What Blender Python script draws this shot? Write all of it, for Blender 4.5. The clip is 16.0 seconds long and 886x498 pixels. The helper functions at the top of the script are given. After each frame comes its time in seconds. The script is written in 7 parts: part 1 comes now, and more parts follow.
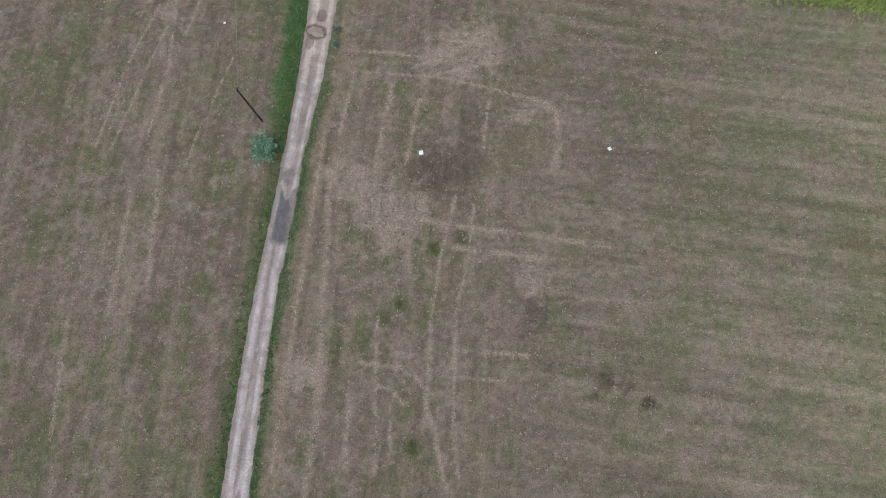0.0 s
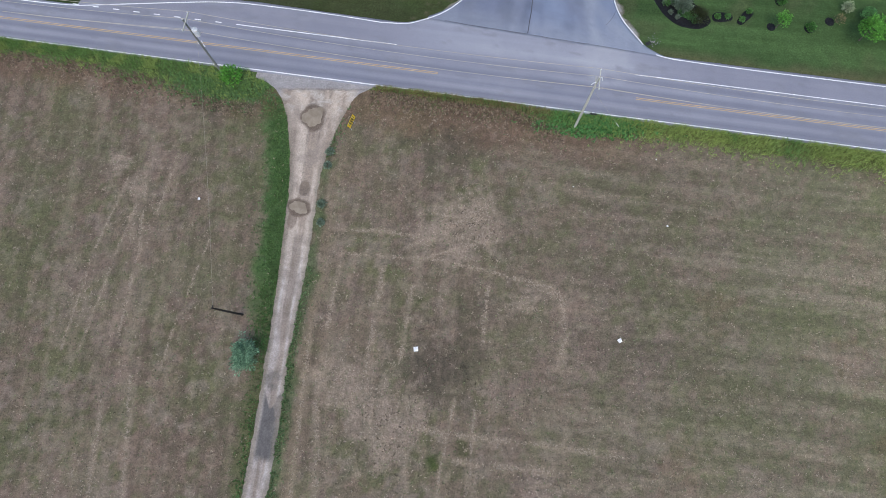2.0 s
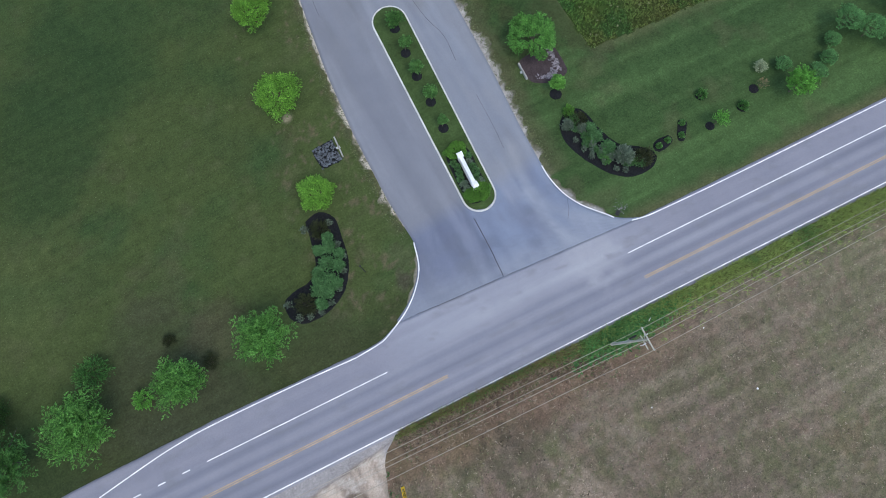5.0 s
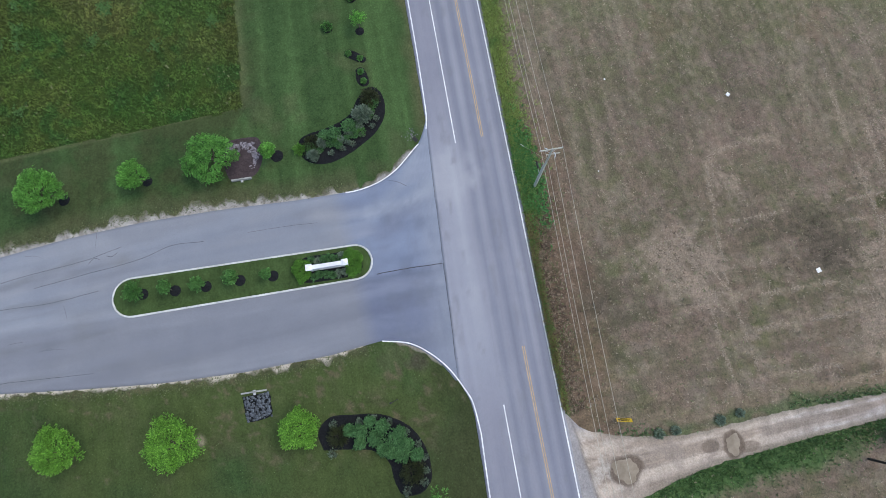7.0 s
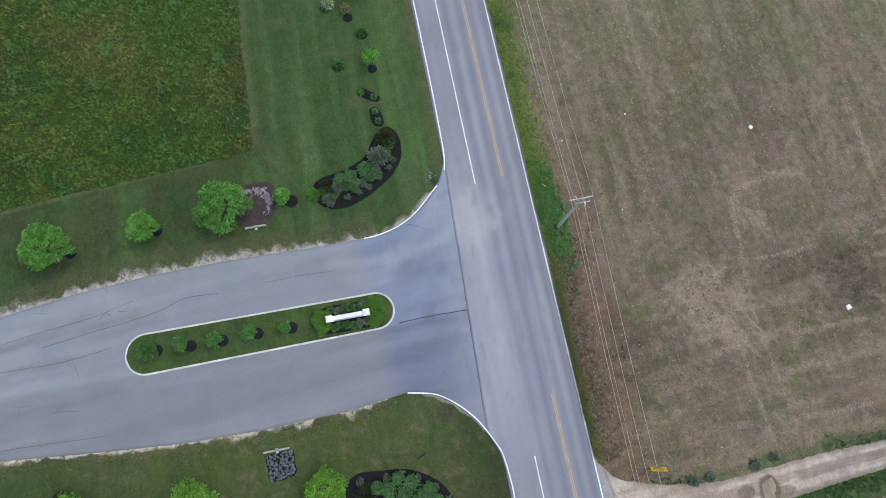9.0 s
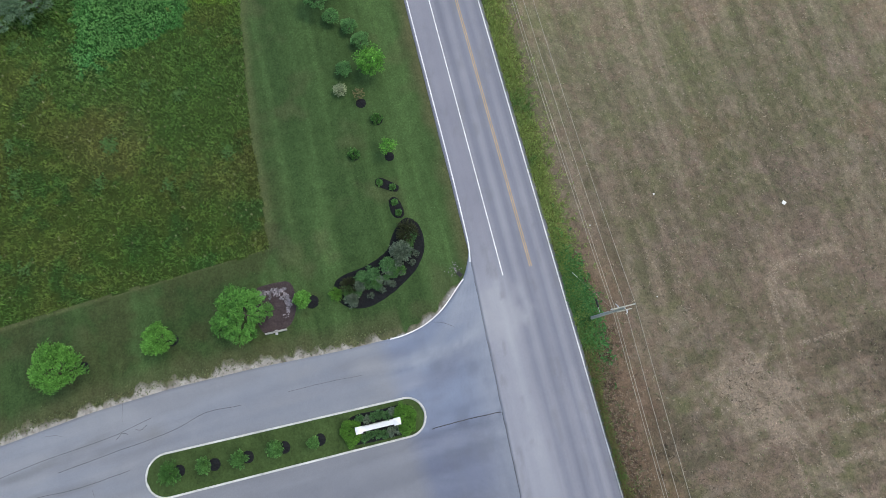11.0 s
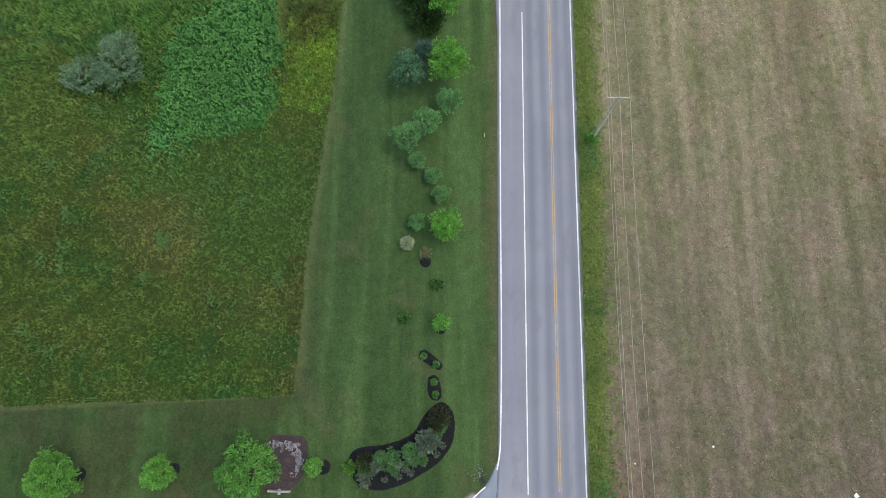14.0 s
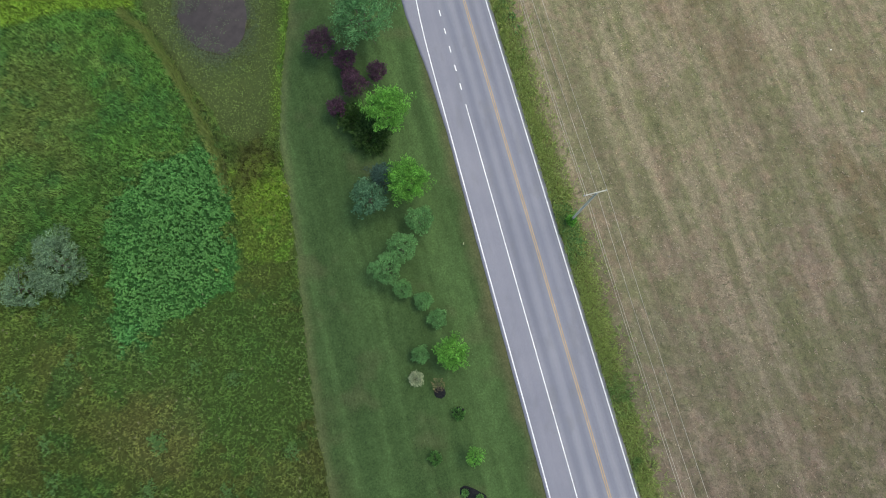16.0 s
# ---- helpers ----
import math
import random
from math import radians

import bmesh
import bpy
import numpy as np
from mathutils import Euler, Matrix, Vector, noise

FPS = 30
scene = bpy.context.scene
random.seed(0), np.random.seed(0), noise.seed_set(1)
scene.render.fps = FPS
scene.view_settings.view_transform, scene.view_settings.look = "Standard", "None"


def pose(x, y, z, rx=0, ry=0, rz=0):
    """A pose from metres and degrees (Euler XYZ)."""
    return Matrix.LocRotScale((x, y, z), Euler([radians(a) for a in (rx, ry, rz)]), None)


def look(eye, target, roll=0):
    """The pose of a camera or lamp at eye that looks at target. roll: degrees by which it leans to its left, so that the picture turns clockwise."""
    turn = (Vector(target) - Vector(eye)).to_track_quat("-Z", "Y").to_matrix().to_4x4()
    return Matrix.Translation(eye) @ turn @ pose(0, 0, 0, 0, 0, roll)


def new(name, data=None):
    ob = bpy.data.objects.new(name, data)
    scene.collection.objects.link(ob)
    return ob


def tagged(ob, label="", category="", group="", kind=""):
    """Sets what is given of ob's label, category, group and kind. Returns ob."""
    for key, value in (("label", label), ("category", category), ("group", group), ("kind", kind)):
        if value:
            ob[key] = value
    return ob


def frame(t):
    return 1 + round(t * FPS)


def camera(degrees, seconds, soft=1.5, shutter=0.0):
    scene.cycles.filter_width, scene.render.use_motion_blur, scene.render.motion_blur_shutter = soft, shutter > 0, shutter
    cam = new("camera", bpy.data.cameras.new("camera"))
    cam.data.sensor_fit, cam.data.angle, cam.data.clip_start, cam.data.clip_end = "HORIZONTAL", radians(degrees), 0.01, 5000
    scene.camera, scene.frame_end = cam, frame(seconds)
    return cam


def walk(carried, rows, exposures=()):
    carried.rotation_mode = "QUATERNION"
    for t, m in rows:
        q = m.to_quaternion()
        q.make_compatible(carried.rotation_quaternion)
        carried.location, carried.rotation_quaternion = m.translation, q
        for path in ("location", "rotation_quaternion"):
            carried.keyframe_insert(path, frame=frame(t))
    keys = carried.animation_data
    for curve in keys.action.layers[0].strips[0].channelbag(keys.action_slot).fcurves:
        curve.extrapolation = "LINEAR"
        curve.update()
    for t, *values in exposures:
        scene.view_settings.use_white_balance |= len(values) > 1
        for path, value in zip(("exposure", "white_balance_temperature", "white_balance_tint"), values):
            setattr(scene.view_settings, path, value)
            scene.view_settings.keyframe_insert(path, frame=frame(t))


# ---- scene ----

cam = camera(77.67, 16.0, soft=0.8)
# seconds, place in metres, turn in degrees (0 looks straight down, heading last)
PATH = [
    (0, 6.865, -3.710, 66.194, 14.225, 0.727, 5.873),
    (0.5, 6.025, 2.645, 66.457, 13.903, 0.537, 5.396),
    (1, 5.684, 9.218, 66.747, 13.543, 0.740, 4.976),
    (1.5, 5.304, 15.737, 66.789, 13.362, 0.877, 4.584),
    (2, 4.438, 22.372, 66.862, 13.225, 0.667, 4.539),
    (2.5, 4.079, 29.001, 66.887, 13.183, 0.815, 4.724),
    (3, 3.681, 35.656, 66.777, 13.263, 0.953, 4.880),
    (3.5, 3.187, 43.006, 66.820, 12.844, 1.108, 3.970),
    (4, 2.268, 49.802, 66.711, 12.862, 1.093, 0.375),
    (4.2, 1.874, 52.478, 66.661, 12.902, 1.078, -2.291),
    (4.5, 1.321, 56.716, 66.565, 12.489, 0.937, -8.446),
    (4.7, 0.815, 59.199, 66.513, 12.439, 0.871, -15.164),
    (5, 0.305, 63.003, 66.160, 12.179, 0.521, -29.951),
    (5.2, 0.180, 65.458, 65.742, 11.994, 0.166, -44.012),
    (5.5, -0.059, 67.662, 65.648, 11.919, 0.122, -62.472),
    (5.8, -0.285, 69.129, 65.627, 11.852, 0.205, -77.024),
    (6.2, -0.478, 70.227, 65.669, 11.771, 0.421, -90.924),
    (6.6, -0.435, 70.711, 65.736, 11.697, 0.640, -99.427),
    (7, -0.034, 70.981, 65.767, 11.625, 0.734, -103.503),
    (7.3, 0.573, 71.281, 65.731, 11.570, 0.645, -104.239),
    (7.5, 0.832, 71.707, 65.681, 11.694, 0.406, -103.987),
    (8, 2.344, 72.233, 65.565, 11.439, 0.230, -104.008),
    (8.6, 4.878, 72.883, 65.344, 11.275, 0.095, -104.468),
    (9.2, 7.866, 73.289, 65.080, 11.324, 0.074, -105.476),
    (9.8, 11.186, 73.507, 64.852, 11.479, 0.104, -106.546),
    (10.3, 14.120, 73.582, 64.744, 11.611, 0.124, -107.134),
    (10.5, 15.304, 73.642, 64.726, 11.757, 0.149, -106.988),
    (11, 18.614, 73.639, 64.662, 11.766, 0.129, -107.619),
    (11.5, 22.106, 73.578, 64.603, 11.826, 0.069, -107.964),
    (12, 25.747, 73.359, 64.525, 11.790, 0.078, -108.335),
    (12.5, 29.479, 72.977, 64.477, 11.735, 0.129, -108.609),
    (13, 33.294, 72.421, 64.452, 11.484, 0.250, -100.187),
    (13.2, 34.848, 72.205, 64.430, 11.451, 0.344, -95.135),
    (13.5, 37.223, 71.953, 64.413, 11.331, 0.470, -92.413),
    (13.8, 39.632, 71.789, 64.386, 11.247, 0.542, -92.036),
    (14, 41.277, 71.757, 64.377, 11.291, 0.596, -93.000),
    (14.2, 42.931, 71.776, 64.354, 11.302, 0.503, -97.633),
    (14.5, 45.408, 71.856, 64.315, 11.478, 0.425, -105.732),
    (15, 49.412, 72.064, 64.248, 11.830, 0.306, -108.127),
    (15.5, 53.079, 72.327, 64.313, 11.609, 0.209, -108.111),
    (16, 56.552, 72.501, 64.385, 10.983, -0.195, -108.307),
]
walk(cam, [(t, pose(*p)) for t, *p in PATH], exposures=[(0.0, 0.53, 6600, 11), (3.0, 0.53, 6400, 8), (5.2, 0.54, 6350, 7), (7.3, 0.57, 6550, 7), (11.0, 0.6, 6950, 5), (14.0, 0.66, 7150, 4), (16.0, 0.68, 7250, 4)])

# ---- light: an even overcast sky with a faint wide sun ----
world = bpy.data.worlds.new("overcast")
scene.world = world
world.use_nodes = True
wn = world.node_tree.nodes
sky = wn.new("ShaderNodeTexSky")
sky.sky_type, sky.sun_disc = "NISHITA", False
sky.sun_elevation, sky.sun_rotation = radians(58), radians(200)
sky.air_density, sky.dust_density, sky.ozone_density = 1.0, 2.0, 1.4
wn["Background"].inputs["Strength"].default_value = 0.155
world.node_tree.links.new(sky.outputs["Color"], wn["Background"].inputs["Color"])
sun_data = bpy.data.lights.new("sun", "SUN")
sun_data.energy, sun_data.angle, sun_data.color = 0.9, radians(25), (1.0, 0.96, 0.9)
sun = new("sun", sun_data)
sun.matrix_world = look((0, 0, 150), (0 + 150 * math.sin(radians(200)) * 0.55, 0 - 150 * math.cos(radians(200)) * 0.55, 0))


# ---- materials ----
def material(name, rough=0.9, spec=0.25):
    m = bpy.data.materials.new(name)
    m.use_nodes = True
    b = m.node_tree.nodes["Principled BSDF"]
    b.inputs["Roughness"].default_value = rough
    b.inputs["Specular IOR Level"].default_value = spec
    return m, m.node_tree, b


def node(tree, kind, **values):
    n = tree.nodes.new(kind)
    for key, value in values.items():
        n.inputs[key].default_value = value
    return n


def ramp(tree, source, stops):
    r = tree.nodes.new("ShaderNodeValToRGB")
    tree.links.new(source, r.inputs[0])
    el = r.color_ramp.elements
    while len(el) < len(stops):
        el.new(0.5)
    for e, (p, c) in zip(el, stops):
        e.position, e.color = p, (*c, 1)
    return r.outputs["Color"]


def blend(tree, a, b, factor, mode="MIX"):
    n = tree.nodes.new("ShaderNodeMix")
    n.data_type, n.blend_type = "RGBA", mode
    for socket, value in ((n.inputs[6], a), (n.inputs[7], b), (n.inputs[0], factor)):
        if isinstance(value, bpy.types.NodeSocket):
            tree.links.new(value, socket)
        elif isinstance(value, tuple):
            socket.default_value = (*value, 1)
        else:
            socket.default_value = value
    return n.outputs[2]


def coords(tree, scale=(1, 1, 1), turn=0.0, generated="Object"):
    t = tree.nodes.new("ShaderNodeTexCoord")
    m = tree.nodes.new("ShaderNodeMapping")
    m.inputs["Scale"].default_value = scale
    m.inputs["Rotation"].default_value = (0, 0, turn)
    tree.links.new(t.outputs[generated], m.inputs["Vector"])
    return m.outputs["Vector"]


def grain(tree, vector, scale, detail=4.0, rough=0.6):
    n = node(tree, "ShaderNodeTexNoise", Scale=scale, Detail=detail, Roughness=rough)
    tree.links.new(vector, n.inputs["Vector"])
    return n.outputs["Fac"]


def relief(tree, b, source, strength, distance):
    n = node(tree, "ShaderNodeBump", Strength=strength, Distance=distance)
    tree.links.new(source, n.inputs["Height"])
    tree.links.new(n.outputs["Normal"], b.inputs["Normal"])


def soil_cover(name, lows, highs, scale, bump, rough=0.95, streaks=0.0, clumps=0.0):
    """Ground whose own colour is spread over the sheet; fine tufts and crumbs come from the grain."""
    m, t, b = material(name, rough, 0.15)
    col = t.nodes.new("ShaderNodeAttribute")
    col.attribute_name = "cover"
    v = coords(t)
    fine = ramp(t, grain(t, v, scale, 6, 0.75), [(0.26, lows), (0.74, highs)])
    mid = ramp(t, grain(t, v, scale * 0.16, 4, 0.6), [(0.3, (0.86,) * 3), (0.7, (1.14,) * 3)])
    c = blend(t, col.outputs["Color"], fine, 1.0, "MULTIPLY")
    c = blend(t, c, mid, 1.0, "MULTIPLY")
    if clumps:
        lump = ramp(t, grain(t, v, 1.5, 9, 0.78), [(0.34, (1 - clumps, 1 - 0.85 * clumps, 1 - 1.05 * clumps)), (0.5, (1.0,) * 3), (0.66, (1 + clumps, 1 + 0.9 * clumps, 1 + 0.8 * clumps))])
        c = blend(t, c, lump, 1.0, "MULTIPLY")
    if streaks:
        stops = [(0.30, (1 - streaks,) * 3), (0.5, (1.0,) * 3), (0.72, (1 + 1.25 * streaks, 1 + 1.15 * streaks, 1 + streaks))]
        across = ramp(t, grain(t, coords(t, (0.10, 1.0, 1.0), 0.07), 1.0, 5, 0.6), stops)
        upward = ramp(t, grain(t, coords(t, (1.0, 0.11, 1.0), -0.09), 1.0, 5, 0.6), stops)
        c = blend(t, c, blend(t, upward, across, col.outputs["Alpha"]), 1.0, "MULTIPLY")
    t.links.new(c, b.inputs["Base Color"])
    relief(t, b, grain(t, v, scale, 5, 0.7), 0.6, bump)
    return m


def mottled(name, dark, light, scale, rough=0.85, spec=0.25, bump=0.02, stretch=(1, 1, 1), per_object=0.0):
    m, t, b = material(name, rough, spec)
    v = coords(t, stretch)
    c = ramp(t, grain(t, v, scale, 6, 0.65), [(0.3, dark), (0.7, light)])
    c2 = ramp(t, grain(t, v, scale * 0.13, 3), [(0.35, (0.85,) * 3), (0.65, (1.12,) * 3)])
    c = blend(t, c, c2, 1.0, "MULTIPLY")
    if per_object:
        info = t.nodes.new("ShaderNodeObjectInfo")
        k = ramp(t, info.outputs["Random"], [(0.0, (1 - per_object,) * 3), (1.0, (1 + per_object,) * 3)])
        c = blend(t, c, k, 1.0, "MULTIPLY")
    t.links.new(c, b.inputs["Base Color"])
    if bump:
        relief(t, b, grain(t, v, scale * 1.5, 4), 0.5, bump)
    return m


def foliage(name, dark, light, rough=0.55):
    light = tuple(1.3 * c for c in light)
    m, t, b = material(name, rough, 0.14)
    g = t.nodes.new("ShaderNodeNewGeometry")
    dark = tuple(0.82 * d + 0.18 * l for d, l in zip(dark, light))
    c = ramp(t, g.outputs["Random Per Island"], [(0.0, dark), (0.8, light), (1.0, tuple(min(1, 1.35 * x) for x in light))])
    v = coords(t)
    k = ramp(t, grain(t, v, 0.9, 3), [(0.3, (0.8,) * 3), (0.7, (1.15,) * 3)])
    c = blend(t, c, k, 1.0, "MULTIPLY")
    own = t.nodes.new("ShaderNodeAttribute")
    own.attribute_name = "cover"
    c = blend(t, c, own.outputs["Color"], 1.0, "MULTIPLY")
    t.links.new(c, b.inputs["Base Color"])
    tr = t.nodes.new("ShaderNodeBsdfTranslucent")
    t.links.new(c, tr.inputs["Color"])
    mix = t.nodes.new("ShaderNodeMixShader")
    mix.inputs[0].default_value = 0.22
    t.links.new(b.outputs[0], mix.inputs[1])
    t.links.new(tr.outputs[0], mix.inputs[2])
    t.links.new(mix.outputs[0], t.nodes["Material Output"].inputs["Surface"])
    return m


def tuft_leaf(name):
    """Blades that carry the colour of the plant they belong to."""
    m, t, b = material(name, 0.7, 0.2)
    col = t.nodes.new("ShaderNodeAttribute")
    col.attribute_name = "cover"
    t.links.new(col.outputs["Color"], b.inputs["Base Color"])
    return m


FIELD = soil_cover("mown_dry_field", (0.42, 0.42, 0.40), (1.46, 1.44, 1.40), 5.0, 0.06, streaks=0.14, clumps=0.3)
LAWN = soil_cover("mown_lawn", (0.56, 0.58, 0.52), (1.48, 1.42, 1.42), 4.2, 0.04, streaks=0.1, clumps=0.17)
# floor kept darker than its grass, standing in for shade between the stems
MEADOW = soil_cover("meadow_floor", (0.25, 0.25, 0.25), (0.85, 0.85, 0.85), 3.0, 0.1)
GRAVEL = soil_cover("limestone_gravel", (0.66, 0.65, 0.64), (1.34, 1.34, 1.33), 5.0, 0.03, clumps=0.14)
BLADE = tuft_leaf("grass_blades")


def asphalt(name, streak, stretch=(0.03, 1.0, 1.0)):
    m, t, b = material(name, 0.82, 0.3)
    v = coords(t)
    col = t.nodes.new("ShaderNodeAttribute")
    col.attribute_name = "cover"
    base = blend(t, col.outputs["Color"], ramp(t, grain(t, v, 9.0, 6, 0.8), [(0.25, (0.86,) * 3), (0.75, (1.16,) * 3)]), 1.0, "MULTIPLY")
    long = grain(t, coords(t, stretch), streak, 3, 0.5)
    base = blend(t, base, ramp(t, long, [(0.34, (0.92, 0.92, 0.93)), (0.68, (1.07, 1.07, 1.06))]), 1.0, "MULTIPLY")
    wide = grain(t, v, 0.16, 5, 0.6)
    base = blend(t, base, ramp(t, wide, [(0.32, (0.93, 0.93, 0.95)), (0.68, (1.06, 1.05, 1.05))]), 1.0, "MULTIPLY")
    t.links.new(base, b.inputs["Base Color"])
    relief(t, b, grain(t, v, 40.0, 3), 0.3, 0.008)
    return m


ROAD = asphalt("worn_road_asphalt", 0.62)
SIDE = asphalt("side_road_asphalt", 0.35, (1.0, 0.05, 1.0))
WHITE = mottled("white_road_paint", (0.66, 0.66, 0.66), (0.88, 0.88, 0.87), 5, 0.6, 0.3, 0)
YELLOW = mottled("yellow_road_paint", (0.42, 0.28, 0.13), (0.58, 0.42, 0.24), 5, 0.6, 0.3, 0)
TAR = mottled("dark_crack_filler", (0.03, 0.03, 0.035), (0.09, 0.09, 0.1), 4, 0.7, 0.3, 0)
CONCRETE = mottled("pale_concrete", (0.50, 0.50, 0.48), (0.66, 0.66, 0.63), 3, 0.85, 0.25, 0.01, per_object=0.06)
OLD_CONCRETE = mottled("weathered_concrete", (0.26, 0.26, 0.235), (0.40, 0.40, 0.37), 3, 0.9, 0.2, 0.01)
MULCH = mottled("dark_mulch", (0.005, 0.006, 0.007), (0.022, 0.023, 0.025), 7, 0.95, 0.15, 0.05)
RED_MULCH = mottled("reddish_mulch", (0.032, 0.024, 0.026), (0.09, 0.068, 0.07), 7, 0.95, 0.15, 0.05)
STONE = mottled("mixed_river_stone", (0.10, 0.09, 0.105), (0.33, 0.30, 0.32), 2, 0.8, 0.3, 0.01, per_object=0.55)
SLATE = mottled("blue_grey_stone", (0.045, 0.052, 0.062), (0.17, 0.19, 0.21), 2, 0.8, 0.3, 0.01, per_object=0.5)
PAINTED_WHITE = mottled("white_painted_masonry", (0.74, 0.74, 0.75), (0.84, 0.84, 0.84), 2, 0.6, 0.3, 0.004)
WOOD_POLE = mottled("weathered_pole_wood", (0.40, 0.40, 0.34), (0.58, 0.57, 0.49), 3, 0.85, 0.2, 0.01, (4, 4, 0.3))
DARK_POLE = mottled("dark_creosoted_wood", (0.025, 0.02, 0.018), (0.07, 0.06, 0.05), 3, 0.85, 0.2, 0.01, (4, 4, 0.3))
STEEL = mottled("galvanised_steel", (0.40, 0.41, 0.42), (0.55, 0.56, 0.57), 6, 0.45, 0.5, 0)
CERAMIC = mottled("grey_ceramic", (0.58, 0.59, 0.61), (0.72, 0.73, 0.75), 5, 0.3, 0.5, 0)
WIRE = mottled("bare_aluminium_cable", (0.36, 0.32, 0.26), (0.46, 0.42, 0.34), 1, 0.6, 0.3, 0)
SIGN_YELLOW = mottled("yellow_sign_sheet", (0.62, 0.40, 0.02), (0.72, 0.48, 0.03), 3, 0.45, 0.4, 0)
BLACK = mottled("black_paint", (0.015, 0.015, 0.015), (0.03, 0.03, 0.03), 5, 0.6, 0.3, 0)
PLASTIC = mottled("white_plastic_sheet", (0.72, 0.72, 0.70), (0.85, 0.85, 0.84), 3, 0.5, 0.4, 0)
MUD = mottled("wet_mud_water", (0.22, 0.178, 0.128), (0.32, 0.265, 0.20), 1.2, 0.6, 0.12, 0)
POND = mottled("shallow_brown_pond_water", (0.040, 0.033, 0.033), (0.078, 0.065, 0.062), 0.7, 0.4, 0.25, 0.01)
BARK = mottled("grey_brown_bark", (0.07, 0.055, 0.045), (0.17, 0.14, 0.12), 6, 0.9, 0.2, 0.02, (1, 1, 0.3))

MAPLE = foliage("maple_leaf", (0.012, 0.056, 0.012), (0.112, 0.268, 0.056))
DARK_MAPLE = foliage("dark_maple_leaf", (0.010, 0.044, 0.010), (0.075, 0.185, 0.044))
BRIGHT = foliage("bright_maple_leaf", (0.022, 0.088, 0.014), (0.128, 0.335, 0.054))
LIME = foliage("lime_leaf", (0.019, 0.078, 0.014), (0.128, 0.310, 0.058))
LIME_YELLOW = foliage("yellow_lime_leaf", (0.026, 0.086, 0.012), (0.155, 0.335, 0.048))
DUSK = foliage("dark_serviceberry_leaf", (0.012, 0.046, 0.024), (0.085, 0.19, 0.10))
PEAR = foliage("pear_leaf", (0.022, 0.075, 0.018), (0.100, 0.225, 0.062))
WILLOW = foliage("willow_leaf", (0.012, 0.058, 0.011), (0.105, 0.262, 0.052))
SPRUCE = foliage("blue_spruce_needle", (0.035, 0.095, 0.055), (0.18, 0.30, 0.185))
BLUE = foliage("dark_blue_spruce_needle", (0.018, 0.05, 0.036), (0.06, 0.115, 0.088))
DARKGREEN = foliage("yew_needle", (0.012, 0.035, 0.010), (0.04, 0.085, 0.02))
PURPLE = foliage("purple_leaf", (0.026, 0.014, 0.024), (0.07, 0.036, 0.058))
ASPEN = foliage("pale_aspen_leaf", (0.024, 0.078, 0.026), (0.105, 0.25, 0.095))
VIBURNUM = foliage("viburnum_leaf", (0.020, 0.070, 0.022), (0.125, 0.28, 0.095))
POLE_GREY = mottled("weathered_grey_pole_wood", (0.15, 0.155, 0.14), (0.24, 0.245, 0.22), 3, 0.85, 0.2, 0.01, (4, 4, 0.3))
SILVER = foliage("silver_leaf", (0.028, 0.070, 0.036), (0.150, 0.240, 0.138))
BLOOM = foliage("cream_flower_and_leaf", (0.04, 0.12, 0.03), (0.36, 0.40, 0.26))
RUSSET = foliage("bronze_barberry_leaf", (0.016, 0.026, 0.010), (0.042, 0.050, 0.021))
SAGE = foliage("grey_green_grass", (0.07, 0.11, 0.075), (0.17, 0.22, 0.16))
LAUREL = foliage("laurel_leaf", (0.010, 0.046, 0.017), (0.095, 0.205, 0.075))
BOX = foliage("boxwood_leaf", (0.024, 0.080, 0.010), (0.102, 0.232, 0.036))
DRY = foliage("dry_brown_twig", (0.10, 0.075, 0.04), (0.25, 0.20, 0.11))


# ---- building helpers ----
def mesh_of(bm, name):
    me = bpy.data.meshes.new(name)
    bm.to_mesh(me)
    bm.free()
    return me


def part(name, bm, mat, parent=None, label="", smooth=False):
    me = mesh_of(bm, name) if isinstance(bm, bmesh.types.BMesh) else bm
    if not me.materials:
        me.materials.append(mat)
    if smooth:
        me.polygons.foreach_set("use_smooth", [True] * len(me.polygons))
    ob = new(name, me)
    ob.parent = parent
    return tagged(ob, label)


def thing(name, at, label, category, group="", turn=0.0, kind=""):
    ob = new(name)
    ob.matrix_world = pose(at[0], at[1], at[2] + float(fall(at[0], at[1])), 0, 0, turn)
    ob.empty_display_size = 0.2
    return tagged(ob, label, category, group, kind)


def from_arrays(name, verts, faces, sides, colours=None):
    """A mesh from vertex and face arrays whose faces all have the same number of sides."""
    me = bpy.data.meshes.new(name)
    n = len(faces)
    me.vertices.add(len(verts))
    me.vertices.foreach_set("co", np.ascontiguousarray(verts, np.float32).ravel())
    me.loops.add(n * sides)
    me.loops.foreach_set("vertex_index", np.ascontiguousarray(faces, np.int32).ravel())
    me.polygons.add(n)
    me.polygons.foreach_set("loop_start", np.arange(0, n * sides, sides, dtype=np.int32))
    if colours is not None:
        a = me.color_attributes.new("cover", "FLOAT_COLOR", "POINT")
        rgba = np.ones((len(verts), 4), np.float32)
        rgba[:, :3] = colours
        rgba[:, 3] = np.where(np.asarray(verts)[:, 1] > 66, 1.0, step(2, 16, np.asarray(verts)[:, 0] + 0.2 * (np.asarray(verts)[:, 1] - 30)))
        a.data.foreach_set("color", rgba.ravel())
    me.update(calc_edges=True)
    return me


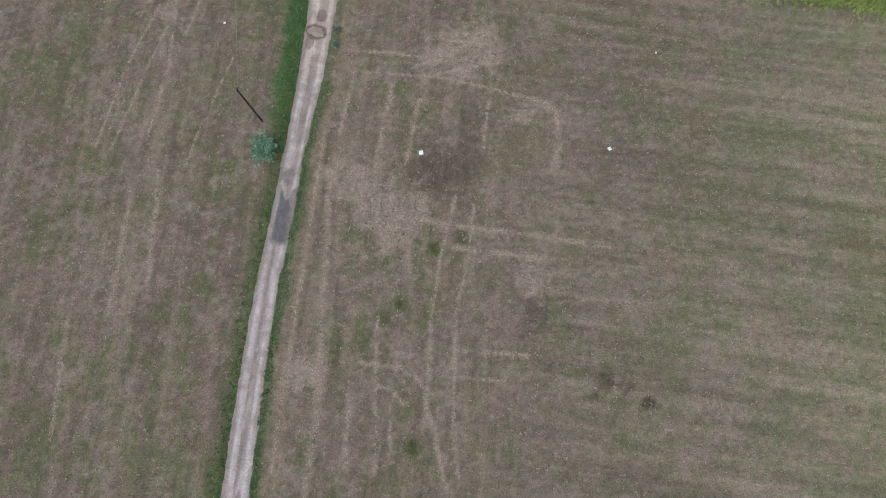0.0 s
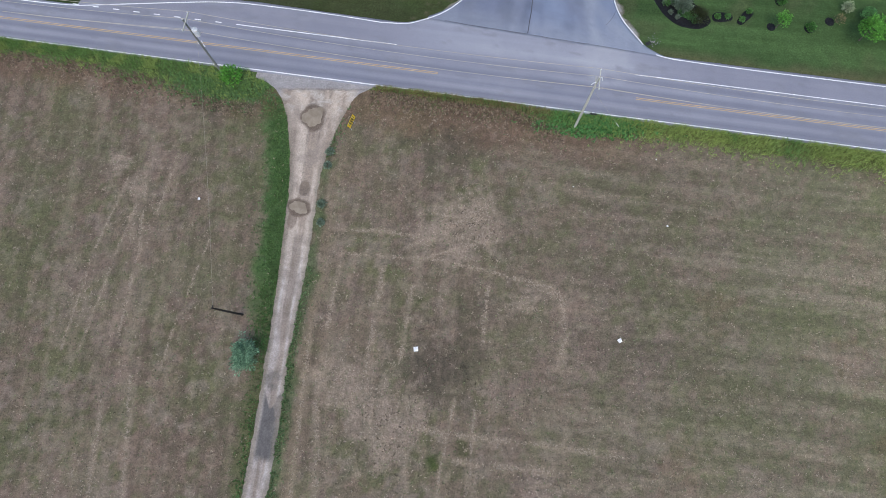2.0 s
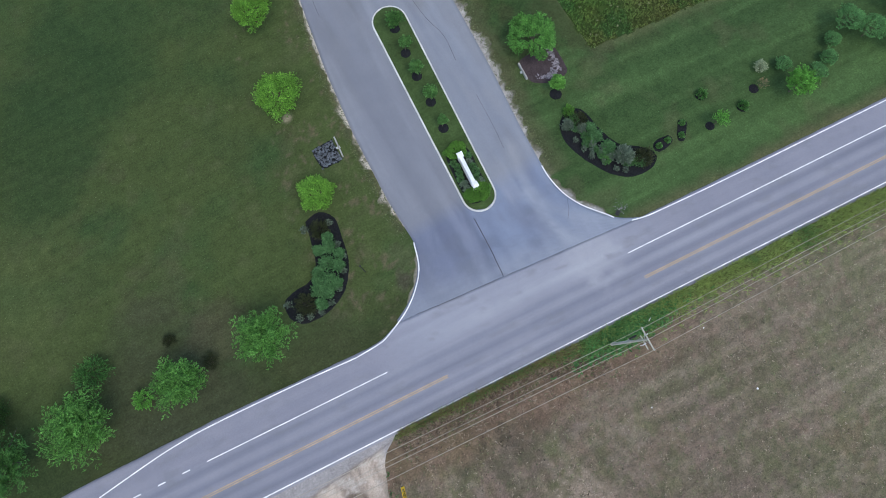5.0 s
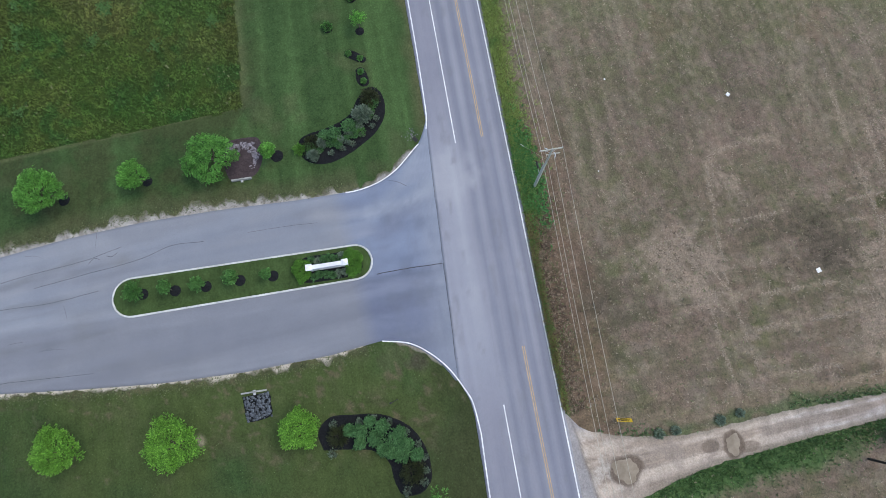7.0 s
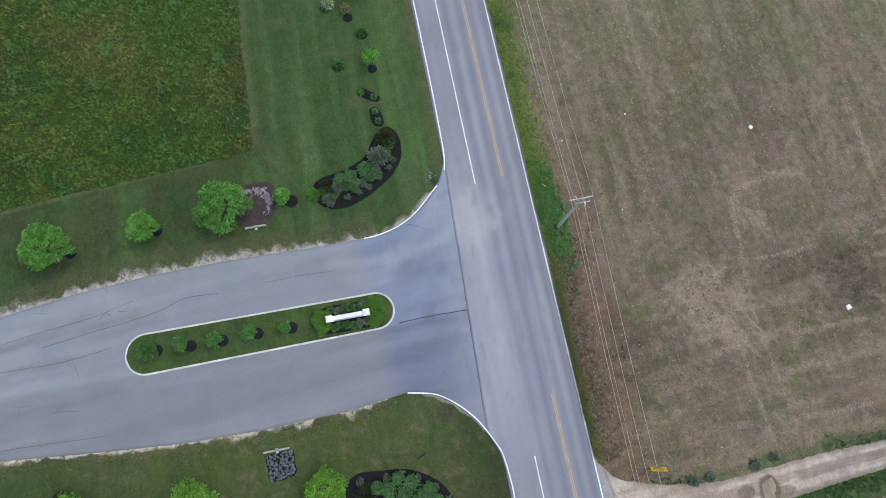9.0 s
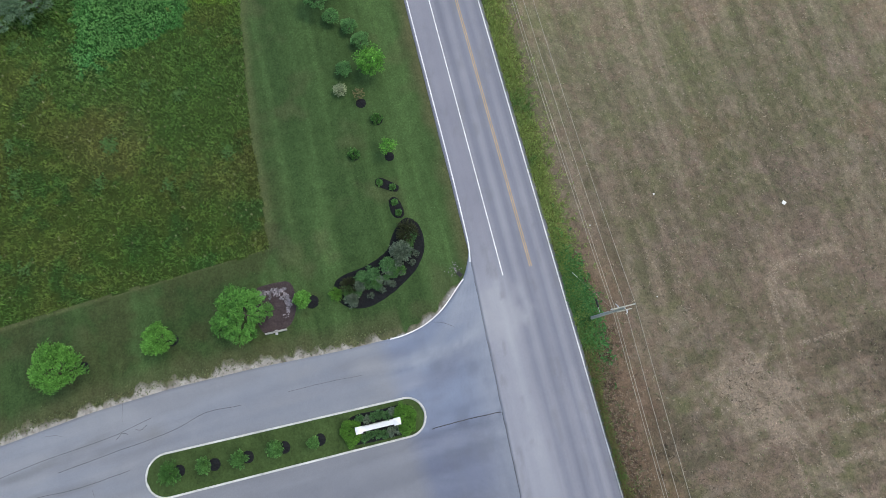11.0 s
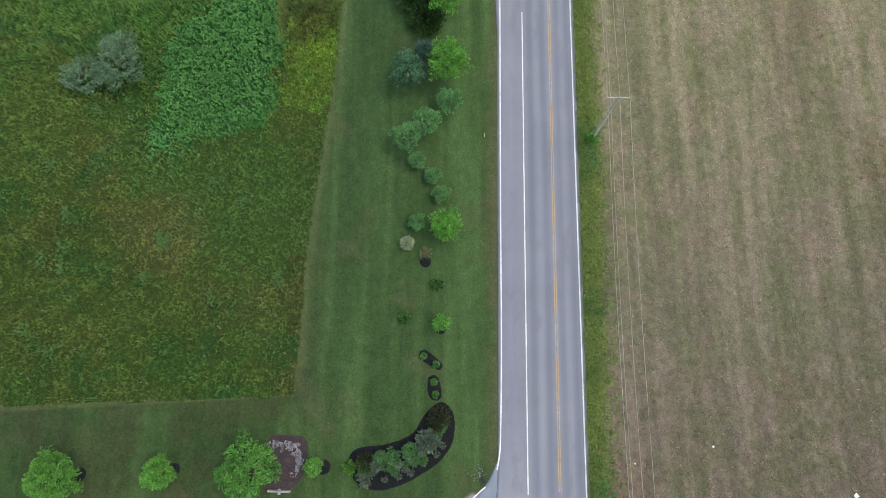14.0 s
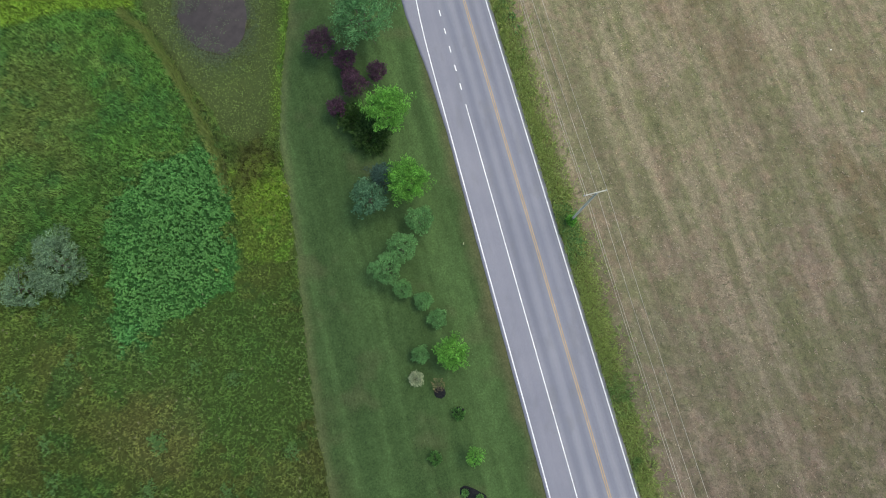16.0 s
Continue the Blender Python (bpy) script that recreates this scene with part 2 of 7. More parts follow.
def slab(outline, top, thick=0.06, bevel=0.0):
    """A flat piece with the given outline and real thickness."""
    bm = bmesh.new()
    f = bm.faces.new([bm.verts.new((x, y, top)) for x, y in outline])
    if f.calc_area() and f.normal.z < 0:
        f.normal_flip()
    f.normal_update()
    if f.normal.z < 0:
        f.normal_flip()
    ring = list(f.verts)
    low = [bm.verts.new((v.co.x, v.co.y, top - thick)) for v in ring]
    for i in range(len(ring)):
        j = (i + 1) % len(ring)
        bm.faces.new((ring[j], ring[i], low[i], low[j]))
    bmesh.ops.triangulate(bm, faces=[f])
    return bm


def box(bm, size, at=(0, 0, 0), turn=0.0, bevel=0.0, tilt=(0, 0)):
    r = bmesh.ops.create_cube(bm, size=1, matrix=pose(*at, tilt[0], tilt[1], turn) @ Matrix.Diagonal((*size, 1)))
    if bevel:
        edges = {e for v in r["verts"] for e in v.link_edges}
        bmesh.ops.bevel(bm, geom=list(edges), offset=bevel, segments=2, affect="EDGES", profile=0.5)
    return bm


def rod(bm, a, b, r1, r2=None, sides=8):
    """A tapered round bar from a to b."""
    a, b = Vector(a), Vector(b)
    r2 = r1 if r2 is None else r2
    m = Matrix.Translation((a + b) / 2) @ (b - a).to_track_quat("Z", "Y").to_matrix().to_4x4()
    bmesh.ops.create_cone(bm, cap_ends=True, segments=sides, radius1=r1, radius2=r2, depth=(b - a).length, matrix=m)
    return bm


def strip(line, width, top=0.05):
    """A painted band along a line of points."""
    bm = bmesh.new()
    p = [Vector((x, y, 0)) for x, y in line]
    pairs = []
    for i, q in enumerate(p):
        d = (p[min(i + 1, len(p) - 1)] - p[max(i - 1, 0)]).normalized()
        n = Vector((-d.y, d.x, 0)) * width / 2
        pairs.append((bm.verts.new((q.x + n.x, q.y + n.y, top)), bm.verts.new((q.x - n.x, q.y - n.y, top))))
    for (a, b), (c, d) in zip(pairs, pairs[1:]):
        bm.faces.new((b, d, c, a))
    return bm


def smooth_line(points, steps=6):
    """Points along a soft curve through the given ones."""
    p = [Vector((*q, 0)) if len(q) == 2 else Vector(q) for q in points]
    p = [p[0] * 2 - p[1]] + p + [p[-1] * 2 - p[-2]]
    out = []
    for i in range(1, len(p) - 2):
        for k in range(steps):
            t = k / steps
            a, b, c, d = p[i - 1:i + 3]
            out.append(0.5 * (2 * b + (c - a) * t + (2 * a - 5 * b + 4 * c - d) * t * t + (3 * b - a - 3 * c + d) * t ** 3))
    out.append(p[-2])
    return [(q.x, q.y) for q in out]


# value noise on arrays, for spreading the ground's cover
def hashed(ix, iy, seed):
    n = (ix.astype(np.int64) * 374761393 + iy.astype(np.int64) * 668265263 + seed * 1442695041) & 0x7FFFFFFF
    n = ((n ^ (n >> 13)) * 1274126177) & 0x7FFFFFFF
    return ((n ^ (n >> 16)) & 0xFFFF) / 65535.0


def spread(x, y, size, seed=1, octaves=3, size_y=None):
    """Smooth noise between 0 and 1 with patches of about that many metres."""
    total, weight, amount = 0.0, 0.0, 1.0
    even, size_y = size_y is None, size_y or size
    for o in range(octaves):
        a = 0.62 + 1.1 * o + 0.37 * seed if even else 0.0
        u, v = (x * math.cos(a) - y * math.sin(a)) / size, (x * math.sin(a) + y * math.cos(a)) / size_y
        ix, iy = np.floor(u), np.floor(v)
        fu, fv = u - ix, v - iy
        fu, fv = fu * fu * (3 - 2 * fu), fv * fv * (3 - 2 * fv)
        s = seed + 17 * o
        a = hashed(ix, iy, s) * (1 - fu) + hashed(ix + 1, iy, s) * fu
        b = hashed(ix, iy + 1, s) * (1 - fu) + hashed(ix + 1, iy + 1, s) * fu
        total = total + amount * (a * (1 - fv) + b * fv)
        weight += amount
        amount *= 0.55
        size, size_y = size * 0.47, size_y * 0.47
    return total / weight


def step(a, b, x):
    t = np.clip((x - a) / (b - a), 0, 1)
    return t * t * (3 - 2 * t)


def disc(x, y, cx, cy, r, soft=0.5, seed=3, ragged=0.8):
    d = np.hypot(x - cx, y - cy) + ragged * r * (spread(x, y, max(0.8, r * 0.45), seed, 4) - 0.5) * 2
    return 1 - step(r * (1 - soft), r * (1 + soft), d)


# ---- the plan: the road runs nearly along x; u along it, v across it (north positive) ----
SLOPE = -0.0688
ROAD_TURN = math.degrees(math.atan(SLOPE))


def on_road(u, v):
    a = radians(ROAD_TURN)
    return (u * math.cos(a) - v * math.sin(a), 62.19 + u * math.sin(a) + v * math.cos(a))


def centre(x):
    return 62.19 + SLOPE * x


DRIVE_Y = [-400, -60, -18.5, -4, 6.8, 16, 22.9, 33, 39.8, 43.4, 46.6, 50.3, 54.4, 57, 58.4, 59.3, 59.8]
DRIVE_L = [-16, -17, -17.6, -18.1, -18.15, -17.85, -17.75, -17.75, -17.9, -18.0, -18.2, -18.85, -19.75, -20.9, -22.1, -23.5, -25.0]
DRIVE_R = [-12, -13.5, -14.2, -14.95, -15.2, -14.85, -14.95, -14.3, -14.2, -14.15, -14.1, -13.4, -12.3, -11.2, -10.2, -8.7, -8.2]
SIDE_Y = [72, 78.3, 84.6, 94.5, 104.2, 113.8, 123.4, 160, 400]
SIDE_L = [1, 4.25, 4.0, 4.45, 5.45, 7.0, 8.75, 14, 40]
SIDE_R = [24.5, 23.2, 23.6, 24.7, 25.4, 25.5, 25.0, 26, 50]
MEADOW_X = [38, 55, 66, 78, 88.3, 96.3, 106, 125, 400]
MEADOW_Y = [89.9, 88.4, 86.8, 84.9, 83.7, 81.2, 77.4, 70, 60]


def fall(x, y):
    """The ground drops away gently from the lawn into the meadow."""
    deep = np.interp(x - np.interp(y, SIDE_Y, SIDE_R), [2.5, 5, 15, 48, 62], [0.0, 0.5, 1.05, 2.1, 2.5])
    level = 1 - step(0.75, 1.35, np.hypot((x - 109.3) / 10.5, (y - 87.4) / 8.0))
    return -deep * step(16, 31, y - centre(x)) * (1 - level) - 2.45 * level


def meadow_mask(x, y):
    wob = (spread(x, y, 1.5, 5) - 0.5) * 0.5
    return (y + wob > np.interp(x, MEADOW_X, MEADOW_Y)) & (x + wob > 38.0 + 0.02 * (y - 90))


def inside(x, y, outline, rag, seed):
    """1 within an outline whose edge frays over about rag metres."""
    wx = x + 2 * rag * (spread(x, y, 1.6, seed, 4) - 0.5)
    wy = y + 2 * rag * (spread(x, y, 1.6, seed + 5, 4) - 0.5)
    hit = np.zeros(len(x), bool)
    for (x0, y0), (x1, y1) in zip(outline, outline[1:] + outline[:1]):
        hit ^= ((y0 > wy) != (y1 > wy)) & (wx < (x1 - x0) * (wy - y0) / ((y1 - y0) or 1e-9) + x0)
    return hit * 1.0


def verge_depth(x):
    """How far the green verge reaches into the field, deepest by the drive."""
    return np.interp(x, [-70, -57, -41.6, -35.4, -31, -24.5, -23, -8, 10, 14, 18, 26, 32, 60], [1.5, 1.6, 2.4, 3.5, 4.5, 5.0, 2.0, 0.35, 0.5, 1.6, 2.5, 2.4, 2.3, 2.6])


def mixc(c, d, f):
    return c * (1 - f[:, None]) + np.asarray(d)[None, :] * f[:, None]


PALE_PATCHES = [(3.8, 41.2, 3.2), (6.8, 43.4, 2.0), (8.4, 40.0, 1.6), (0.4, 39.2, 1.6), (5.2, 37.5, 1.2), (-2.3, 16.0, 4.0), (-7.5, 21.0, 3.5), (-11.0, -4.0, 2.2), (12.5, 32.0, 1.6), (15.4, 10.3, 1.8), (-40.5, 46.5, 1.3), (-38, 43, 1.2), (-36.3, 57.0, 1.6), (-46.4, 58.0, 1.6)]
DARK_PATCHES = [(3.6, 24.0, 3.6), (2.4, 22.6, 2.4), (6.4, 24.6, 2.2), (1.2, 28.0, 1.6), (7.5, 31.0, 1.6), (16.2, 5.6, 2.0), (2, 53, 4.5)]
FAINT_PALE = [(41, 27, 1.6), (39.3, 13.2, 1.8), (51, 11.6, 2.0), (53.6, 27.4, 1.6), (48.6, 4.4, 1.8), (70, 20, 2.0), (84, 35, 2.0)]
OLIVE_PATCHES = [(-48.5, 51.6, 4.5), (-50.4, 44.5, 5.0), (-25.2, 52.0, 2.6), (-24.4, 43.0, 3.2), (38, 20, 6.0), (-26, 33, 5.0), (30, 3, 6.0), (56, 18, 5.0), (-55, 30, 6.0)]
BURNT_SPOTS = [(24.8, -1.2, 1.3), (27.0, -1.4, 1.0), (29.6, -3.0, 0.7)]
GREEN_TUFTS = [(6.6, 14.6, 0.9), (3.2, 12.7, 0.8), (0.0, 5.4, 0.9), (-1.7, 3.7, 0.9), (3.2, -10.5, 1.0), (-0.6, 31.1, 1.2)]
TRACKS = [
    (0.26, [(5.2, 20.0), (4.5, 14.8), (4.1, 12.0), (3.8, 3.1), (4.4, -7.6)]), (0.24, [(7.6, 19.0), (7.5, 12.3), (6.7, 5.2), (7.6, -8.1), (8.9, -14.1)]),
    (0.3, [(-4.2, -1.9), (0.5, -1.9), (3.4, -3.2), (6.1, -10.5), (7.5, -14.8)]), (0.28, [(-3.6, -3.8), (-0.1, -4.6), (1.7, -6.0)]),
    (0.5, [(-11.4, 22.0), (-9.8, 9.7), (-9.4, 2.6), (-8.2, -7.7), (-8.1, -17.0)]), (0.35, [(-4.9, -5.7), (-4.0, -13.7)]), (0.35, [(-2.7, 3.8), (-1.8, -5.0), (-0.7, -13.6)]),
    (0.28, [(0.1, -6.5), (1.0, -12.6)]), (0.28, [(7.1, 0.7), (15.6, 1.0)]), (0.24, [(7.3, -2.4), (13.6, -2.2)]), (0.3, [(-10.0, 36.5), (-8.6, 36.4), (1.6, 36.6), (8.1, 35.6), (16.3, 34.1)]),
    (0.35, [(-10.8, 39.5), (-5.0, 39.7), (2.1, 39.0)]), (0.6, [(13.9, 34.3), (17.3, 33.1), (17.9, 28.5), (17.3, 24.4)]), (0.35, [(6.5, 45.6), (6.4, 37.7)]),
    (0.5, [(0.5, 16.5), (7.4, 15.9), (16.2, 15.8), (25.0, 15.1)]), (0.4, [(5.6, 13.2), (17.7, 12.9)]), (0.4, [(-10.3, 34.7), (-10.8, 27.0)]), (0.4, [(-4.8, 35.0), (-5.6, 22.0)]),
    (0.35, [(-1.0, 33.0), (-1.6, 24.0)]), (0.3, [(8.3, 33.6), (8.0, 26.0)]), (0.4, [(-12.8, 26.0), (-12.4, -16.0)]), (0.2, [(-38.8, 45.0), (-41.2, 34.9), (-42.6, 22.0)]),
    (0.2, [(-37.2, 41.0), (-38.6, 33.4), (-40.4, 22.0)]), (0.35, [(-36.6, 43.4), (-35.6, 35.4), (-36.0, 24.0)]), (0.14, [(-27.0, 37.0), (-29.4, 26.0), (-30.2, 20.0)]), (0.4, [(-36.3, 17.2), (-35.3, 0.5)]),
    (0.3, [(-2.2, 37.7), (3.2, 41.0), (9.1, 45.1)]), (0.3, [(-0.7, 36.2), (4.6, 38.3), (9.3, 39.6)]), (0.22, [(3.0, 43.4), (5.6, 40.4), (7.6, 38.6)]), (0.22, [(6.9, 45.4), (7.9, 41.8), (8.2, 38.0)]), (0.22, [(1.2, 42.4), (9.6, 42.0)]),
    (0.4, [(-40.2, 0.0), (-38.3, -14.2)]), (0.4, [(-33.5, 19.8), (-31.4, 5.1)]), (0.35, [(-33.0, 48.0), (-34.4, 40.0)]),
]
RUST_PATCHES = [(81.3, 23.5, 3.2), (63.3, 19.0, 2.4), (59.4, 16.3, 2.6), (55.0, 18.7, 1.6), (52.0, 27.7, 2.4), (74, 12, 3.0), (88, 30, 3.0), (31, 14, 2.2), (45, 6, 2.4), (36, 33, 2.0)]
PINK_PATCHES = [(58.7, 42.7, 2.4), (51.4, 27.2, 1.8), (40.3, 12.7, 2.6), (70, 30, 2.6), (80, 36, 2.4), (-41, 28, 3.6), (-37, 38, 3.2), (-38, 8, 4.0), (27, 8.5, 2.4)]
LUSH_PATCHES = [(43.6, 28.8, 4.2), (40.1, 41.8, 3.2), (62, 26, 4.0), (76, 34, 4.2), (35, 8, 4.0), (28, 20, 3.6), (56, 6, 4.0), (92, 22, 5.0)]


def field_cover(x, y):
    v = y - centre(x)
    east = step(4, 22, x + 6 * (spread(x, y, 14, 21) - 0.5))
    west = 1 - step(-22, -16, x)
    c = np.tile(np.array([[0.170, 0.133, 0.097]]), (len(x), 1))
    far_east = step(30, 52, x)
    c = mixc(c, (0.156, 0.135, 0.094), 0.7 * east)
    c = mixc(c, (0.156, 0.150, 0.094), 0.85 * far_east)
    c = mixc(c, (0.163, 0.121, 0.093), 0.8 * west)
    fine = spread(x, y, 1.3, 42, 3)
    c = mixc(c, (0.118, 0.121, 0.061), (0.8 - 0.35 * east) * step(0.47, 0.61, 0.62 * spread(x, y, 9, 41, 4) + 0.38 * fine))
    c = mixc(c, (0.186, 0.141, 0.118), (0.6 - 0.4 * far_east) * step(0.50, 0.63, 0.62 * spread(x, y, 6, 45, 4) + 0.38 * spread(x, y, 1.2, 46, 3)))
    # thin drifts of cut straw, up and down in the west, across in the east
    thin_ns = 0.7 * spread(x + 0.06 * y, y, 0.75, 63, 2, 19) + 0.3 * spread(x, y, 0.8, 64, 2)
    thin_ew = 0.65 * spread(x, y + 0.075 * x, 17, 65, 2, 0.8) + 0.35 * spread(x, y, 0.8, 66, 2)
    thin = thin_ew * east + thin_ns * (1 - east)
    c = mixc(c, (0.235, 0.182, 0.140), 0.5 * step(0.55, 0.68, thin))
    c = mixc(c, (0.098, 0.090, 0.058), 0.4 * step(0.44, 0.32, thin))
    hue = 0.6 * spread(x, y, 2.6, 67, 3) + 0.4 * spread(x, y, 0.7, 68, 2)
    c = mixc(c, (0.196, 0.140, 0.112), 0.5 * step(0.54, 0.66, hue))
    c = mixc(c, (0.122, 0.128, 0.066), 0.5 * step(0.45, 0.33, hue))
    # mowing lines, faint and broken: across the hill in the east, up and down in the west
    lines_ew = (0.55 + 0.2 * far_east) * spread(x, y + 0.075 * x, 26, 51, 3, 1.5) + (0.45 - 0.2 * far_east) * spread(x, y, 1.1, 52, 3, 0.8)
    lines_ns = 0.45 * spread(x + 0.10 * y, y, 1.5, 61, 3, 15) + 0.55 * spread(x, y, 1.0, 62, 3)
    tone = lines_ew * east + lines_ns * (1 - east)
    c = mixc(c, (0.222, 0.186, 0.138), (0.5 + 0.15 * east) * step(0.52, 0.68, tone))
    c = mixc(c, (0.100, 0.088, 0.060), 0.45 * step(0.47, 0.32, tone))
    c = mixc(c, (0.25, 0.20, 0.165), 0.5 * step(0.56, 0.70, 0.55 * spread(x, y, 3.2, 71, 4) + 0.45 * spread(x, y, 0.9, 72, 3)) * (1 - 0.4 * east - 0.4 * far_east))
    c = mixc(c, (0.088, 0.094, 0.05), (0.35 - 0.15 * east) * step(0.60, 0.74, spread(x, y, 2.0, 81, 4)))
    c = c * (1 + 0.08 * step(28, 45, x) + 0.30 * step(40, 85, x) + 0.10 * step(25, -10, y) * step(10, 40, x))[:, None]
    for places, colour, k, rag in ((PALE_PATCHES, (0.285, 0.226, 0.178), 0.8, 1.5), (DARK_PATCHES, (0.090, 0.076, 0.056), 0.68, 1.7), (FAINT_PALE, (0.24, 0.19, 0.16), 0.4, 1.5), (OLIVE_PATCHES, (0.112, 0.118, 0.060), 0.5, 1.4), (RUST_PATCHES, (0.190, 0.128, 0.088), 0.34, 1.7), (PINK_PATCHES, (0.235, 0.178, 0.146), 0.42, 1.7), (LUSH_PATCHES, (0.124, 0.134, 0.066), 0.35, 1.5), (BURNT_SPOTS, (0.055, 0.045, 0.032), 0.85, 1.2), (GREEN_TUFTS, (0.048, 0.066, 0.02), 0.85, 0.9)):
        for px, py, r in places:
            c = mixc(c, colour, k * disc(x, y, px, py, r, 0.5, 3, rag) * (0.55 + 0.45 * step(0.3, 0.6, fine)))
    for w, points in TRACKS:
        far = 0 * x + 99
        for (x0, y0), (x1, y1) in zip(points, points[1:]):
            d = np.array([x1 - x0, y1 - y0])
            f = np.clip(((x - x0) * d[0] + (y - y0) * d[1]) / (d @ d), 0, 1)
            far = np.minimum(far, np.hypot(x - x0 - f * d[0], y - y0 - f * d[1]))
        far = far + 0.35 * (spread(x, y, 2.4, 91) - 0.5)
        c = mixc(c, (0.285, 0.228, 0.172), 0.58 * (1 - step(w * 0.35, w * 1.4, far)) * step(0.2, 0.5, spread(x, y, 1.3, 93, 2)) * (1 - 0.35 * far_east))
    # greener ground beside the drive and the road
    l, r = np.interp(y, DRIVE_Y, DRIVE_L), np.interp(y, DRIVE_Y, DRIVE_R)
    ragged = 1.6 * (spread(x, y, 2.2, 101) - 0.5) + 0.8 * (spread(x, y, 0.8, 102) - 0.5)
    wide = step(16, 36, y)
    near_l = (1 - step(2.2, 3.9, l - x + ragged + 1.5 * (1 - wide))) * (x < l + 1) * (v < -3)
    c = mixc(c, (0.060, 0.122, 0.038), 0.92 * near_l * wide)
    c = mixc(c, (0.075, 0.095, 0.035), 0.7 * near_l * (1 - wide))
    near_r = (1 - step(0.5, 1.7, x - r + ragged)) * (x > r - 1) * (v < -3) * np.maximum(step(0.36, 0.55, spread(x, y, 2.4, 111, 2)), 1 - step(28, 36, y)) * (1 - step(50, 54, y))
    c = mixc(c, (0.085, 0.118, 0.052), 0.75 * near_r)
    tan_r = step(1.0, 1.8, x - r + ragged) * (1 - step(2.0, 3.4, x - r + ragged))
    c = mixc(c, (0.23, 0.18, 0.125), 0.45 * tan_r * (v < -8))
    c = c * (1 - np.outer(step(40, 75, x), np.array([0.0, 0.0, 0.07])))
    depth = verge_depth(x)
    verge = (1 - step(0.75, 1.15, (-3.1 - v + 0.8 * ragged) / depth)) * (v < 0) * (x < l + 0.5) + (1 - step(0.75, 1.25, (-3.1 - v + ragged) / depth)) * (v < 0) * (x > r - 0.5)
    verge = np.clip(verge, 0, 1)
    c = mixc(c, (0.150, 0.175, 0.060), 0.85 * verge * step(20, 28, x))
    c = mixc(c, (0.085, 0.130, 0.045), 0.85 * verge * (1 - step(20, 28, x)))
    rust = step(0.9, 1.3, (-3.1 - v + ragged) / depth) * (1 - step(4.0, 8.0, -3.1 - v + 2 * ragged)) * (1 - step(20, 34, x))
    c = mixc(c, (0.160, 0.102, 0.070), 0.6 * rust)
    return c


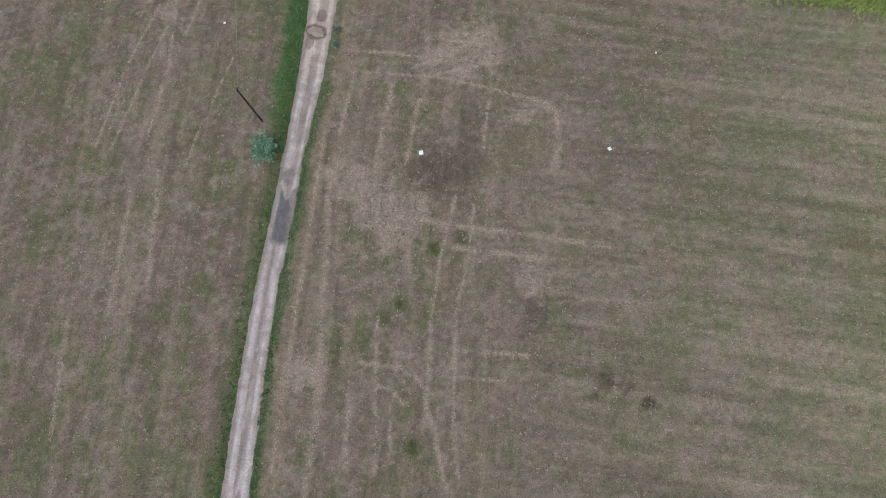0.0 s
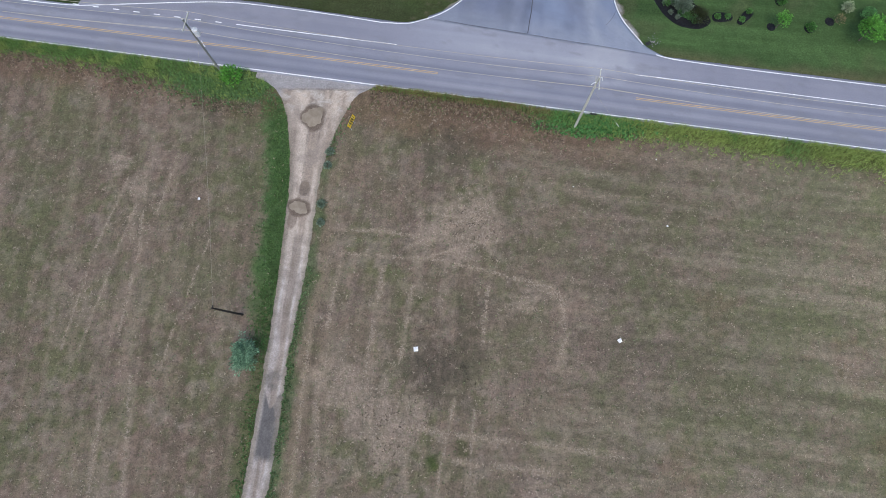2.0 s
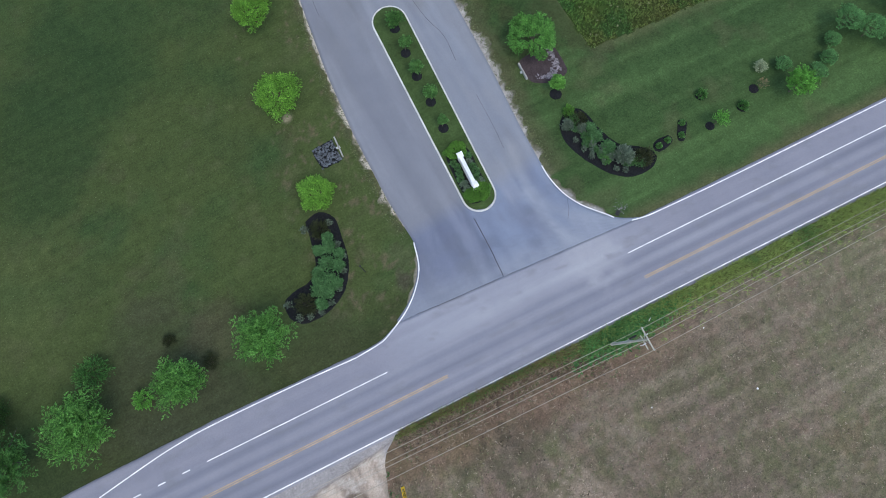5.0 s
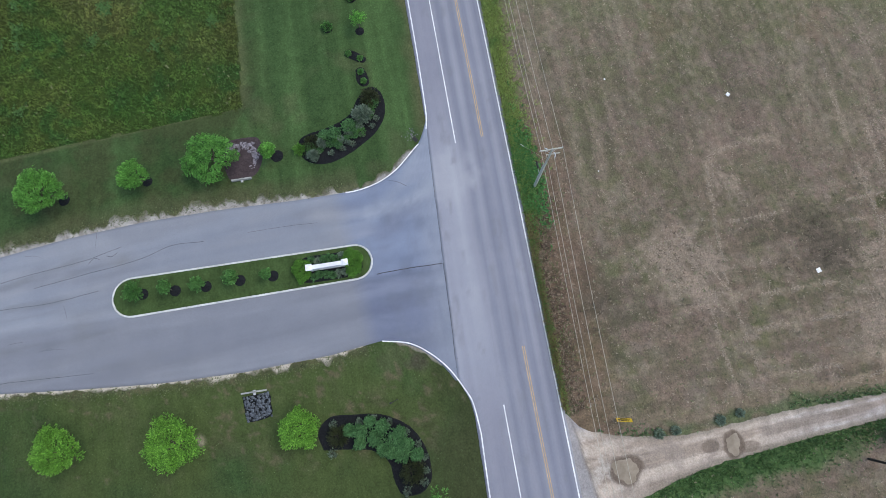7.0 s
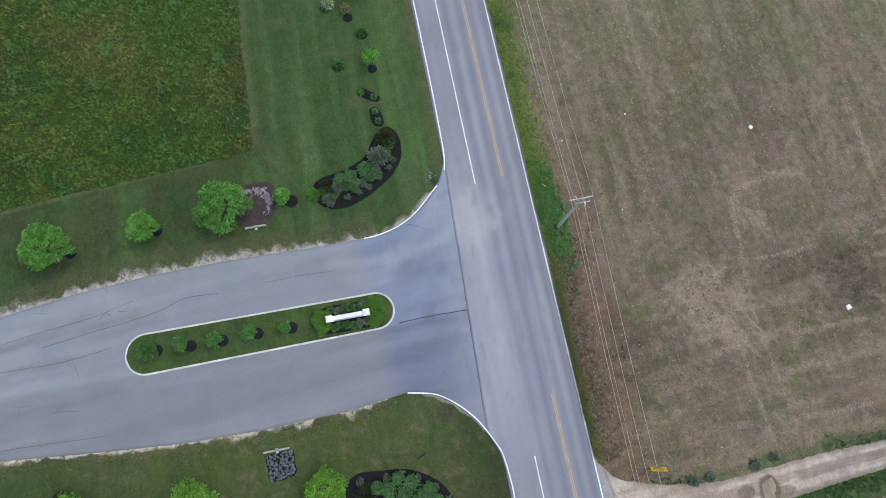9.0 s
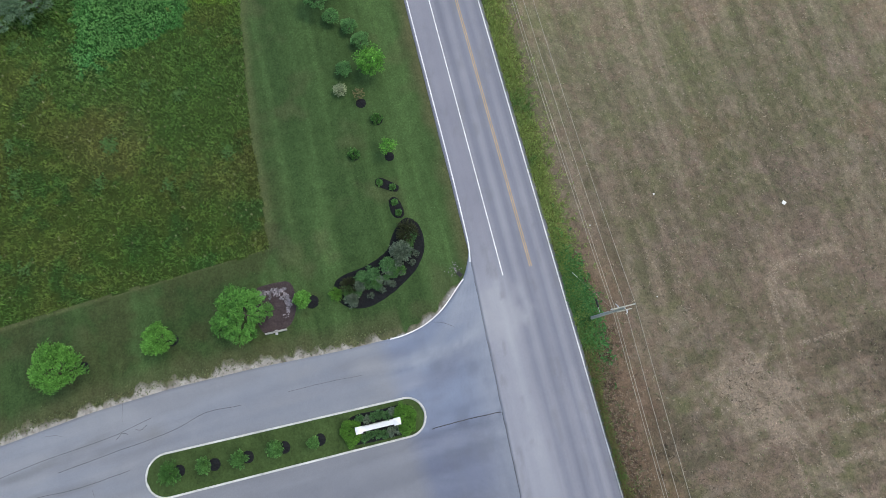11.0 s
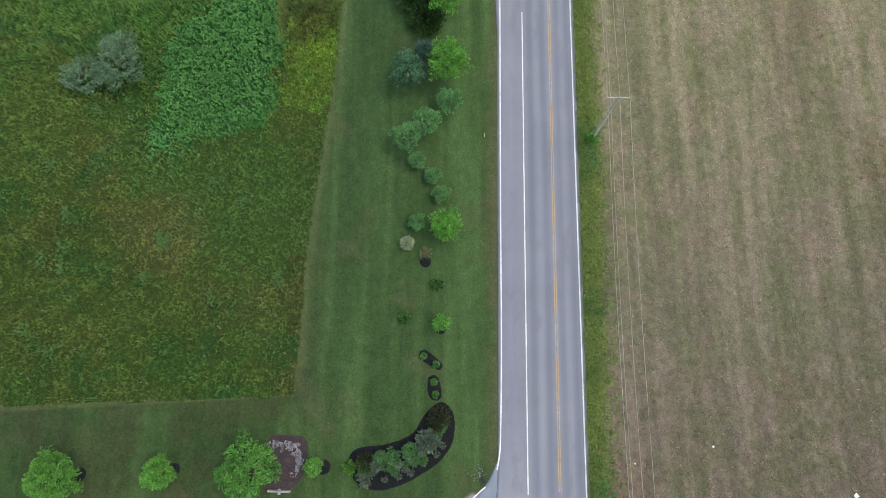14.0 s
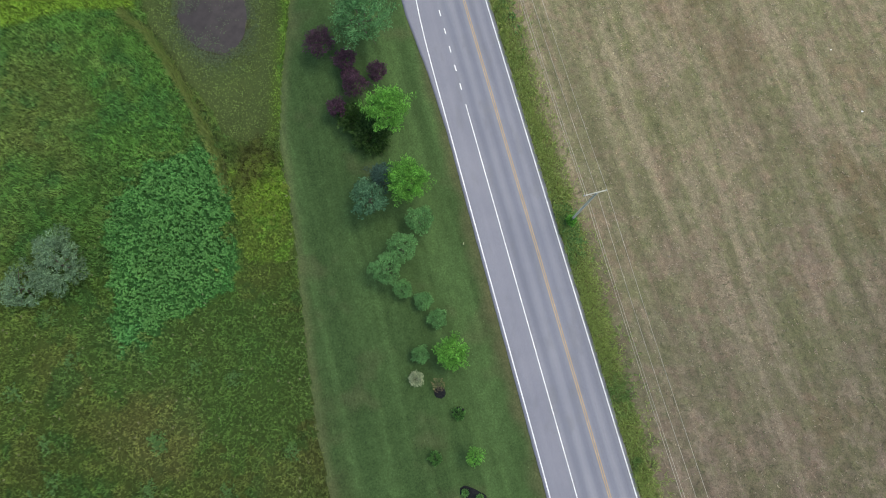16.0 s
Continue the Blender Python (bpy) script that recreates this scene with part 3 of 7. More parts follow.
def lawn_cover(x, y):
    side_l, side_r = np.interp(y, SIDE_Y, SIDE_L), np.interp(y, SIDE_Y, SIDE_R)
    west = x < (side_l + side_r) / 2
    v = y - centre(x)
    c = np.tile(np.array([[0.042, 0.078, 0.026]]), (len(x), 1))
    mow = spread(x, y + 0.07 * x, 30, 121, 2, 1.1)
    c = mixc(c, (0.062, 0.112, 0.038), 0.6 * step(0.5, 0.75, mow) * (~west))
    c = mixc(c, (0.031, 0.060, 0.020), 0.55 * step(0.5, 0.25, mow) * (~west))
    c = mixc(c, (0.059, 0.083, 0.027), 0.95 * west * step(0.12, 0.42, spread(x, y, 9, 131)))
    c = mixc(c, (0.076, 0.092, 0.038), 0.6 * west * step(0.58, 0.78, spread(x, y, 2.4, 141, 4)))
    c = mixc(c, (0.046, 0.070, 0.025), 0.45 * west * step(0.56, 0.74, spread(x, y, 5, 151)))
    c = mixc(c, (0.072, 0.076, 0.038), 0.4 * step(0.60, 0.80, spread(x, y, 4.5, 161)))
    edge = 1 - step(0.3, 2.2, v - 6.4 + 1.6 * (spread(x, y, 3, 171) - 0.5))
    c = mixc(c, (0.085, 0.080, 0.042), 0.65 * edge * (~west))
    rough = 1 - step(2.0, 7.5, v - 6.4 + 3 * (spread(x, y, 4, 172) - 0.5))
    c = mixc(c, (0.040, 0.050, 0.020), 0.75 * rough * west)
    c = c * (1 - 0.07 * west * (1 - step(-4, 0, x)))[:, None]
    c = c * (1 + 0.22 * step(45, 80, x) + 0.16 * step(27, 33, x) * (1 - step(45, 70, x)) * (1 - 1.4 * step(88, 98, y)))[:, None]
    c = mixc(c, (0.050, 0.060, 0.025), 0.65 * (~west) * step(84, 90, y) * (x < 60) * step(0.40, 0.62, 0.7 * spread(x, y, 5, 173, 3) + 0.3 * spread(x, y, 1.2, 174, 2)))
    to_meadow = np.interp(x, MEADOW_X, MEADOW_Y) - y
    c = mixc(c, (0.115, 0.13, 0.06), 0.45 * (1 - step(0.3, 1.5, to_meadow + 0.6 * (spread(x, y, 2, 175) - 0.5))) * (x > 38))
    # gravel shoulders of the side road
    rag = 1.3 * (spread(x, y, 1.4, 181) - 0.5)
    sh = (1 - step(0.5, 1.5, x - side_r + rag)) * (x > side_r - 1) * (y > 77)
    c = mixc(c, (0.13, 0.12, 0.075), 0.6 * sh)
    c = mixc(c, (0.085, 0.085, 0.045), 0.5 * (1 - step(1.5, 4, x - side_r + rag)) * (x > side_r + 0.8) * (y > 77))
    bald = step(0.60, 0.72, 0.5 * spread(x, y, 2.6, 192, 3) + 0.5 * spread(x, y, 0.6, 193, 2)) * west * (1 - step(9, 14, side_l - x))
    c = mixc(c, (0.115, 0.096, 0.062), 0.7 * bald)
    patchy = step(0.46, 0.60, spread(x, y, 3.5, 191, 2))
    sl = (1 - step(0.35, 1.35, side_l - x + rag)) * (x < side_l + 1) * (y > 80)
    c = mixc(c, (0.13, 0.12, 0.07), 0.6 * sl * patchy)
    c = mixc(c, (0.10, 0.09, 0.06), 0.5 * sl * (1 - patchy))
    # the disc at -46, 73 paints rough grass and the end tree's shade together
    for px, py, r, col, k in ((-1.9, 100.9, 0.6, (0.30, 0.26, 0.19), 0.7), (-14, 131, 17, (0.032, 0.060, 0.020), 0.85), (-46, 101, 13, (0.074, 0.094, 0.034), 0.4), (-33, 115, 11, (0.027, 0.052, 0.018), 0.75), (-24, 121, 8, (0.027, 0.052, 0.018), 0.6), (-53, 71, 6, (0.030, 0.050, 0.018), 0.8), (-46, 73, 6, (0.032, 0.050, 0.019), 0.7), (-30, 73, 8, (0.045, 0.056, 0.026), 0.6), (-12, 73, 5, (0.048, 0.058, 0.026), 0.5), (2.2, 77.5, 1.6, (0.11, 0.10, 0.06), 0.3), (1.0, 74.5, 1.2, (0.06, 0.055, 0.04), 0.7), (-30, 78, 9, (0.045, 0.05, 0.03), 0.5), (-22, 80, 4, (0.075, 0.068, 0.04), 0.5), (39, 89, 2.0, (0.05, 0.06, 0.03), 0.4)):
        c = mixc(c, col, k * disc(x, y, px, py, r))
    return c


MILKWEED = [(92.6, 96.3), (89.5, 92.3), (84.3, 91.4), (77.5, 92.1), (72.9, 94.2), (71.4, 99.9), (68.8, 108.7), (77.7, 107.8), (86.2, 106.3), (90.5, 102.0)]
LUSH_GRASS = [(120.5, 104.1), (109.1, 97.2), (102.9, 95.0), (96.7, 92.9), (92.6, 96.3), (90.5, 102.0), (95.7, 105.1), (102.9, 104.1), (114.3, 109.2)]
HOLLOW = [(120.5, 96.8), (109.1, 96.0), (102.9, 93.9), (97.1, 91.6), (92.6, 90.6), (89.9, 88.5), (90.0, 83.6), (97.7, 80.9), (109.1, 77.4), (127.7, 72.0)]
YELLOW_STRIP = [(87.4, 90.6), (81.2, 91.2), (77.1, 92.3), (74.0, 90.6), (72.9, 86.7), (78.1, 84.8), (87.4, 83.6)]
TALL_GRASS = [(76, 116), (72.5, 104), (70, 92), (64.5, 85.0), (53.5, 87.5), (51.5, 97.5), (55.5, 101.5), (61, 104), (66, 113)]
BANK_X = [78, 84, 89.8, 96.2, 104, 108.8, 112.8]
BANK_Y = [91.6, 91.5, 91.6, 92.6, 94.6, 96.1, 98.8]


def meadow_cover(x, y):
    c = np.tile(np.array([[0.060, 0.096, 0.029]]), (len(x), 1))
    far = step(78, 60, x) + step(108, 118, y)
    c = mixc(c, (0.078, 0.092, 0.032), 0.55 * np.clip(far, 0, 1))
    c = mixc(c, (0.096, 0.098, 0.036), 0.5 * step(0.48, 0.72, spread(x, y, 8, 201)))
    c = mixc(c, (0.050, 0.092, 0.028), 0.7 * step(0.48, 0.66, spread(x, y, 7, 211)))
    c = mixc(c, (0.062, 0.060, 0.025), 0.25 * step(0.56, 0.76, spread(x, y, 4, 221)))
    south = y - np.interp(x, MEADOW_X, MEADOW_Y)
    edge = 1 - step(0.5, 5.0, south + 3 * (spread(x, y, 3, 231) - 0.5))
    c = mixc(c, (0.070, 0.066, 0.030), 0.65 * edge * (1 - step(66, 72, x)))
    c = mixc(c, (0.058, 0.105, 0.030), 0.9 * inside(x, y, LUSH_GRASS, 2.2, 241))
    c = mixc(c, (0.100, 0.150, 0.030), 0.85 * inside(x, y, YELLOW_STRIP, 1.2, 251))
    c = mixc(c, (0.10, 0.10, 0.03), 0.5 * inside(x, y, YELLOW_STRIP, 1.2, 251) * step(0.48, 0.62, spread(x, y, 2.2, 252, 3)))
    c = mixc(c, (0.050, 0.125, 0.044), 0.95 * inside(x, y, MILKWEED, 3.0, 261))
    c = mixc(c, (0.088, 0.096, 0.042), 0.95 * inside(x, y, HOLLOW, 0.8, 271))
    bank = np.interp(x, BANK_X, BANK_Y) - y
    # shade on the bank's south side, put into the colour as a dark strip
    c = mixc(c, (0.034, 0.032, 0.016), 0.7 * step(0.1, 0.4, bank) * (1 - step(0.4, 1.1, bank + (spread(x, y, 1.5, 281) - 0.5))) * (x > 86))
    c = mixc(c, (0.105, 0.135, 0.03), 0.7 * (1 - step(0.6, 2.4, south + (spread(x, y, 2, 282) - 0.5))) * step(88, 92, x))
    for px, py, r, colour, k in (
        (69.2, 107.4, 2.2, (0.05, 0.14, 0.055), 0.9), (66.6, 105.5, 1.2, (0.05, 0.14, 0.055), 0.8), (90, 117, 6, (0.05, 0.10, 0.03), 0.6),
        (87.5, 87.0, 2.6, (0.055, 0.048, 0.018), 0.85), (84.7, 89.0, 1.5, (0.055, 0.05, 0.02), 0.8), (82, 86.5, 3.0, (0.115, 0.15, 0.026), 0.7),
        (60, 107, 6.0, (0.118, 0.108, 0.050), 0.55), (52, 100, 4.0, (0.10, 0.096, 0.042), 0.4), (69, 115, 4, (0.12, 0.105, 0.045), 0.4), (103, 112, 8, (0.088, 0.092, 0.036), 0.6),
    ):
        c = mixc(c, colour, k * disc(x, y, px, py, r))
    muddy = 1 - step(1.0, 1.3, np.hypot((x - 109.4) / 6.4, (y - 87.5) / 4.4) + 0.25 * (spread(x, y, 1.5, 291) - 0.5))
    c = mixc(c, (0.070, 0.058, 0.040), 0.85 * muddy)
    west = 1 - step(60, 74, x)
    own = 1 - 0.9 * np.clip(inside(x, y, MILKWEED, 3.0, 261) + inside(x, y, YELLOW_STRIP, 1.2, 251) + inside(x, y, HOLLOW, 0.8, 271), 0, 1)
    c = mixc(c, (0.082, 0.072, 0.030), 0.16 * own * west * step(0.47, 0.60, 0.7 * spread(x, y, 6, 292, 3) + 0.3 * spread(x, y, 1.1, 293)))
    c = mixc(c, (0.034, 0.080, 0.030), 0.6 * own * step(0.55, 0.66, 0.65 * spread(x, y, 4.2, 294, 3) + 0.35 * spread(x, y, 1.2, 295)))
    c = mixc(c, (0.120, 0.116, 0.044), 0.24 * own * step(0.57, 0.68, 0.65 * spread(x, y, 3.6, 296, 3) + 0.35 * spread(x, y, 0.9, 297)))
    beyond = step(0, 1.2, x - np.interp(y, [96, 99, 106, 115, 130], [112, 112.9, 115.1, 115.1, 117]))
    c = mixc(c, (0.115, 0.150, 0.024), 0.85 * beyond * (y > 97))
    c = c * (1 - 0.08 * west * step(92, 97, y))[:, None]
    c = mixc(c, (0.052, 0.050, 0.021), 0.26 * own * west * step(0.50, 0.66, 0.6 * spread(x, y, 5.0, 298, 3) + 0.4 * spread(x, y, 1.4, 299, 2)))
    tall = inside(x, y, TALL_GRASS, 3.5, 264) * own
    c = mixc(c, (0.060, 0.090, 0.029), 0.75 * tall)
    c = mixc(c, (0.112, 0.098, 0.046), 0.6 * disc(x, y, 57.6, 106, 4.2) + 0.4 * disc(x, y, 48.5, 93.5, 3.5))
    c = mixc(c, (0.040, 0.070, 0.026), 0.7 * (disc(x, y, 44.3, 104.7, 1.6) + disc(x, y, 43.9, 99.1, 1.1)))
    olive = (own * (1 - tall) * step(88, 76, x))[:, None]
    return c * (np.array([[1.12, 1.44, 1.02]]) * (1 - olive) + np.array([[1.12, 1.38, 0.92]]) * olive) * (1 + 0.2 * step(84, 100, x))[:, None]


PUDDLES = [(-16.2, 54.6, 1.25, 1.45, 1, 10), (-16.35, 42.0, 1.05, 0.85, 3, -20)]


def gravel_cover(x, y):
    l, r = np.interp(y, DRIVE_Y, DRIVE_L), np.interp(y, DRIVE_Y, DRIVE_R)
    s = (x - l) / np.maximum(r - l, 0.1)
    c = np.tile(np.array([[0.47, 0.39, 0.32]]), (len(x), 1))
    c = mixc(c, (0.375, 0.333, 0.318), 0.8 * (1 - step(24, 40, y)))
    c = mixc(c, (0.26, 0.205, 0.16), 0.7 * step(0.50, 0.68, spread(x, y, 0.8, 241, 3, 7)))
    c = mixc(c, (0.24, 0.195, 0.16), 0.6 * np.exp(-((s - 0.12 + 0.1 * (spread(x, y, 3, 242) - 0.5)) / 0.1) ** 2))
    c = mixc(c, (0.20, 0.165, 0.135), 0.6 * (np.abs(s - 0.55) < 0.14) * step(0.42, 0.58, spread(x, y, 0.7, 251, 2, 5)))
    middle = np.exp(-((s - 0.50 + 0.06 * (spread(x, y, 4, 243) - 0.5)) / 0.13) ** 2) * (1 - step(33, 40, y))
    c = mixc(c, (0.185, 0.150, 0.120), 0.75 * middle * step(0.36, 0.55, spread(x, y, 0.7, 244, 3, 3.5)))
    c = mixc(c, (0.46, 0.42, 0.385), 0.6 * np.exp(-((np.abs(s - 0.5) - 0.27) / 0.07) ** 2) * (1 - step(33, 40, y)) * step(0.3, 0.55, spread(x, y, 0.6, 245, 2, 6)))
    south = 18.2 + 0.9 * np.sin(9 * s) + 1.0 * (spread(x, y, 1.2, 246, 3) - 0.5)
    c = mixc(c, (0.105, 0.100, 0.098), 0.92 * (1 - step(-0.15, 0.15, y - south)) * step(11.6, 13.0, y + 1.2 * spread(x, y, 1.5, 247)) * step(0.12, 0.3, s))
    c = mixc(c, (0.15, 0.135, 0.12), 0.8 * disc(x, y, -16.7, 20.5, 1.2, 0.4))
    c = mixc(c, (0.27, 0.225, 0.19), 0.6 * step(0.52, 0.70, spread(x, y, 2.2, 261, 4)))
    c = mixc(c, (0.50, 0.45, 0.40), 0.55 * step(0.52, 0.68, spread(x, y, 0.9, 263, 3)) * step(54, 57, y))
    # grey dust and old asphalt where the drive meets the road
    lip = y - (58.6 + 0.06 * (x + 16)) + 0.5 * (spread(x, y, 1.1, 265, 3) - 0.5)
    flank = np.minimum((x + 21.5) / 1.5, (-10.2 - x) / 1.2)
    c = mixc(c, (0.30, 0.285, 0.285), 0.9 * np.maximum(step(-0.1, 0.35, lip), (y > 52) * (1 - step(0.0, 1.0, flank + (spread(x, y, 0.9, 266) - 0.5)))))
    c = mixc(c, (0.15, 0.135, 0.125), 0.6 * np.exp(-((lip - 0.05) / 0.16) ** 2) * (x > -20) * (x < -9))
    edge = np.minimum(x - l, r - x)
    c = mixc(c, (0.21, 0.185, 0.145), 0.65 * (1 - step(0.1, 0.8, edge + 0.6 * (spread(x, y, 0.8, 267) - 0.5))) * (y < 57))
    # damp earth round the puddles
    for cx, cy, rx, ry, sd, tn in PUDDLES + [(-15.9, 44.7, 0.35, 0.6, 2, 0), (-17.0, 40.2, 0.2, 0.6, 4, 0)]:
        d = np.hypot((x - cx) / (rx + 0.42), (y - cy) / (ry + 0.5)) + 0.6 * (spread(x, y, 1.3, 268 + sd, 4) - 0.5)
        c = mixc(c, (0.130, 0.098, 0.074), (0.9 if rx > 0.5 else 0.6) * (1 - step(0.86, 1.12, d)))
    return c


# ---- ground: one sheet to the horizon, fine where the camera passes ----
def axis(a, b, cell):
    core = np.arange(a, b + 0.01, cell)
    out = cell * 1.6 ** np.arange(1, 19)
    out = np.cumsum(out)
    return np.concatenate([a - out[::-1], core, b + out])


gx, gy = axis(-72.0, 128.0, 0.34), axis(-36.0, 136.0, 0.34)
GX, GY = np.meshgrid(gx, gy)
X, Y = GX.ravel(), GY.ravel()
NX, NY = len(gx), len(gy)
quads = (np.arange(NX - 1)[None, :] + np.arange(NY - 1)[:, None] * NX).ravel()
quads = np.stack([quads, quads + 1, quads + 1 + NX, quads + NX], 1)
fx, fy = (X[quads[:, 0]] + X[quads[:, 2]]) / 2, (Y[quads[:, 0]] + Y[quads[:, 2]]) / 2
north = fy > centre(fx) + 1.0
in_meadow = north & meadow_mask(fx, fy)
Z = (spread(X, Y, 7.0, 301) - 0.5) * 0.02 - 0.005
Z = np.where(np.abs(X) + np.abs(Y) > 400, -0.005, Z) + fall(X, Y)


def sheet(name, faces, cover, mat, label, category):
    used = np.unique(faces)
    index = np.zeros(len(X), np.int32)
    index[used] = np.arange(len(used))
    me = from_arrays(name, np.stack([X[used], Y[used], Z[used]], 1), index[faces], 4, cover(X[used], Y[used]))
    me.materials.append(mat)
    return tagged(new(name, me), label, category, "", "structure")


sheet("ground", quads[~north], field_cover, FIELD, "mown dry hay field, tan and olive with mowing lines", "field")


def drive_sheet():
    """The drive lies as a thin crust on the field, with ragged edges."""
    ys = np.concatenate([np.array([-400.0, -200, -100, -60]), np.arange(-40, 61.0, 0.16)])
    n = 34
    s = np.linspace(0, 1, n + 1)
    l = np.interp(ys, DRIVE_Y, DRIVE_L) + 0.3 * (spread(ys, ys * 0, 2.0, 401) - 0.5) + 0.2 * (spread(ys, ys * 0, 0.6, 402) - 0.5)
    r = np.interp(ys, DRIVE_Y, DRIVE_R) + 0.35 * (spread(ys, ys * 0, 2.0, 403) - 0.5) + 0.25 * (spread(ys, ys * 0, 0.6, 404) - 0.5)
    x = l[:, None] + (r - l)[:, None] * s[None, :]
    y = np.minimum(np.repeat(ys[:, None], n + 1, 1), centre(x) - 3.2)
    rut = -0.012 * np.exp(-((s - 0.28) / 0.1) ** 2) - 0.012 * np.exp(-((s - 0.74) / 0.1) ** 2)
    z = 0.018 + rut[None, :] * 0.5 + 0 * x
    z[:, 0] = z[:, -1] = -0.03
    q = (np.arange(n)[None, :] + np.arange(len(ys) - 1)[:, None] * (n + 1)).ravel()
    q = np.stack([q, q + 1, q + n + 2, q + n + 1], 1)
    v = np.stack([x.ravel(), y.ravel(), z.ravel()], 1)
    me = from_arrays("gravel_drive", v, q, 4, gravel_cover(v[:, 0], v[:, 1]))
    me.materials.append(GRAVEL)
    return tagged(new("gravel_drive", me), "pale rutted limestone gravel farm drive with wet patches", "gravel drive", "", "structure")


drive_sheet()
sheet("lawn", quads[north & (~in_meadow)], lawn_cover, LAWN, "short mown green lawn beside the entrance road", "lawn")
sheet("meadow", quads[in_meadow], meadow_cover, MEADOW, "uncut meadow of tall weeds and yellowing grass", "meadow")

# ---- roads ----
NORTH_W = [(-700, 3.45), (-58.5, 3.45), (-52.0, 3.5), (-50.8, 6.5), (-44.0, 7.2), (-35.0, 7.3), (-26.0, 7.4), (-16.0, 7.15), (-7.0, 7.0)]
west_edge = [on_road(u, v) for u, v in NORTH_W]
corner_w = smooth_line([on_road(-7.0, 7.0), (-4.0, 69.95), (-1.3, 71.25), (-0.32, 72.0)], 4)
east_edge = [on_road(31.5, 6.8), on_road(33, 6.75), on_road(82, 6.75), on_road(90, 7.05), on_road(99, 7.9), on_road(106, 7.9), on_road(115, 5.0), on_road(130, 3.45), on_road(700, 3.45)]
seam = [(-2.2, 70.57), (30.2, 66.9)]


def local(points):
    a = radians(ROAD_TURN)
    return [((x * math.cos(a) + (y - 62.19) * math.sin(a)), (-x * math.sin(a) + (y - 62.19) * math.cos(a))) for x, y in points]


main_road = thing("road", (0, 62.19, 0), "grey worn asphalt country road with a turning lane", "road", turn=ROAD_TURN, kind="structure")


def ruled(name, low, high, across, cover, top, bend=None):
    """A fine sheet ruled between two edges that have the same number of points, with a skirt down into the soil."""
    low, high = np.asarray(low, float), np.asarray(high, float)
    s = np.linspace(0, 1, across + 1)
    xy = low[:, None, :] * (1 - s)[None, :, None] + high[:, None, :] * s[None, :, None]
    if bend is not None:
        xy[..., 1] += bend(xy[..., 0], xy[..., 1])
    z = np.full(xy.shape[:2], top)
    grid = np.concatenate([xy, z[..., None]], 2)
    skirt_a, skirt_b = grid[:, :1].copy(), grid[:, -1:].copy()
    skirt_a[..., 2] = skirt_b[..., 2] = -0.05
    grid = np.concatenate([skirt_a, grid, skirt_b], 1)
    n, m = grid.shape[:2]
    q = (np.arange(m - 1)[None, :] + np.arange(n - 1)[:, None] * m).ravel()
    q = np.stack([q, q + m, q + m + 1, q + 1], 1)
    v = grid.reshape(-1, 3)
    return from_arrays(name, v, q, 4, cover(v[:, 0], v[:, 1]))


def road_cover(u, v):
    c = np.tile(np.array([[0.256, 0.258, 0.284]]), (len(u), 1))
    inside = 1 - step(3.45, 3.7, v)
    for lane in (-2.15, -0.75, 0.95, 2.6):
        w = np.exp(-((v - lane + 0.25 * (spread(u, v * 0, 14, 601) - 0.5)) / 0.42) ** 2)
        c = mixc(c, (0.192, 0.196, 0.228), 0.95 * w * inside)
    for lane in (-1.45, 1.75):
        c = mixc(c, (0.288, 0.29, 0.312), 0.7 * np.exp(-((v - lane) / 0.35) ** 2) * step(0.3, 0.6, spread(u, v, 20, 603, 2, 3)))
    c = mixc(c, (0.236, 0.235, 0.264), 0.8 * step(3.5, 3.7, v))
    junction = step(-8, 0, u) * (1 - step(24, 34, u)) * step(1.8, 4.6, v + 1.2 * (spread(u, v, 6, 602) - 0.5))
    c = mixc(c, (0.298, 0.302, 0.328), 0.85 * junction)
    c = mixc(c, (0.36, 0.36, 0.37), 0.7 * disc(u, v, 21.5, 5.5, 3.2, 0.6))
    c = mixc(c, (0.35, 0.35, 0.365), 0.5 * np.exp(-((v - 4.6 + 0.02 * (u - 10) + 0.8 * (spread(u, v * 0, 8, 606) - 0.5)) / 0.9) ** 2) * step(-2, 6, u) * (1 - step(20, 30, u)))
    c = mixc(c, (0.30, 0.29, 0.28), 0.5 * (1 - step(0.05, 0.5, v + 3.25)) * step(-24, -20, u) * (1 - step(-9, -5, u)))
    c = mixc(c, (0.205, 0.205, 0.215), 0.5 * step(0.62, 0.76, spread(u, v, 3.0, 604, 3, 0.7)))
    return c * np.array([[0.985, 0.995, 1.03]])


SWEEP = [(21.1, 83.2), (20.2, 79.1), (19.9, 76.1), (20.1, 72.0), (21.0, 69.0), (23.3, 66.5), (25.9, 65.4)]


def from_line(x, y, points):
    far = 0 * x + 99.0
    for (x0, y0), (x1, y1) in zip(points, points[1:]):
        d = np.array([x1 - x0, y1 - y0])
        f = np.clip(((x - x0) * d[0] + (y - y0) * d[1]) / (d @ d), 0, 1)
        far = np.minimum(far, np.hypot(x - x0 - f * d[0], y - y0 - f * d[1]))
    return far


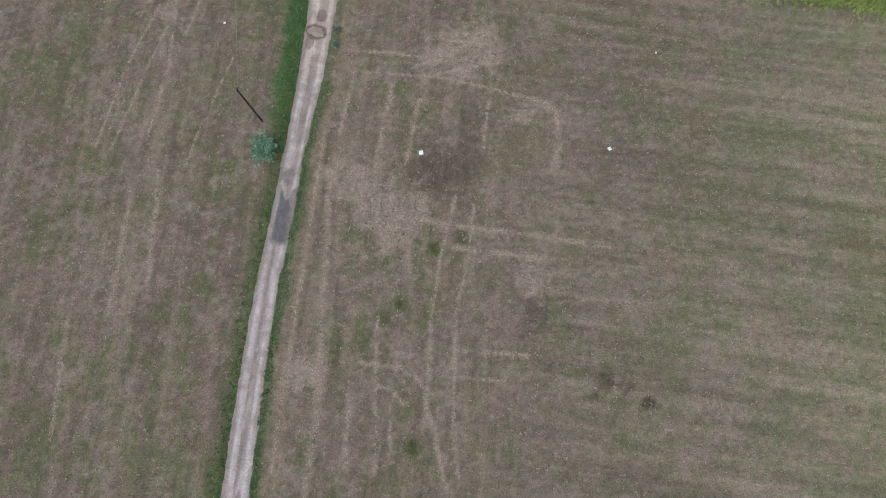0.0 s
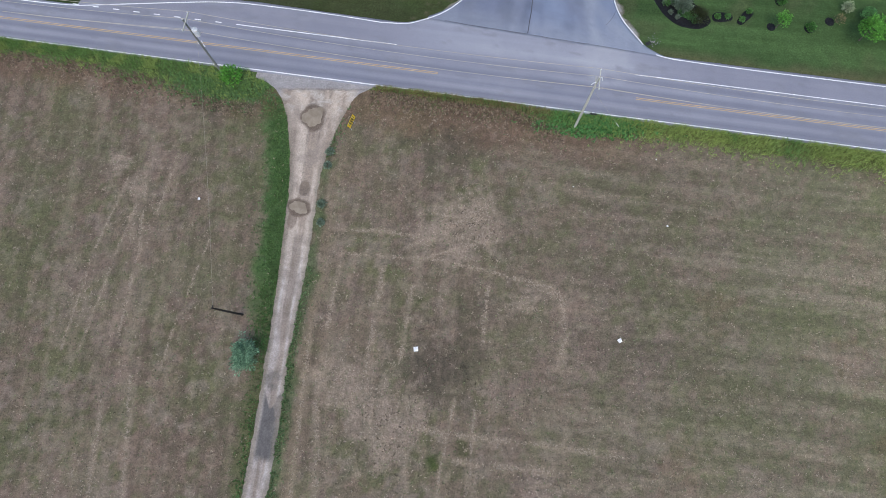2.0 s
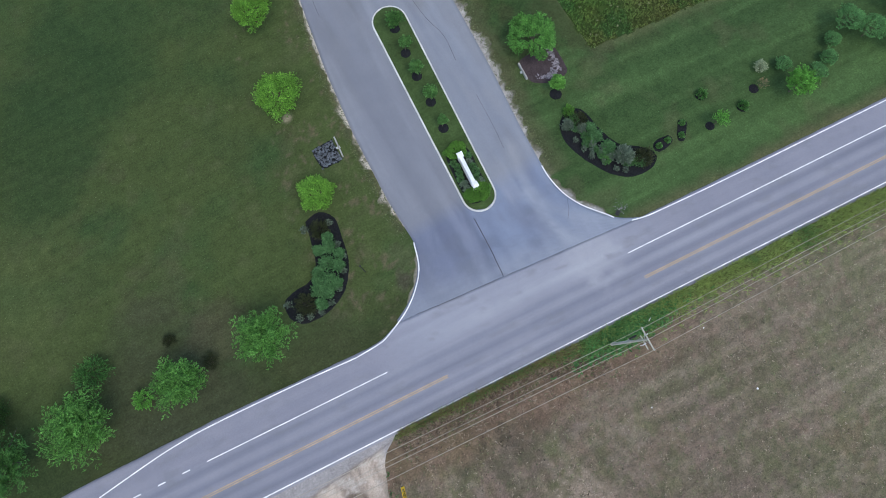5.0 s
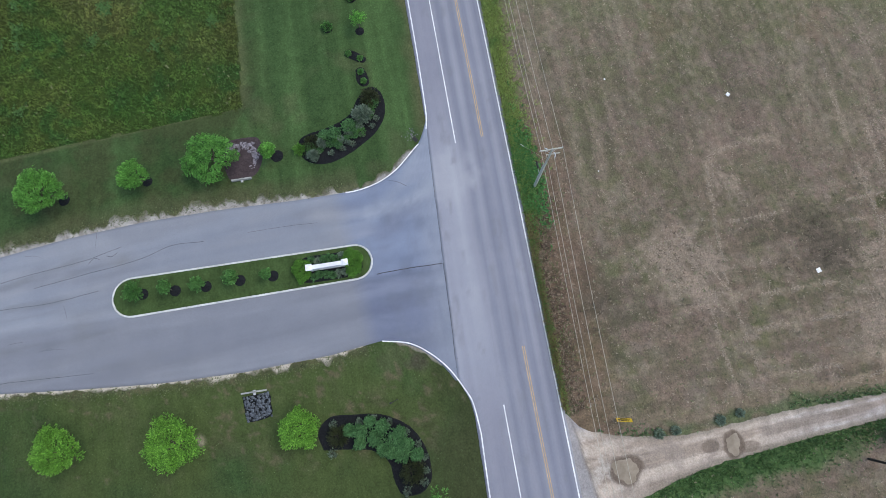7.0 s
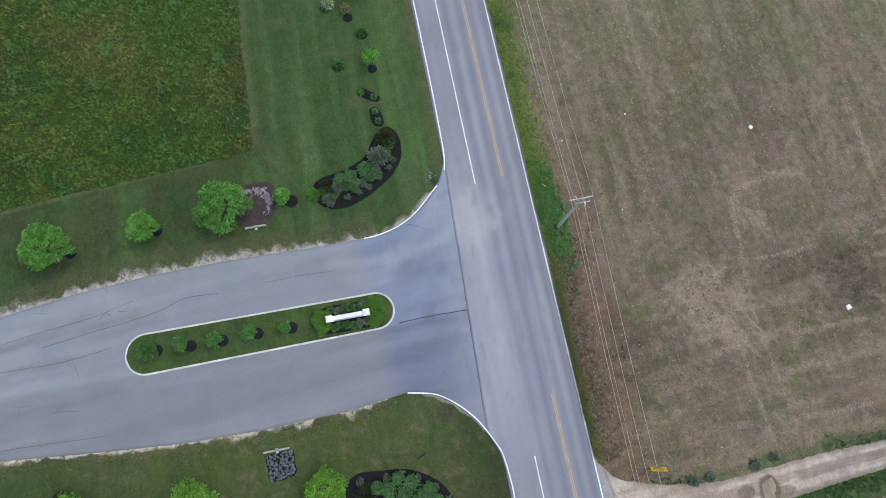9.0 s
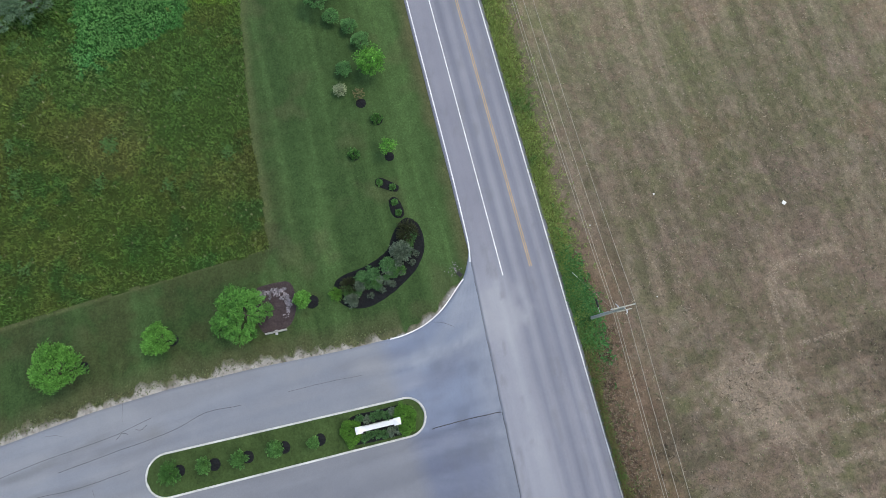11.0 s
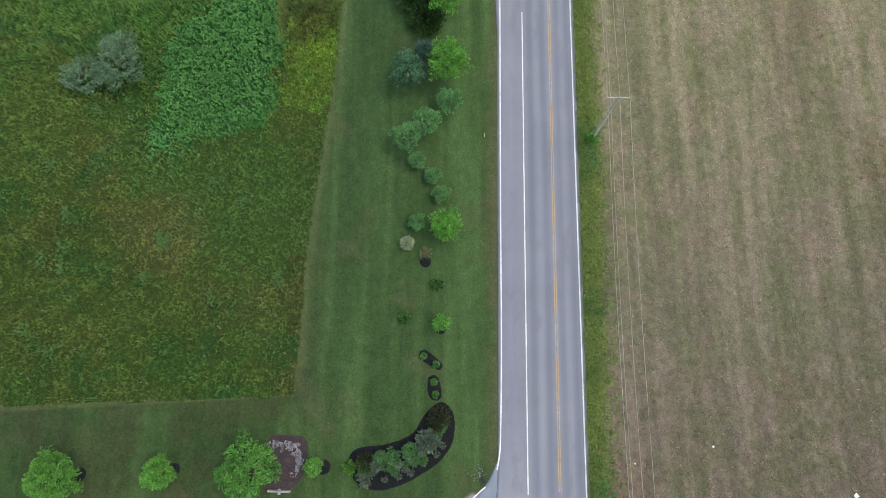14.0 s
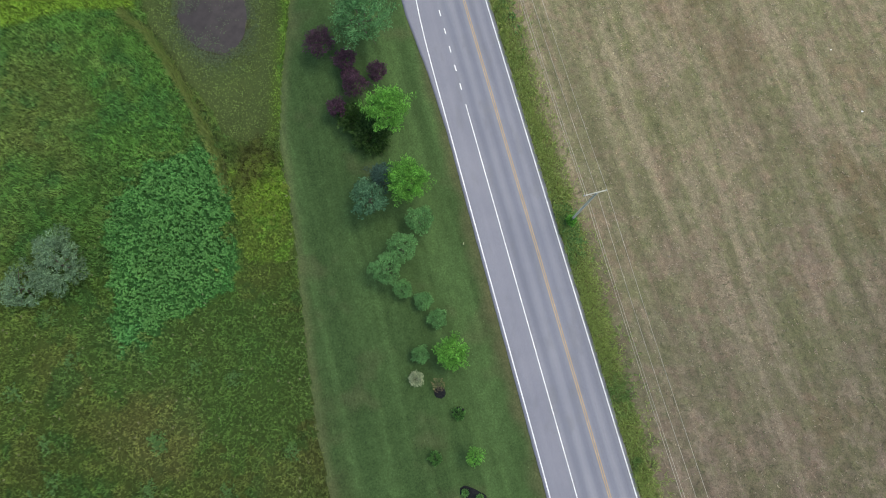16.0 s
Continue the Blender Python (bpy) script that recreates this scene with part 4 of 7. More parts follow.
# damp bands that follow the cracked seams of the side road
WET_SEAMS = [
    ([(18.5, 121.3), (18.0, 115.9), (18.1, 110.5)], 0.45, 0.6), ([(21.0, 124.0), (21.6, 117.9), (22.3, 113.1)], 0.7, 0.7), ([(20.6, 118.0), (20.8, 112.6), (21.2, 108.0)], 0.5, 0.6),
    ([(13.6, 124.0), (12.9, 116.8), (12.9, 110.1)], 0.6, 0.5), ([(9.6, 124.0), (9.1, 114.0), (8.4, 106.0)], 0.5, 0.4), ([(12.1, 77.0), (11.7, 69.2)], 0.35, 0.5),
]


def side_cover(x, y):
    l, r = np.interp(y, SIDE_Y, SIDE_L), np.interp(y, SIDE_Y, SIDE_R)
    axis_x = 11.9 + 0.075 * (y - 77)
    east = step(-0.4, 0.4, x - axis_x)
    c = np.tile(np.array([[0.186, 0.195, 0.252]]), (len(x), 1))
    c = mixc(c, (0.226, 0.250, 0.318), 0.9 * east)
    c = mixc(c, (0.186, 0.190, 0.232), 0.7 * step(0.52, 0.74, spread(x, y, 3.4, 611, 3, 9)))
    near = 1 - step(0.2, 4.5, y - (70.35 - 0.1135 * (x + 0.3)) + 2 * (spread(x, y, 4, 614) - 0.5))
    c = mixc(c, (0.286, 0.290, 0.322), 0.8 * near)
    c = mixc(c, (0.190, 0.198, 0.240), 0.3 * step(0.55, 0.72, spread(x, y, 5, 615, 4, 1.2)) * (y < 79))
    c = mixc(c, (0.285, 0.29, 0.33), 0.7 * east * step(0.55, 0.75, spread(x, y, 3.0, 612, 3, 10)))
    d = np.hypot(x - 29.5, y - 78.5)
    c = mixc(c, (0.33, 0.335, 0.36), 0.5 * np.exp(-((d - 9.6) / 0.9) ** 2) * (y < 77) * east)
    c = mixc(c, (0.37, 0.375, 0.40), 0.6 * np.exp(-((from_line(x, y, SWEEP) + 0.5 * (spread(x, y, 2, 616) - 0.5)) / 0.75) ** 2) * step(0.2, 0.5, spread(x, y, 1.4, 617, 3)))
    for px, py, r in ((22.1, 112.1, 1.3), (16.8, 114.7, 1.7), (21.8, 117.9, 1.2), (18.6, 74.6, 0.8), (17.2, 70.6, 0.8), (12.6, 73.6, 0.9)):
        c = mixc(c, (0.150, 0.155, 0.19), 0.45 * disc(x, y, px, py, r, 0.7))
    c = mixc(c, (0.33, 0.34, 0.39), 0.3 * step(0.55, 0.75, spread(x - 0.09 * y, y, 1.3, 618, 3, 13)))
    c = mixc(c, (0.150, 0.158, 0.205), 0.5 * step(0.55, 0.72, spread(x - 0.06 * y, y, 0.9, 619, 3, 9)) * (0.4 + 0.6 * step(100, 112, y)))
    for seam, wide, k in WET_SEAMS:
        far = from_line(x, y, seam) + 0.45 * (spread(x, y, 0.9, 623, 3) - 0.5)
        c = mixc(c, (0.115, 0.120, 0.150), k * (1 - step(0.05, wide, far)) * step(0.30, 0.52, spread(x, y, 1.6, 624, 3)))
    c = mixc(c, (0.165, 0.168, 0.195), 0.4 * disc(x, y, 9.0, 72.4, 1.5, 0.6))
    c = mixc(c, (0.165, 0.168, 0.195), 0.3 * disc(x, y, 8.5, 75.4, 1.2, 0.7))
    c = mixc(c, (0.165, 0.168, 0.195), 0.6 * disc(x, y, 14.4, 112.6, 1.6, 0.6))
    c = mixc(c, (0.16, 0.155, 0.165), 0.7 * disc(x, y, 21.6, 107.8, 1.0, 0.5))
    edge = np.minimum(x - l, r - x)
    c = mixc(c, (0.30, 0.28, 0.26), 0.5 * (1 - step(0.1, 0.7, edge + 0.5 * (spread(x, y, 1.2, 613) - 0.5))) * (y > 79))
    return c * np.array([[0.81, 0.865, 0.90]]) * (1 + 0.09 * east)[:, None]


def spaced(points, n):
    """n points at even steps along a line."""
    p = np.asarray(points, float)
    d = np.concatenate([[0], np.cumsum(np.hypot(*np.diff(p, axis=0).T))])
    t = np.linspace(0, d[-1], n)
    return np.stack([np.interp(t, d, p[:, 0]), np.interp(t, d, p[:, 1])], 1)


north_uv = np.array(local(west_edge + [p for p in corner_w[1:] if p[0] < -2.9] + seam + east_edge))
stations = np.concatenate([[-700, -400, -200, -120], np.arange(-76, 132, 0.4), [200, 400, 700]])
south_uv = np.stack([stations, np.full(len(stations), -3.25) + 0.10 * (spread(stations, stations * 0, 1.4, 621) - 0.5)], 1)
top_uv = np.stack([stations, np.interp(stations, north_uv[:, 0], north_uv[:, 1]) + 0.10 * (spread(stations, stations * 0, 1.4, 622) - 0.5)], 1)
part("asphalt", ruled("asphalt", top_uv, south_uv, 30, road_cover, 0.04), ROAD, main_road)


def paint(name, points, width, mat, parent, top=0.046):
    part(name, strip(local(points), width, top), mat, parent)


def along(a, b, v, n=2):
    return [on_road(a + (b - a) * i / n, v) for i in range(n + 1)]


paint("edge_line", [on_road(k, -2.9 + 0.0014 * k) for k in (-700, -200, 0, 200, 700)], 0.15, WHITE, main_road)
for a, b in ((-700, -0.2), (26.4, 700)):
    for v in (-0.11, 0.11):
        paint("centre_line", along(a, b, v), 0.10, YELLOW, main_road)
paint("lane_line", along(-29.0, -6.4, 3.5), 0.13, WHITE, main_road)
paint("lane_line", along(26.1, 85.0, 3.5), 0.13, WHITE, main_road)
for i in range(8):
    paint("dash", along(-32.0 - 2.95 * i, -31.1 - 2.95 * i, 3.5), 0.15, WHITE, main_road)
for i in range(9):
    paint("dash", along(87.0 + 2.66 * i, 87.9 + 2.66 * i, 3.5), 0.15, WHITE, main_road)
paint("edge_line", smooth_line([on_road(-75, 3.1), on_road(-64, 3.1), on_road(-57, 3.12), (-52, 69.1), (-49.8, 69.25), (-43.75, 69.9), (-34.7, 70.82), (-30.5, 71.05), (-26.4, 70.98), (-16.5, 70.24), (-8.6, 69.42)], 4), 0.15, WHITE, main_road)
paint("edge_line", smooth_line([(29.0, 67.1), (30.4, 66.75), (32.6, 66.45), on_road(42.0, 6.35), on_road(60, 6.38), on_road(80, 6.36), on_road(98, 6.2), on_road(112, 4.9), on_road(128, 3.15), on_road(140, 3.12)], 5), 0.15, WHITE, main_road)
paint("edge_line", along(-700, -75, 3.1), 0.15, WHITE, main_road)
paint("edge_line", along(140, 700, 3.12), 0.15, WHITE, main_road)

side_l = [(x, y) for x, y in zip(SIDE_L, SIDE_Y)][1:]
side_r = [(23.2, 78.8)] + [(x, y) for x, y in zip(SIDE_R, SIDE_Y)][2:]
W_CURVE = smooth_line([(-0.3, 71.85), (1.2, 73.0), (2.6, 74.5), (3.6, 76.3), (4.25, 78.3)], 4)
E_CURVE = smooth_line([(23.2, 78.8), (23.15, 76.8), (23.6, 74.4), (24.8, 71.7), (26.5, 69.4), (27.8, 68.2), (29.2, 67.35)], 4)
side_road = tagged(new("side_road"), "blue-grey asphalt entrance road split by a kerbed island", "road", "", "structure")


left = np.concatenate([spaced([(-2.2, 70.57), (-2.25, 70.85), (-1.3, 71.3)] + W_CURVE, 40)[:-1], spaced(side_l, 160)])
right = np.concatenate([spaced([(30.2, 66.9)] + E_CURVE[::-1], 40)[:-1], spaced(side_r, 160)])
part("asphalt", ruled("asphalt", right, left, 44, side_cover, 0.037), SIDE, side_road)
part("edge_line", strip(smooth_line([(-8.6, 69.42), (-5.8, 69.45), (-4.2, 69.72), (-1.25, 70.98), (0.4, 72.05), (1.6, 73.1), (2.75, 74.4), (3.5, 75.8), (4.2, 78.2)], 5), 0.15, 0.05), WHITE, side_road)
part("edge_line", strip(smooth_line([(23.15, 78.8), (23.12, 77.0), (23.45, 74.8), (24.1, 73.0), (25.0, 71.45), (26.6, 69.45), (27.3, 68.5)], 5), 0.15, 0.05), WHITE, side_road)


def crack(points, width, parent, seed):
    """A wandering dark joint or crack in the asphalt."""
    rng = random.Random(seed)
    line = smooth_line([(x + rng.uniform(-0.06, 0.06), y + rng.uniform(-0.06, 0.06)) for x, y in points], 5)
    line = [(x + rng.uniform(-0.03, 0.03), y + rng.uniform(-0.03, 0.03)) for x, y in line]
    part("crack", strip(line, width, 0.045), TAR, parent)


crack([(0.2, 70.3), (3, 69.95), (7, 69.52), (11.6, 69.0)], 0.055, side_road, 1)
crack([(12.4, 68.9), (15, 68.62), (19, 68.16), (23.1, 67.7), (26.6, 67.3)], 0.028, side_road, 2)
crack([(12.2, 77.1), (12.1, 75), (11.9, 72.5), (11.65, 69.1)], 0.10, side_road, 3)
for points, width in (
    ([(20.2, 83), (20.7, 87), (21.0, 91.5)], 0.03), ([(21.2, 97), (21.6, 101), (20.8, 105), (20.6, 111), (20.2, 118)], 0.045), ([(18.1, 110.4), (18.0, 115.9), (18.5, 121.3), (18.9, 126)], 0.04),
    ([(22.9, 107), (22.2, 112), (22.0, 119), (21.4, 126)], 0.04), ([(8.5, 112), (9.3, 118), (10, 124)], 0.04), ([(23.6, 73.6), (23.0, 72.3), (22.2, 71.2)], 0.03),
    ([(22.3, 107.6), (22.0, 108.3), (22.2, 108.9)], 0.05), ([(21.9, 109.8), (22.3, 110.4), (21.8, 111.2)], 0.05),
):
    crack(points, width, side_road, int(10 * points[0][0]))
rng = random.Random(15)
for i in range(7):
    x0, y0 = rng.uniform(9, 24), rng.uniform(110, 124)
    a = rng.choice((1.45, 1.6, 0.1)) + rng.uniform(-0.3, 0.3)
    n = rng.uniform(1.0, 3.0)
    crack([(x0, y0), (x0 + 0.5 * n * math.cos(a) + 0.1, y0 + 0.5 * n * math.sin(a)), (x0 + n * math.cos(a), y0 + n * math.sin(a))], rng.uniform(0.014, 0.024), side_road, 40 + i)


def shoulder(name, ys, edge, side, width, seed, label, tint):
    """A ragged ribbon of loose stone along the asphalt."""
    w = width * np.clip(0.62 + 1.5 * (spread(ys, ys * 0, 2.6, seed, 2) - 0.5) + 1.0 * (spread(ys, ys * 0, 0.7, seed + 3, 2) - 0.5), 0.02, 1.6)
    ex = edge(ys)
    n = 9
    s = np.linspace(0, 1, n + 1)
    off = (-0.06 + (w[:, None] + 0.06) * s[None, :]) * side
    x = ex[:, None] + off
    y = np.repeat(ys[:, None], n + 1, 1)
    z = np.full(x.shape, 0.030)
    z[:, -1] = -0.02
    q = (np.arange(n)[None, :] + np.arange(len(ys) - 1)[:, None] * (n + 1)).ravel()
    q = np.stack([q, q + 1, q + n + 2, q + n + 1], 1)
    if side < 0:
        q = q[:, ::-1]
    v = np.stack([x.ravel(), y.ravel(), z.ravel()], 1)
    c = np.tile(np.array([tint]), (len(v), 1))
    out = np.tile(s, len(ys))
    bare = step(0.34, 0.60, 0.6 * spread(v[:, 0], v[:, 1], 1.8, seed + 4, 3) + 0.4 * spread(v[:, 0], v[:, 1], 0.45, seed + 5, 2) + 0.15 - 0.22 * out)
    c = mixc(c, (0.135, 0.128, 0.085), 0.85 * (1 - bare))
    c = mixc(c, (0.085, 0.095, 0.045), np.clip(out * 1.6 - 0.7, 0, 0.9))
    c = c * (0.62 + 0.7 * spread(v[:, 0], v[:, 1], 0.5, seed + 1, 3))[:, None]
    me = from_arrays(name, v, q, 4, c)
    me.materials.append(GRAVEL)
    return tagged(new(name, me), label, "gravel shoulder", "", "structure")


edge_r = lambda y: np.interp(y, [p[1] for p in side_r], [p[0] for p in side_r])
edge_l = lambda y: np.interp(y, [p[1] for p in side_l], [p[0] for p in side_l])
shoulder("gravel_shoulder", np.arange(79, 140, 0.09), edge_r, 1, 1.45, 701, "ragged pale gravel shoulder of the entrance road", (0.33, 0.31, 0.285))
ys_l = np.arange(80.5, 138, 0.09)
shoulder("gravel_shoulder", ys_l, edge_l, -1, np.interp(ys_l, [80.5, 84, 92, 99, 106, 110, 138], [0.1, 1.6, 1.6, 1.0, 0.6, 0.7, 0.8]), 711, "pale eroded sand and gravel along the entrance road", (0.47, 0.42, 0.35))
ec_y, ec_x = [pt[1] for pt in E_CURVE][::-1], [pt[0] for pt in E_CURVE][::-1]
shoulder("gravel_shoulder", np.arange(68.6, 78.7, 0.09), lambda y: np.interp(y, ec_y, ec_x), 1, np.interp(np.arange(68.6, 78.7, 0.09), [68.6, 70, 77.5, 78.7], [0.15, 1.0, 0.9, 0.5]), 741, "worn grey gravel at the rounded corner", (0.30, 0.285, 0.27))
wc_y, wc_x = [pt[1] for pt in W_CURVE], [pt[0] for pt in W_CURVE]
shoulder("gravel_shoulder", np.arange(72.0, 78.0, 0.09), lambda y: np.interp(y, wc_y, wc_x), -1, np.interp(np.arange(72.0, 78.0, 0.09), [72, 73, 76.5, 78], [0.1, 0.7, 0.7, 0.15]), 751, "worn grey earth at the rounded corner", (0.22, 0.20, 0.165))

# ---- kerbed island ----
A0, A1 = Vector((14.25, 79.45)), Vector((16.35, 106.45))


def capsule(r0, r1, n=14):
    d = (A1 - A0).normalized()
    s = Vector((-d.y, d.x))
    out = []
    for k in range(n + 1):
        a = math.pi * k / n
        out.append(A1 + (s * -math.cos(a) + d * math.sin(a)) * r1)
    for k in range(n + 1):
        a = math.pi * k / n
        out.append(A0 + (s * math.cos(a) - d * math.sin(a)) * r0)
    return [(p.x, p.y) for p in out]


island = tagged(new("traffic_island"), "long grass traffic island with a pale concrete kerb", "traffic island", "", "structure")
outer, inner = capsule(2.22, 2.45), capsule(2.0, 2.23)


def dense(line, gap):
    pts = [Vector(p) for p in line]
    pts.append(pts[0])
    out = []
    for a, b in zip(pts, pts[1:]):
        n = max(1, int((b - a).length / gap))
        out += [a + (b - a) * i / n for i in range(n)]
    return out


def kerb_piece(o, i):
    bm = bmesh.new()
    rings = []
    for p, q in zip(o, i):
        m = p + (q - p) * 0.15
        n = p + (q - p) * 0.9
        rings.append([bm.verts.new((a.x, a.y, z)) for a, z in ((p, 0.0), (p, 0.13), (m, 0.165), (n, 0.165), (q, 0.145), (q, 0.0))])
    for a, b in zip(rings, rings[1:]):
        for k in range(5):
            bm.faces.new((a[k], b[k], b[k + 1], a[k + 1]))
    bm.faces.new(rings[0])
    bm.faces.new(rings[-1][::-1])
    bmesh.ops.recalc_face_normals(bm, faces=bm.faces[:])
    return bm


def paired(n):
    o = [Vector(p) for p in outer]
    i = [Vector(p) for p in inner]
    ro, ri = [], []
    for k in range(len(o)):
        a, b, c, d = o[k], o[(k + 1) % len(o)], i[k], i[(k + 1) % len(i)]
        m = max(1, round((b - a).length / 1.0))
        for j in range(m):
            ro.append(a + (b - a) * j / m)
            ri.append(c + (d - c) * j / m)
    return ro, ri


ko, ki = paired(1)
for s in range(0, len(ko), 3):
    idx = [(s + k) % len(ko) for k in range(4) if s + k <= len(ko)]
    o, i = [ko[k] for k in idx], [ki[k] for k in idx]
    shrink = 0.012 / max(0.2, (o[-1] - o[-2]).length)
    o[-1], i[-1] = o[-1].lerp(o[-2], shrink), i[-1].lerp(i[-2], shrink)
    part("kerb", kerb_piece(o, i), CONCRETE, island)


def turf():
    """The island's grass as a fine sheet with its own spread of colour."""
    d = (A1 - A0)
    n, m = 90, 14
    vs, fs = [], []
    length = d.length
    dn, sn = d.normalized(), Vector((-d.normalized().y, d.normalized().x))
    for i in range(n + 1):
        s = -2.0 + (length + 4.22) * i / n
        if s < 0:
            w = math.sqrt(max(0, 2.0 ** 2 - s * s))
        elif s > length:
            w = math.sqrt(max(0, 2.23 ** 2 - min(2.23, s - length) ** 2))
        else:
            w = 2.0 + 0.23 * s / length
        for j in range(m + 1):
            e = -w + 2 * w * j / m
            p = A0 + dn * s + sn * e
            vs.append((p.x, p.y, 0.14 + 0.05 * (1 - (e / 2.3) ** 2)))
    for i in range(n):
        for j in range(m):
            a = i * (m + 1) + j
            fs.append((a, a + m + 1, a + m + 2, a + 1))
    v = np.array(vs)
    c = np.tile(np.array([[0.048, 0.080, 0.026]]), (len(v), 1)) * (0.75 + 0.5 * spread(v[:, 0], v[:, 1], 1.6, 311))[:, None]
    return from_arrays("turf", v, np.array(fs)[:, ::-1], 4, c)


part("turf", turf(), LAWN, island)

# ---- water ----


def pool(name, cx, cy, rx, ry, seed, mat, label, top, category="puddle", turn=0.0, lobes=0.3):
    rng = random.Random(seed)
    ph = [rng.uniform(0, 6.28) for _ in range(5)]
    pts = []
    for k in range(40):
        a = 2 * math.pi * k / 40
        r = 1 + lobes * (0.5 * math.sin(2 * a + ph[0]) + 0.35 * math.sin(3 * a + ph[1]) + 0.3 * math.sin(5 * a + ph[2]) + 0.2 * math.sin(9 * a + ph[3]))
        pts.append((rx * r * math.cos(a), ry * r * math.sin(a)))
    ob = part(name, slab(pts, 0.0, 0.05), mat)
    ob.matrix_world = pose(cx, cy, top + float(fall(cx, cy)), 0, 0, turn)
    return tagged(ob, label, category, "", "structure" if category == "pond" else "")


for cx, cy, rx, ry, sd, tn in PUDDLES:
    pool("puddle", cx, cy, rx, ry, sd, MUD, "shallow muddy tan puddle in the gravel drive", 0.026, "puddle", tn, 0.26)
pool("pond", 109.4, 87.5, 6.6, 4.6, 5, POND, "small dark brown pond in the meadow", 0.03, "pond", 10, 0.12)


# ---- grass and weeds as real blades ----
def blades(name, x, y, z, colours, length, width, per, label, category, seed, lean=0.6, droop=0.0, vary=0.45):
    """Tufts at the given places; each is a fan of narrow leaves in its own colour. One object of uncountable stuff."""
    rng = np.random.default_rng(seed)
    n = len(x)
    k = n * per
    base = np.repeat(np.stack([x, y, z + fall(x, y)], 1), per, 0)
    col = np.repeat(colours, per, 0) * rng.uniform(1 - vary, 1 + vary, (k, 1))
    ang = rng.uniform(0, 2 * np.pi, k)
    tilt = np.clip(rng.normal(lean, 0.28, k), 0.05, 1.35)
    ln = np.repeat(length, per) * rng.uniform(0.6, 1.25, k)
    wd = np.repeat(width, per) * rng.uniform(0.7, 1.3, k)
    out = np.stack([np.cos(ang) * np.sin(tilt), np.sin(ang) * np.sin(tilt), np.cos(tilt)], 1)
    sideways = np.stack([-np.sin(ang), np.cos(ang), 0 * ang], 1)
    mid = base + out * (ln * 0.55)[:, None]
    tip = base + out * ln[:, None] - np.stack([0 * ang, 0 * ang, droop * ln], 1)
    v = np.stack([base, mid + sideways * (wd / 2)[:, None], tip, mid - sideways * (wd / 2)[:, None]], 1).reshape(-1, 3)
    f = np.arange(4 * k).reshape(-1, 4)
    me = from_arrays(name, v, f, 4, np.repeat(col, 4, 0))
    me.materials.append(BLADE)
    return tagged(new(name, me), label, category, "", "stuff")


def scatter(x0, x1, y0, y1, density, seed):
    rng = np.random.default_rng(seed)
    n = int((x1 - x0) * (y1 - y0) * density)
    return rng.uniform(x0, x1, n), rng.uniform(y0, y1, n), rng


# the meadow's tall plants
x, y, rng = scatter(38, 124, 76, 134, 13.0, 11)
keep = meadow_mask(x, y) & (np.hypot((x - 109.4) / 6.4, (y - 87.5) / 4.4) > 1)
basin = (np.hypot((x - 103) / 9, (y - 87.4) / 5.4) < 1) & (x > 94)
keep &= (~basin) | (rng.uniform(0, 1, len(x)) < 0.85)
x, y = x[keep], y[keep]
lush = np.clip((inside(x, y, MILKWEED, 2.0, 261) + inside(x, y, MILKWEED, 4.5, 262) + inside(x, y, MILKWEED, 7.0, 263)) / 3 + disc(x, y, 69.2, 107.4, 2.2), 0, 1) ** 1.3
low = inside(x, y, HOLLOW, 0.8, 271)
# blades brighter than the floor; under milkweed dimmed for the shade among its leaves
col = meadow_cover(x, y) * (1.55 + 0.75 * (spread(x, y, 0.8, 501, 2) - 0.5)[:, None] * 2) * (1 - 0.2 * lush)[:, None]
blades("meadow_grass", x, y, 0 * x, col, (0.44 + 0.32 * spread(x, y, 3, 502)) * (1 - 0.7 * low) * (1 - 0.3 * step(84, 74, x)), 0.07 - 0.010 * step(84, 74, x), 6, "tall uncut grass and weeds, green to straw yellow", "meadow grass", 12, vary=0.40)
pick = rng.uniform(0, 1, len(x)) < 0.95 * lush
xl, yl = x[pick], y[pick]
cl = meadow_cover(xl, yl) * np.array([[1.6, 1.34, 1.36]])
blades("broadleaf_weeds", xl, yl, 0.5 + 0.2 * rng.uniform(0, 1, len(xl)), cl * (0.75 + 0.5 * spread(xl, yl, 1.6, 503, 2))[:, None], 0.19 + 0 * xl, 0.11 + 0 * xl, 8, "dense stand of broad-leaved green milkweed", "weeds", 13, 1.05, 0.1)
pick = (rng.uniform(0, 1, len(x)) < 0.007) & (lush < 0.3) & (low < 0.5) & (x < 84)
blades("flowering_weeds", x[pick], y[pick], 0.4 + 0 * x[pick], np.tile(np.array([[0.24, 0.24, 0.14]]), (pick.sum(), 1)), 0.22 + 0 * x[pick], 0.10 + 0 * x[pick], 5, "pale seed heads and small meadow flowers", "weeds", 14, 1.0)
cx_, cy_ = rng.uniform(42, 76, 16), rng.uniform(92, 122, 16)
bx, by = np.repeat(cx_, 34) + rng.normal(0, 0.55, 544), np.repeat(cy_, 34) + rng.normal(0, 0.5, 544)
keep = meadow_mask(bx, by)
blades("weed_clumps", bx[keep], by[keep], 0.35 + 0 * bx[keep], np.tile(np.array([[0.085, 0.17, 0.052]]), (keep.sum(), 1)), 0.3 + 0 * bx[keep], 0.12 + 0 * bx[keep], 6, "scattered clumps of fresh green weeds in the meadow", "weeds", 19, 0.9)
# the bright low mounds of yellow-green plants by the ditch
mx, my, rng = scatter(78, 88, 84.5, 90.5, 1.0, 15)
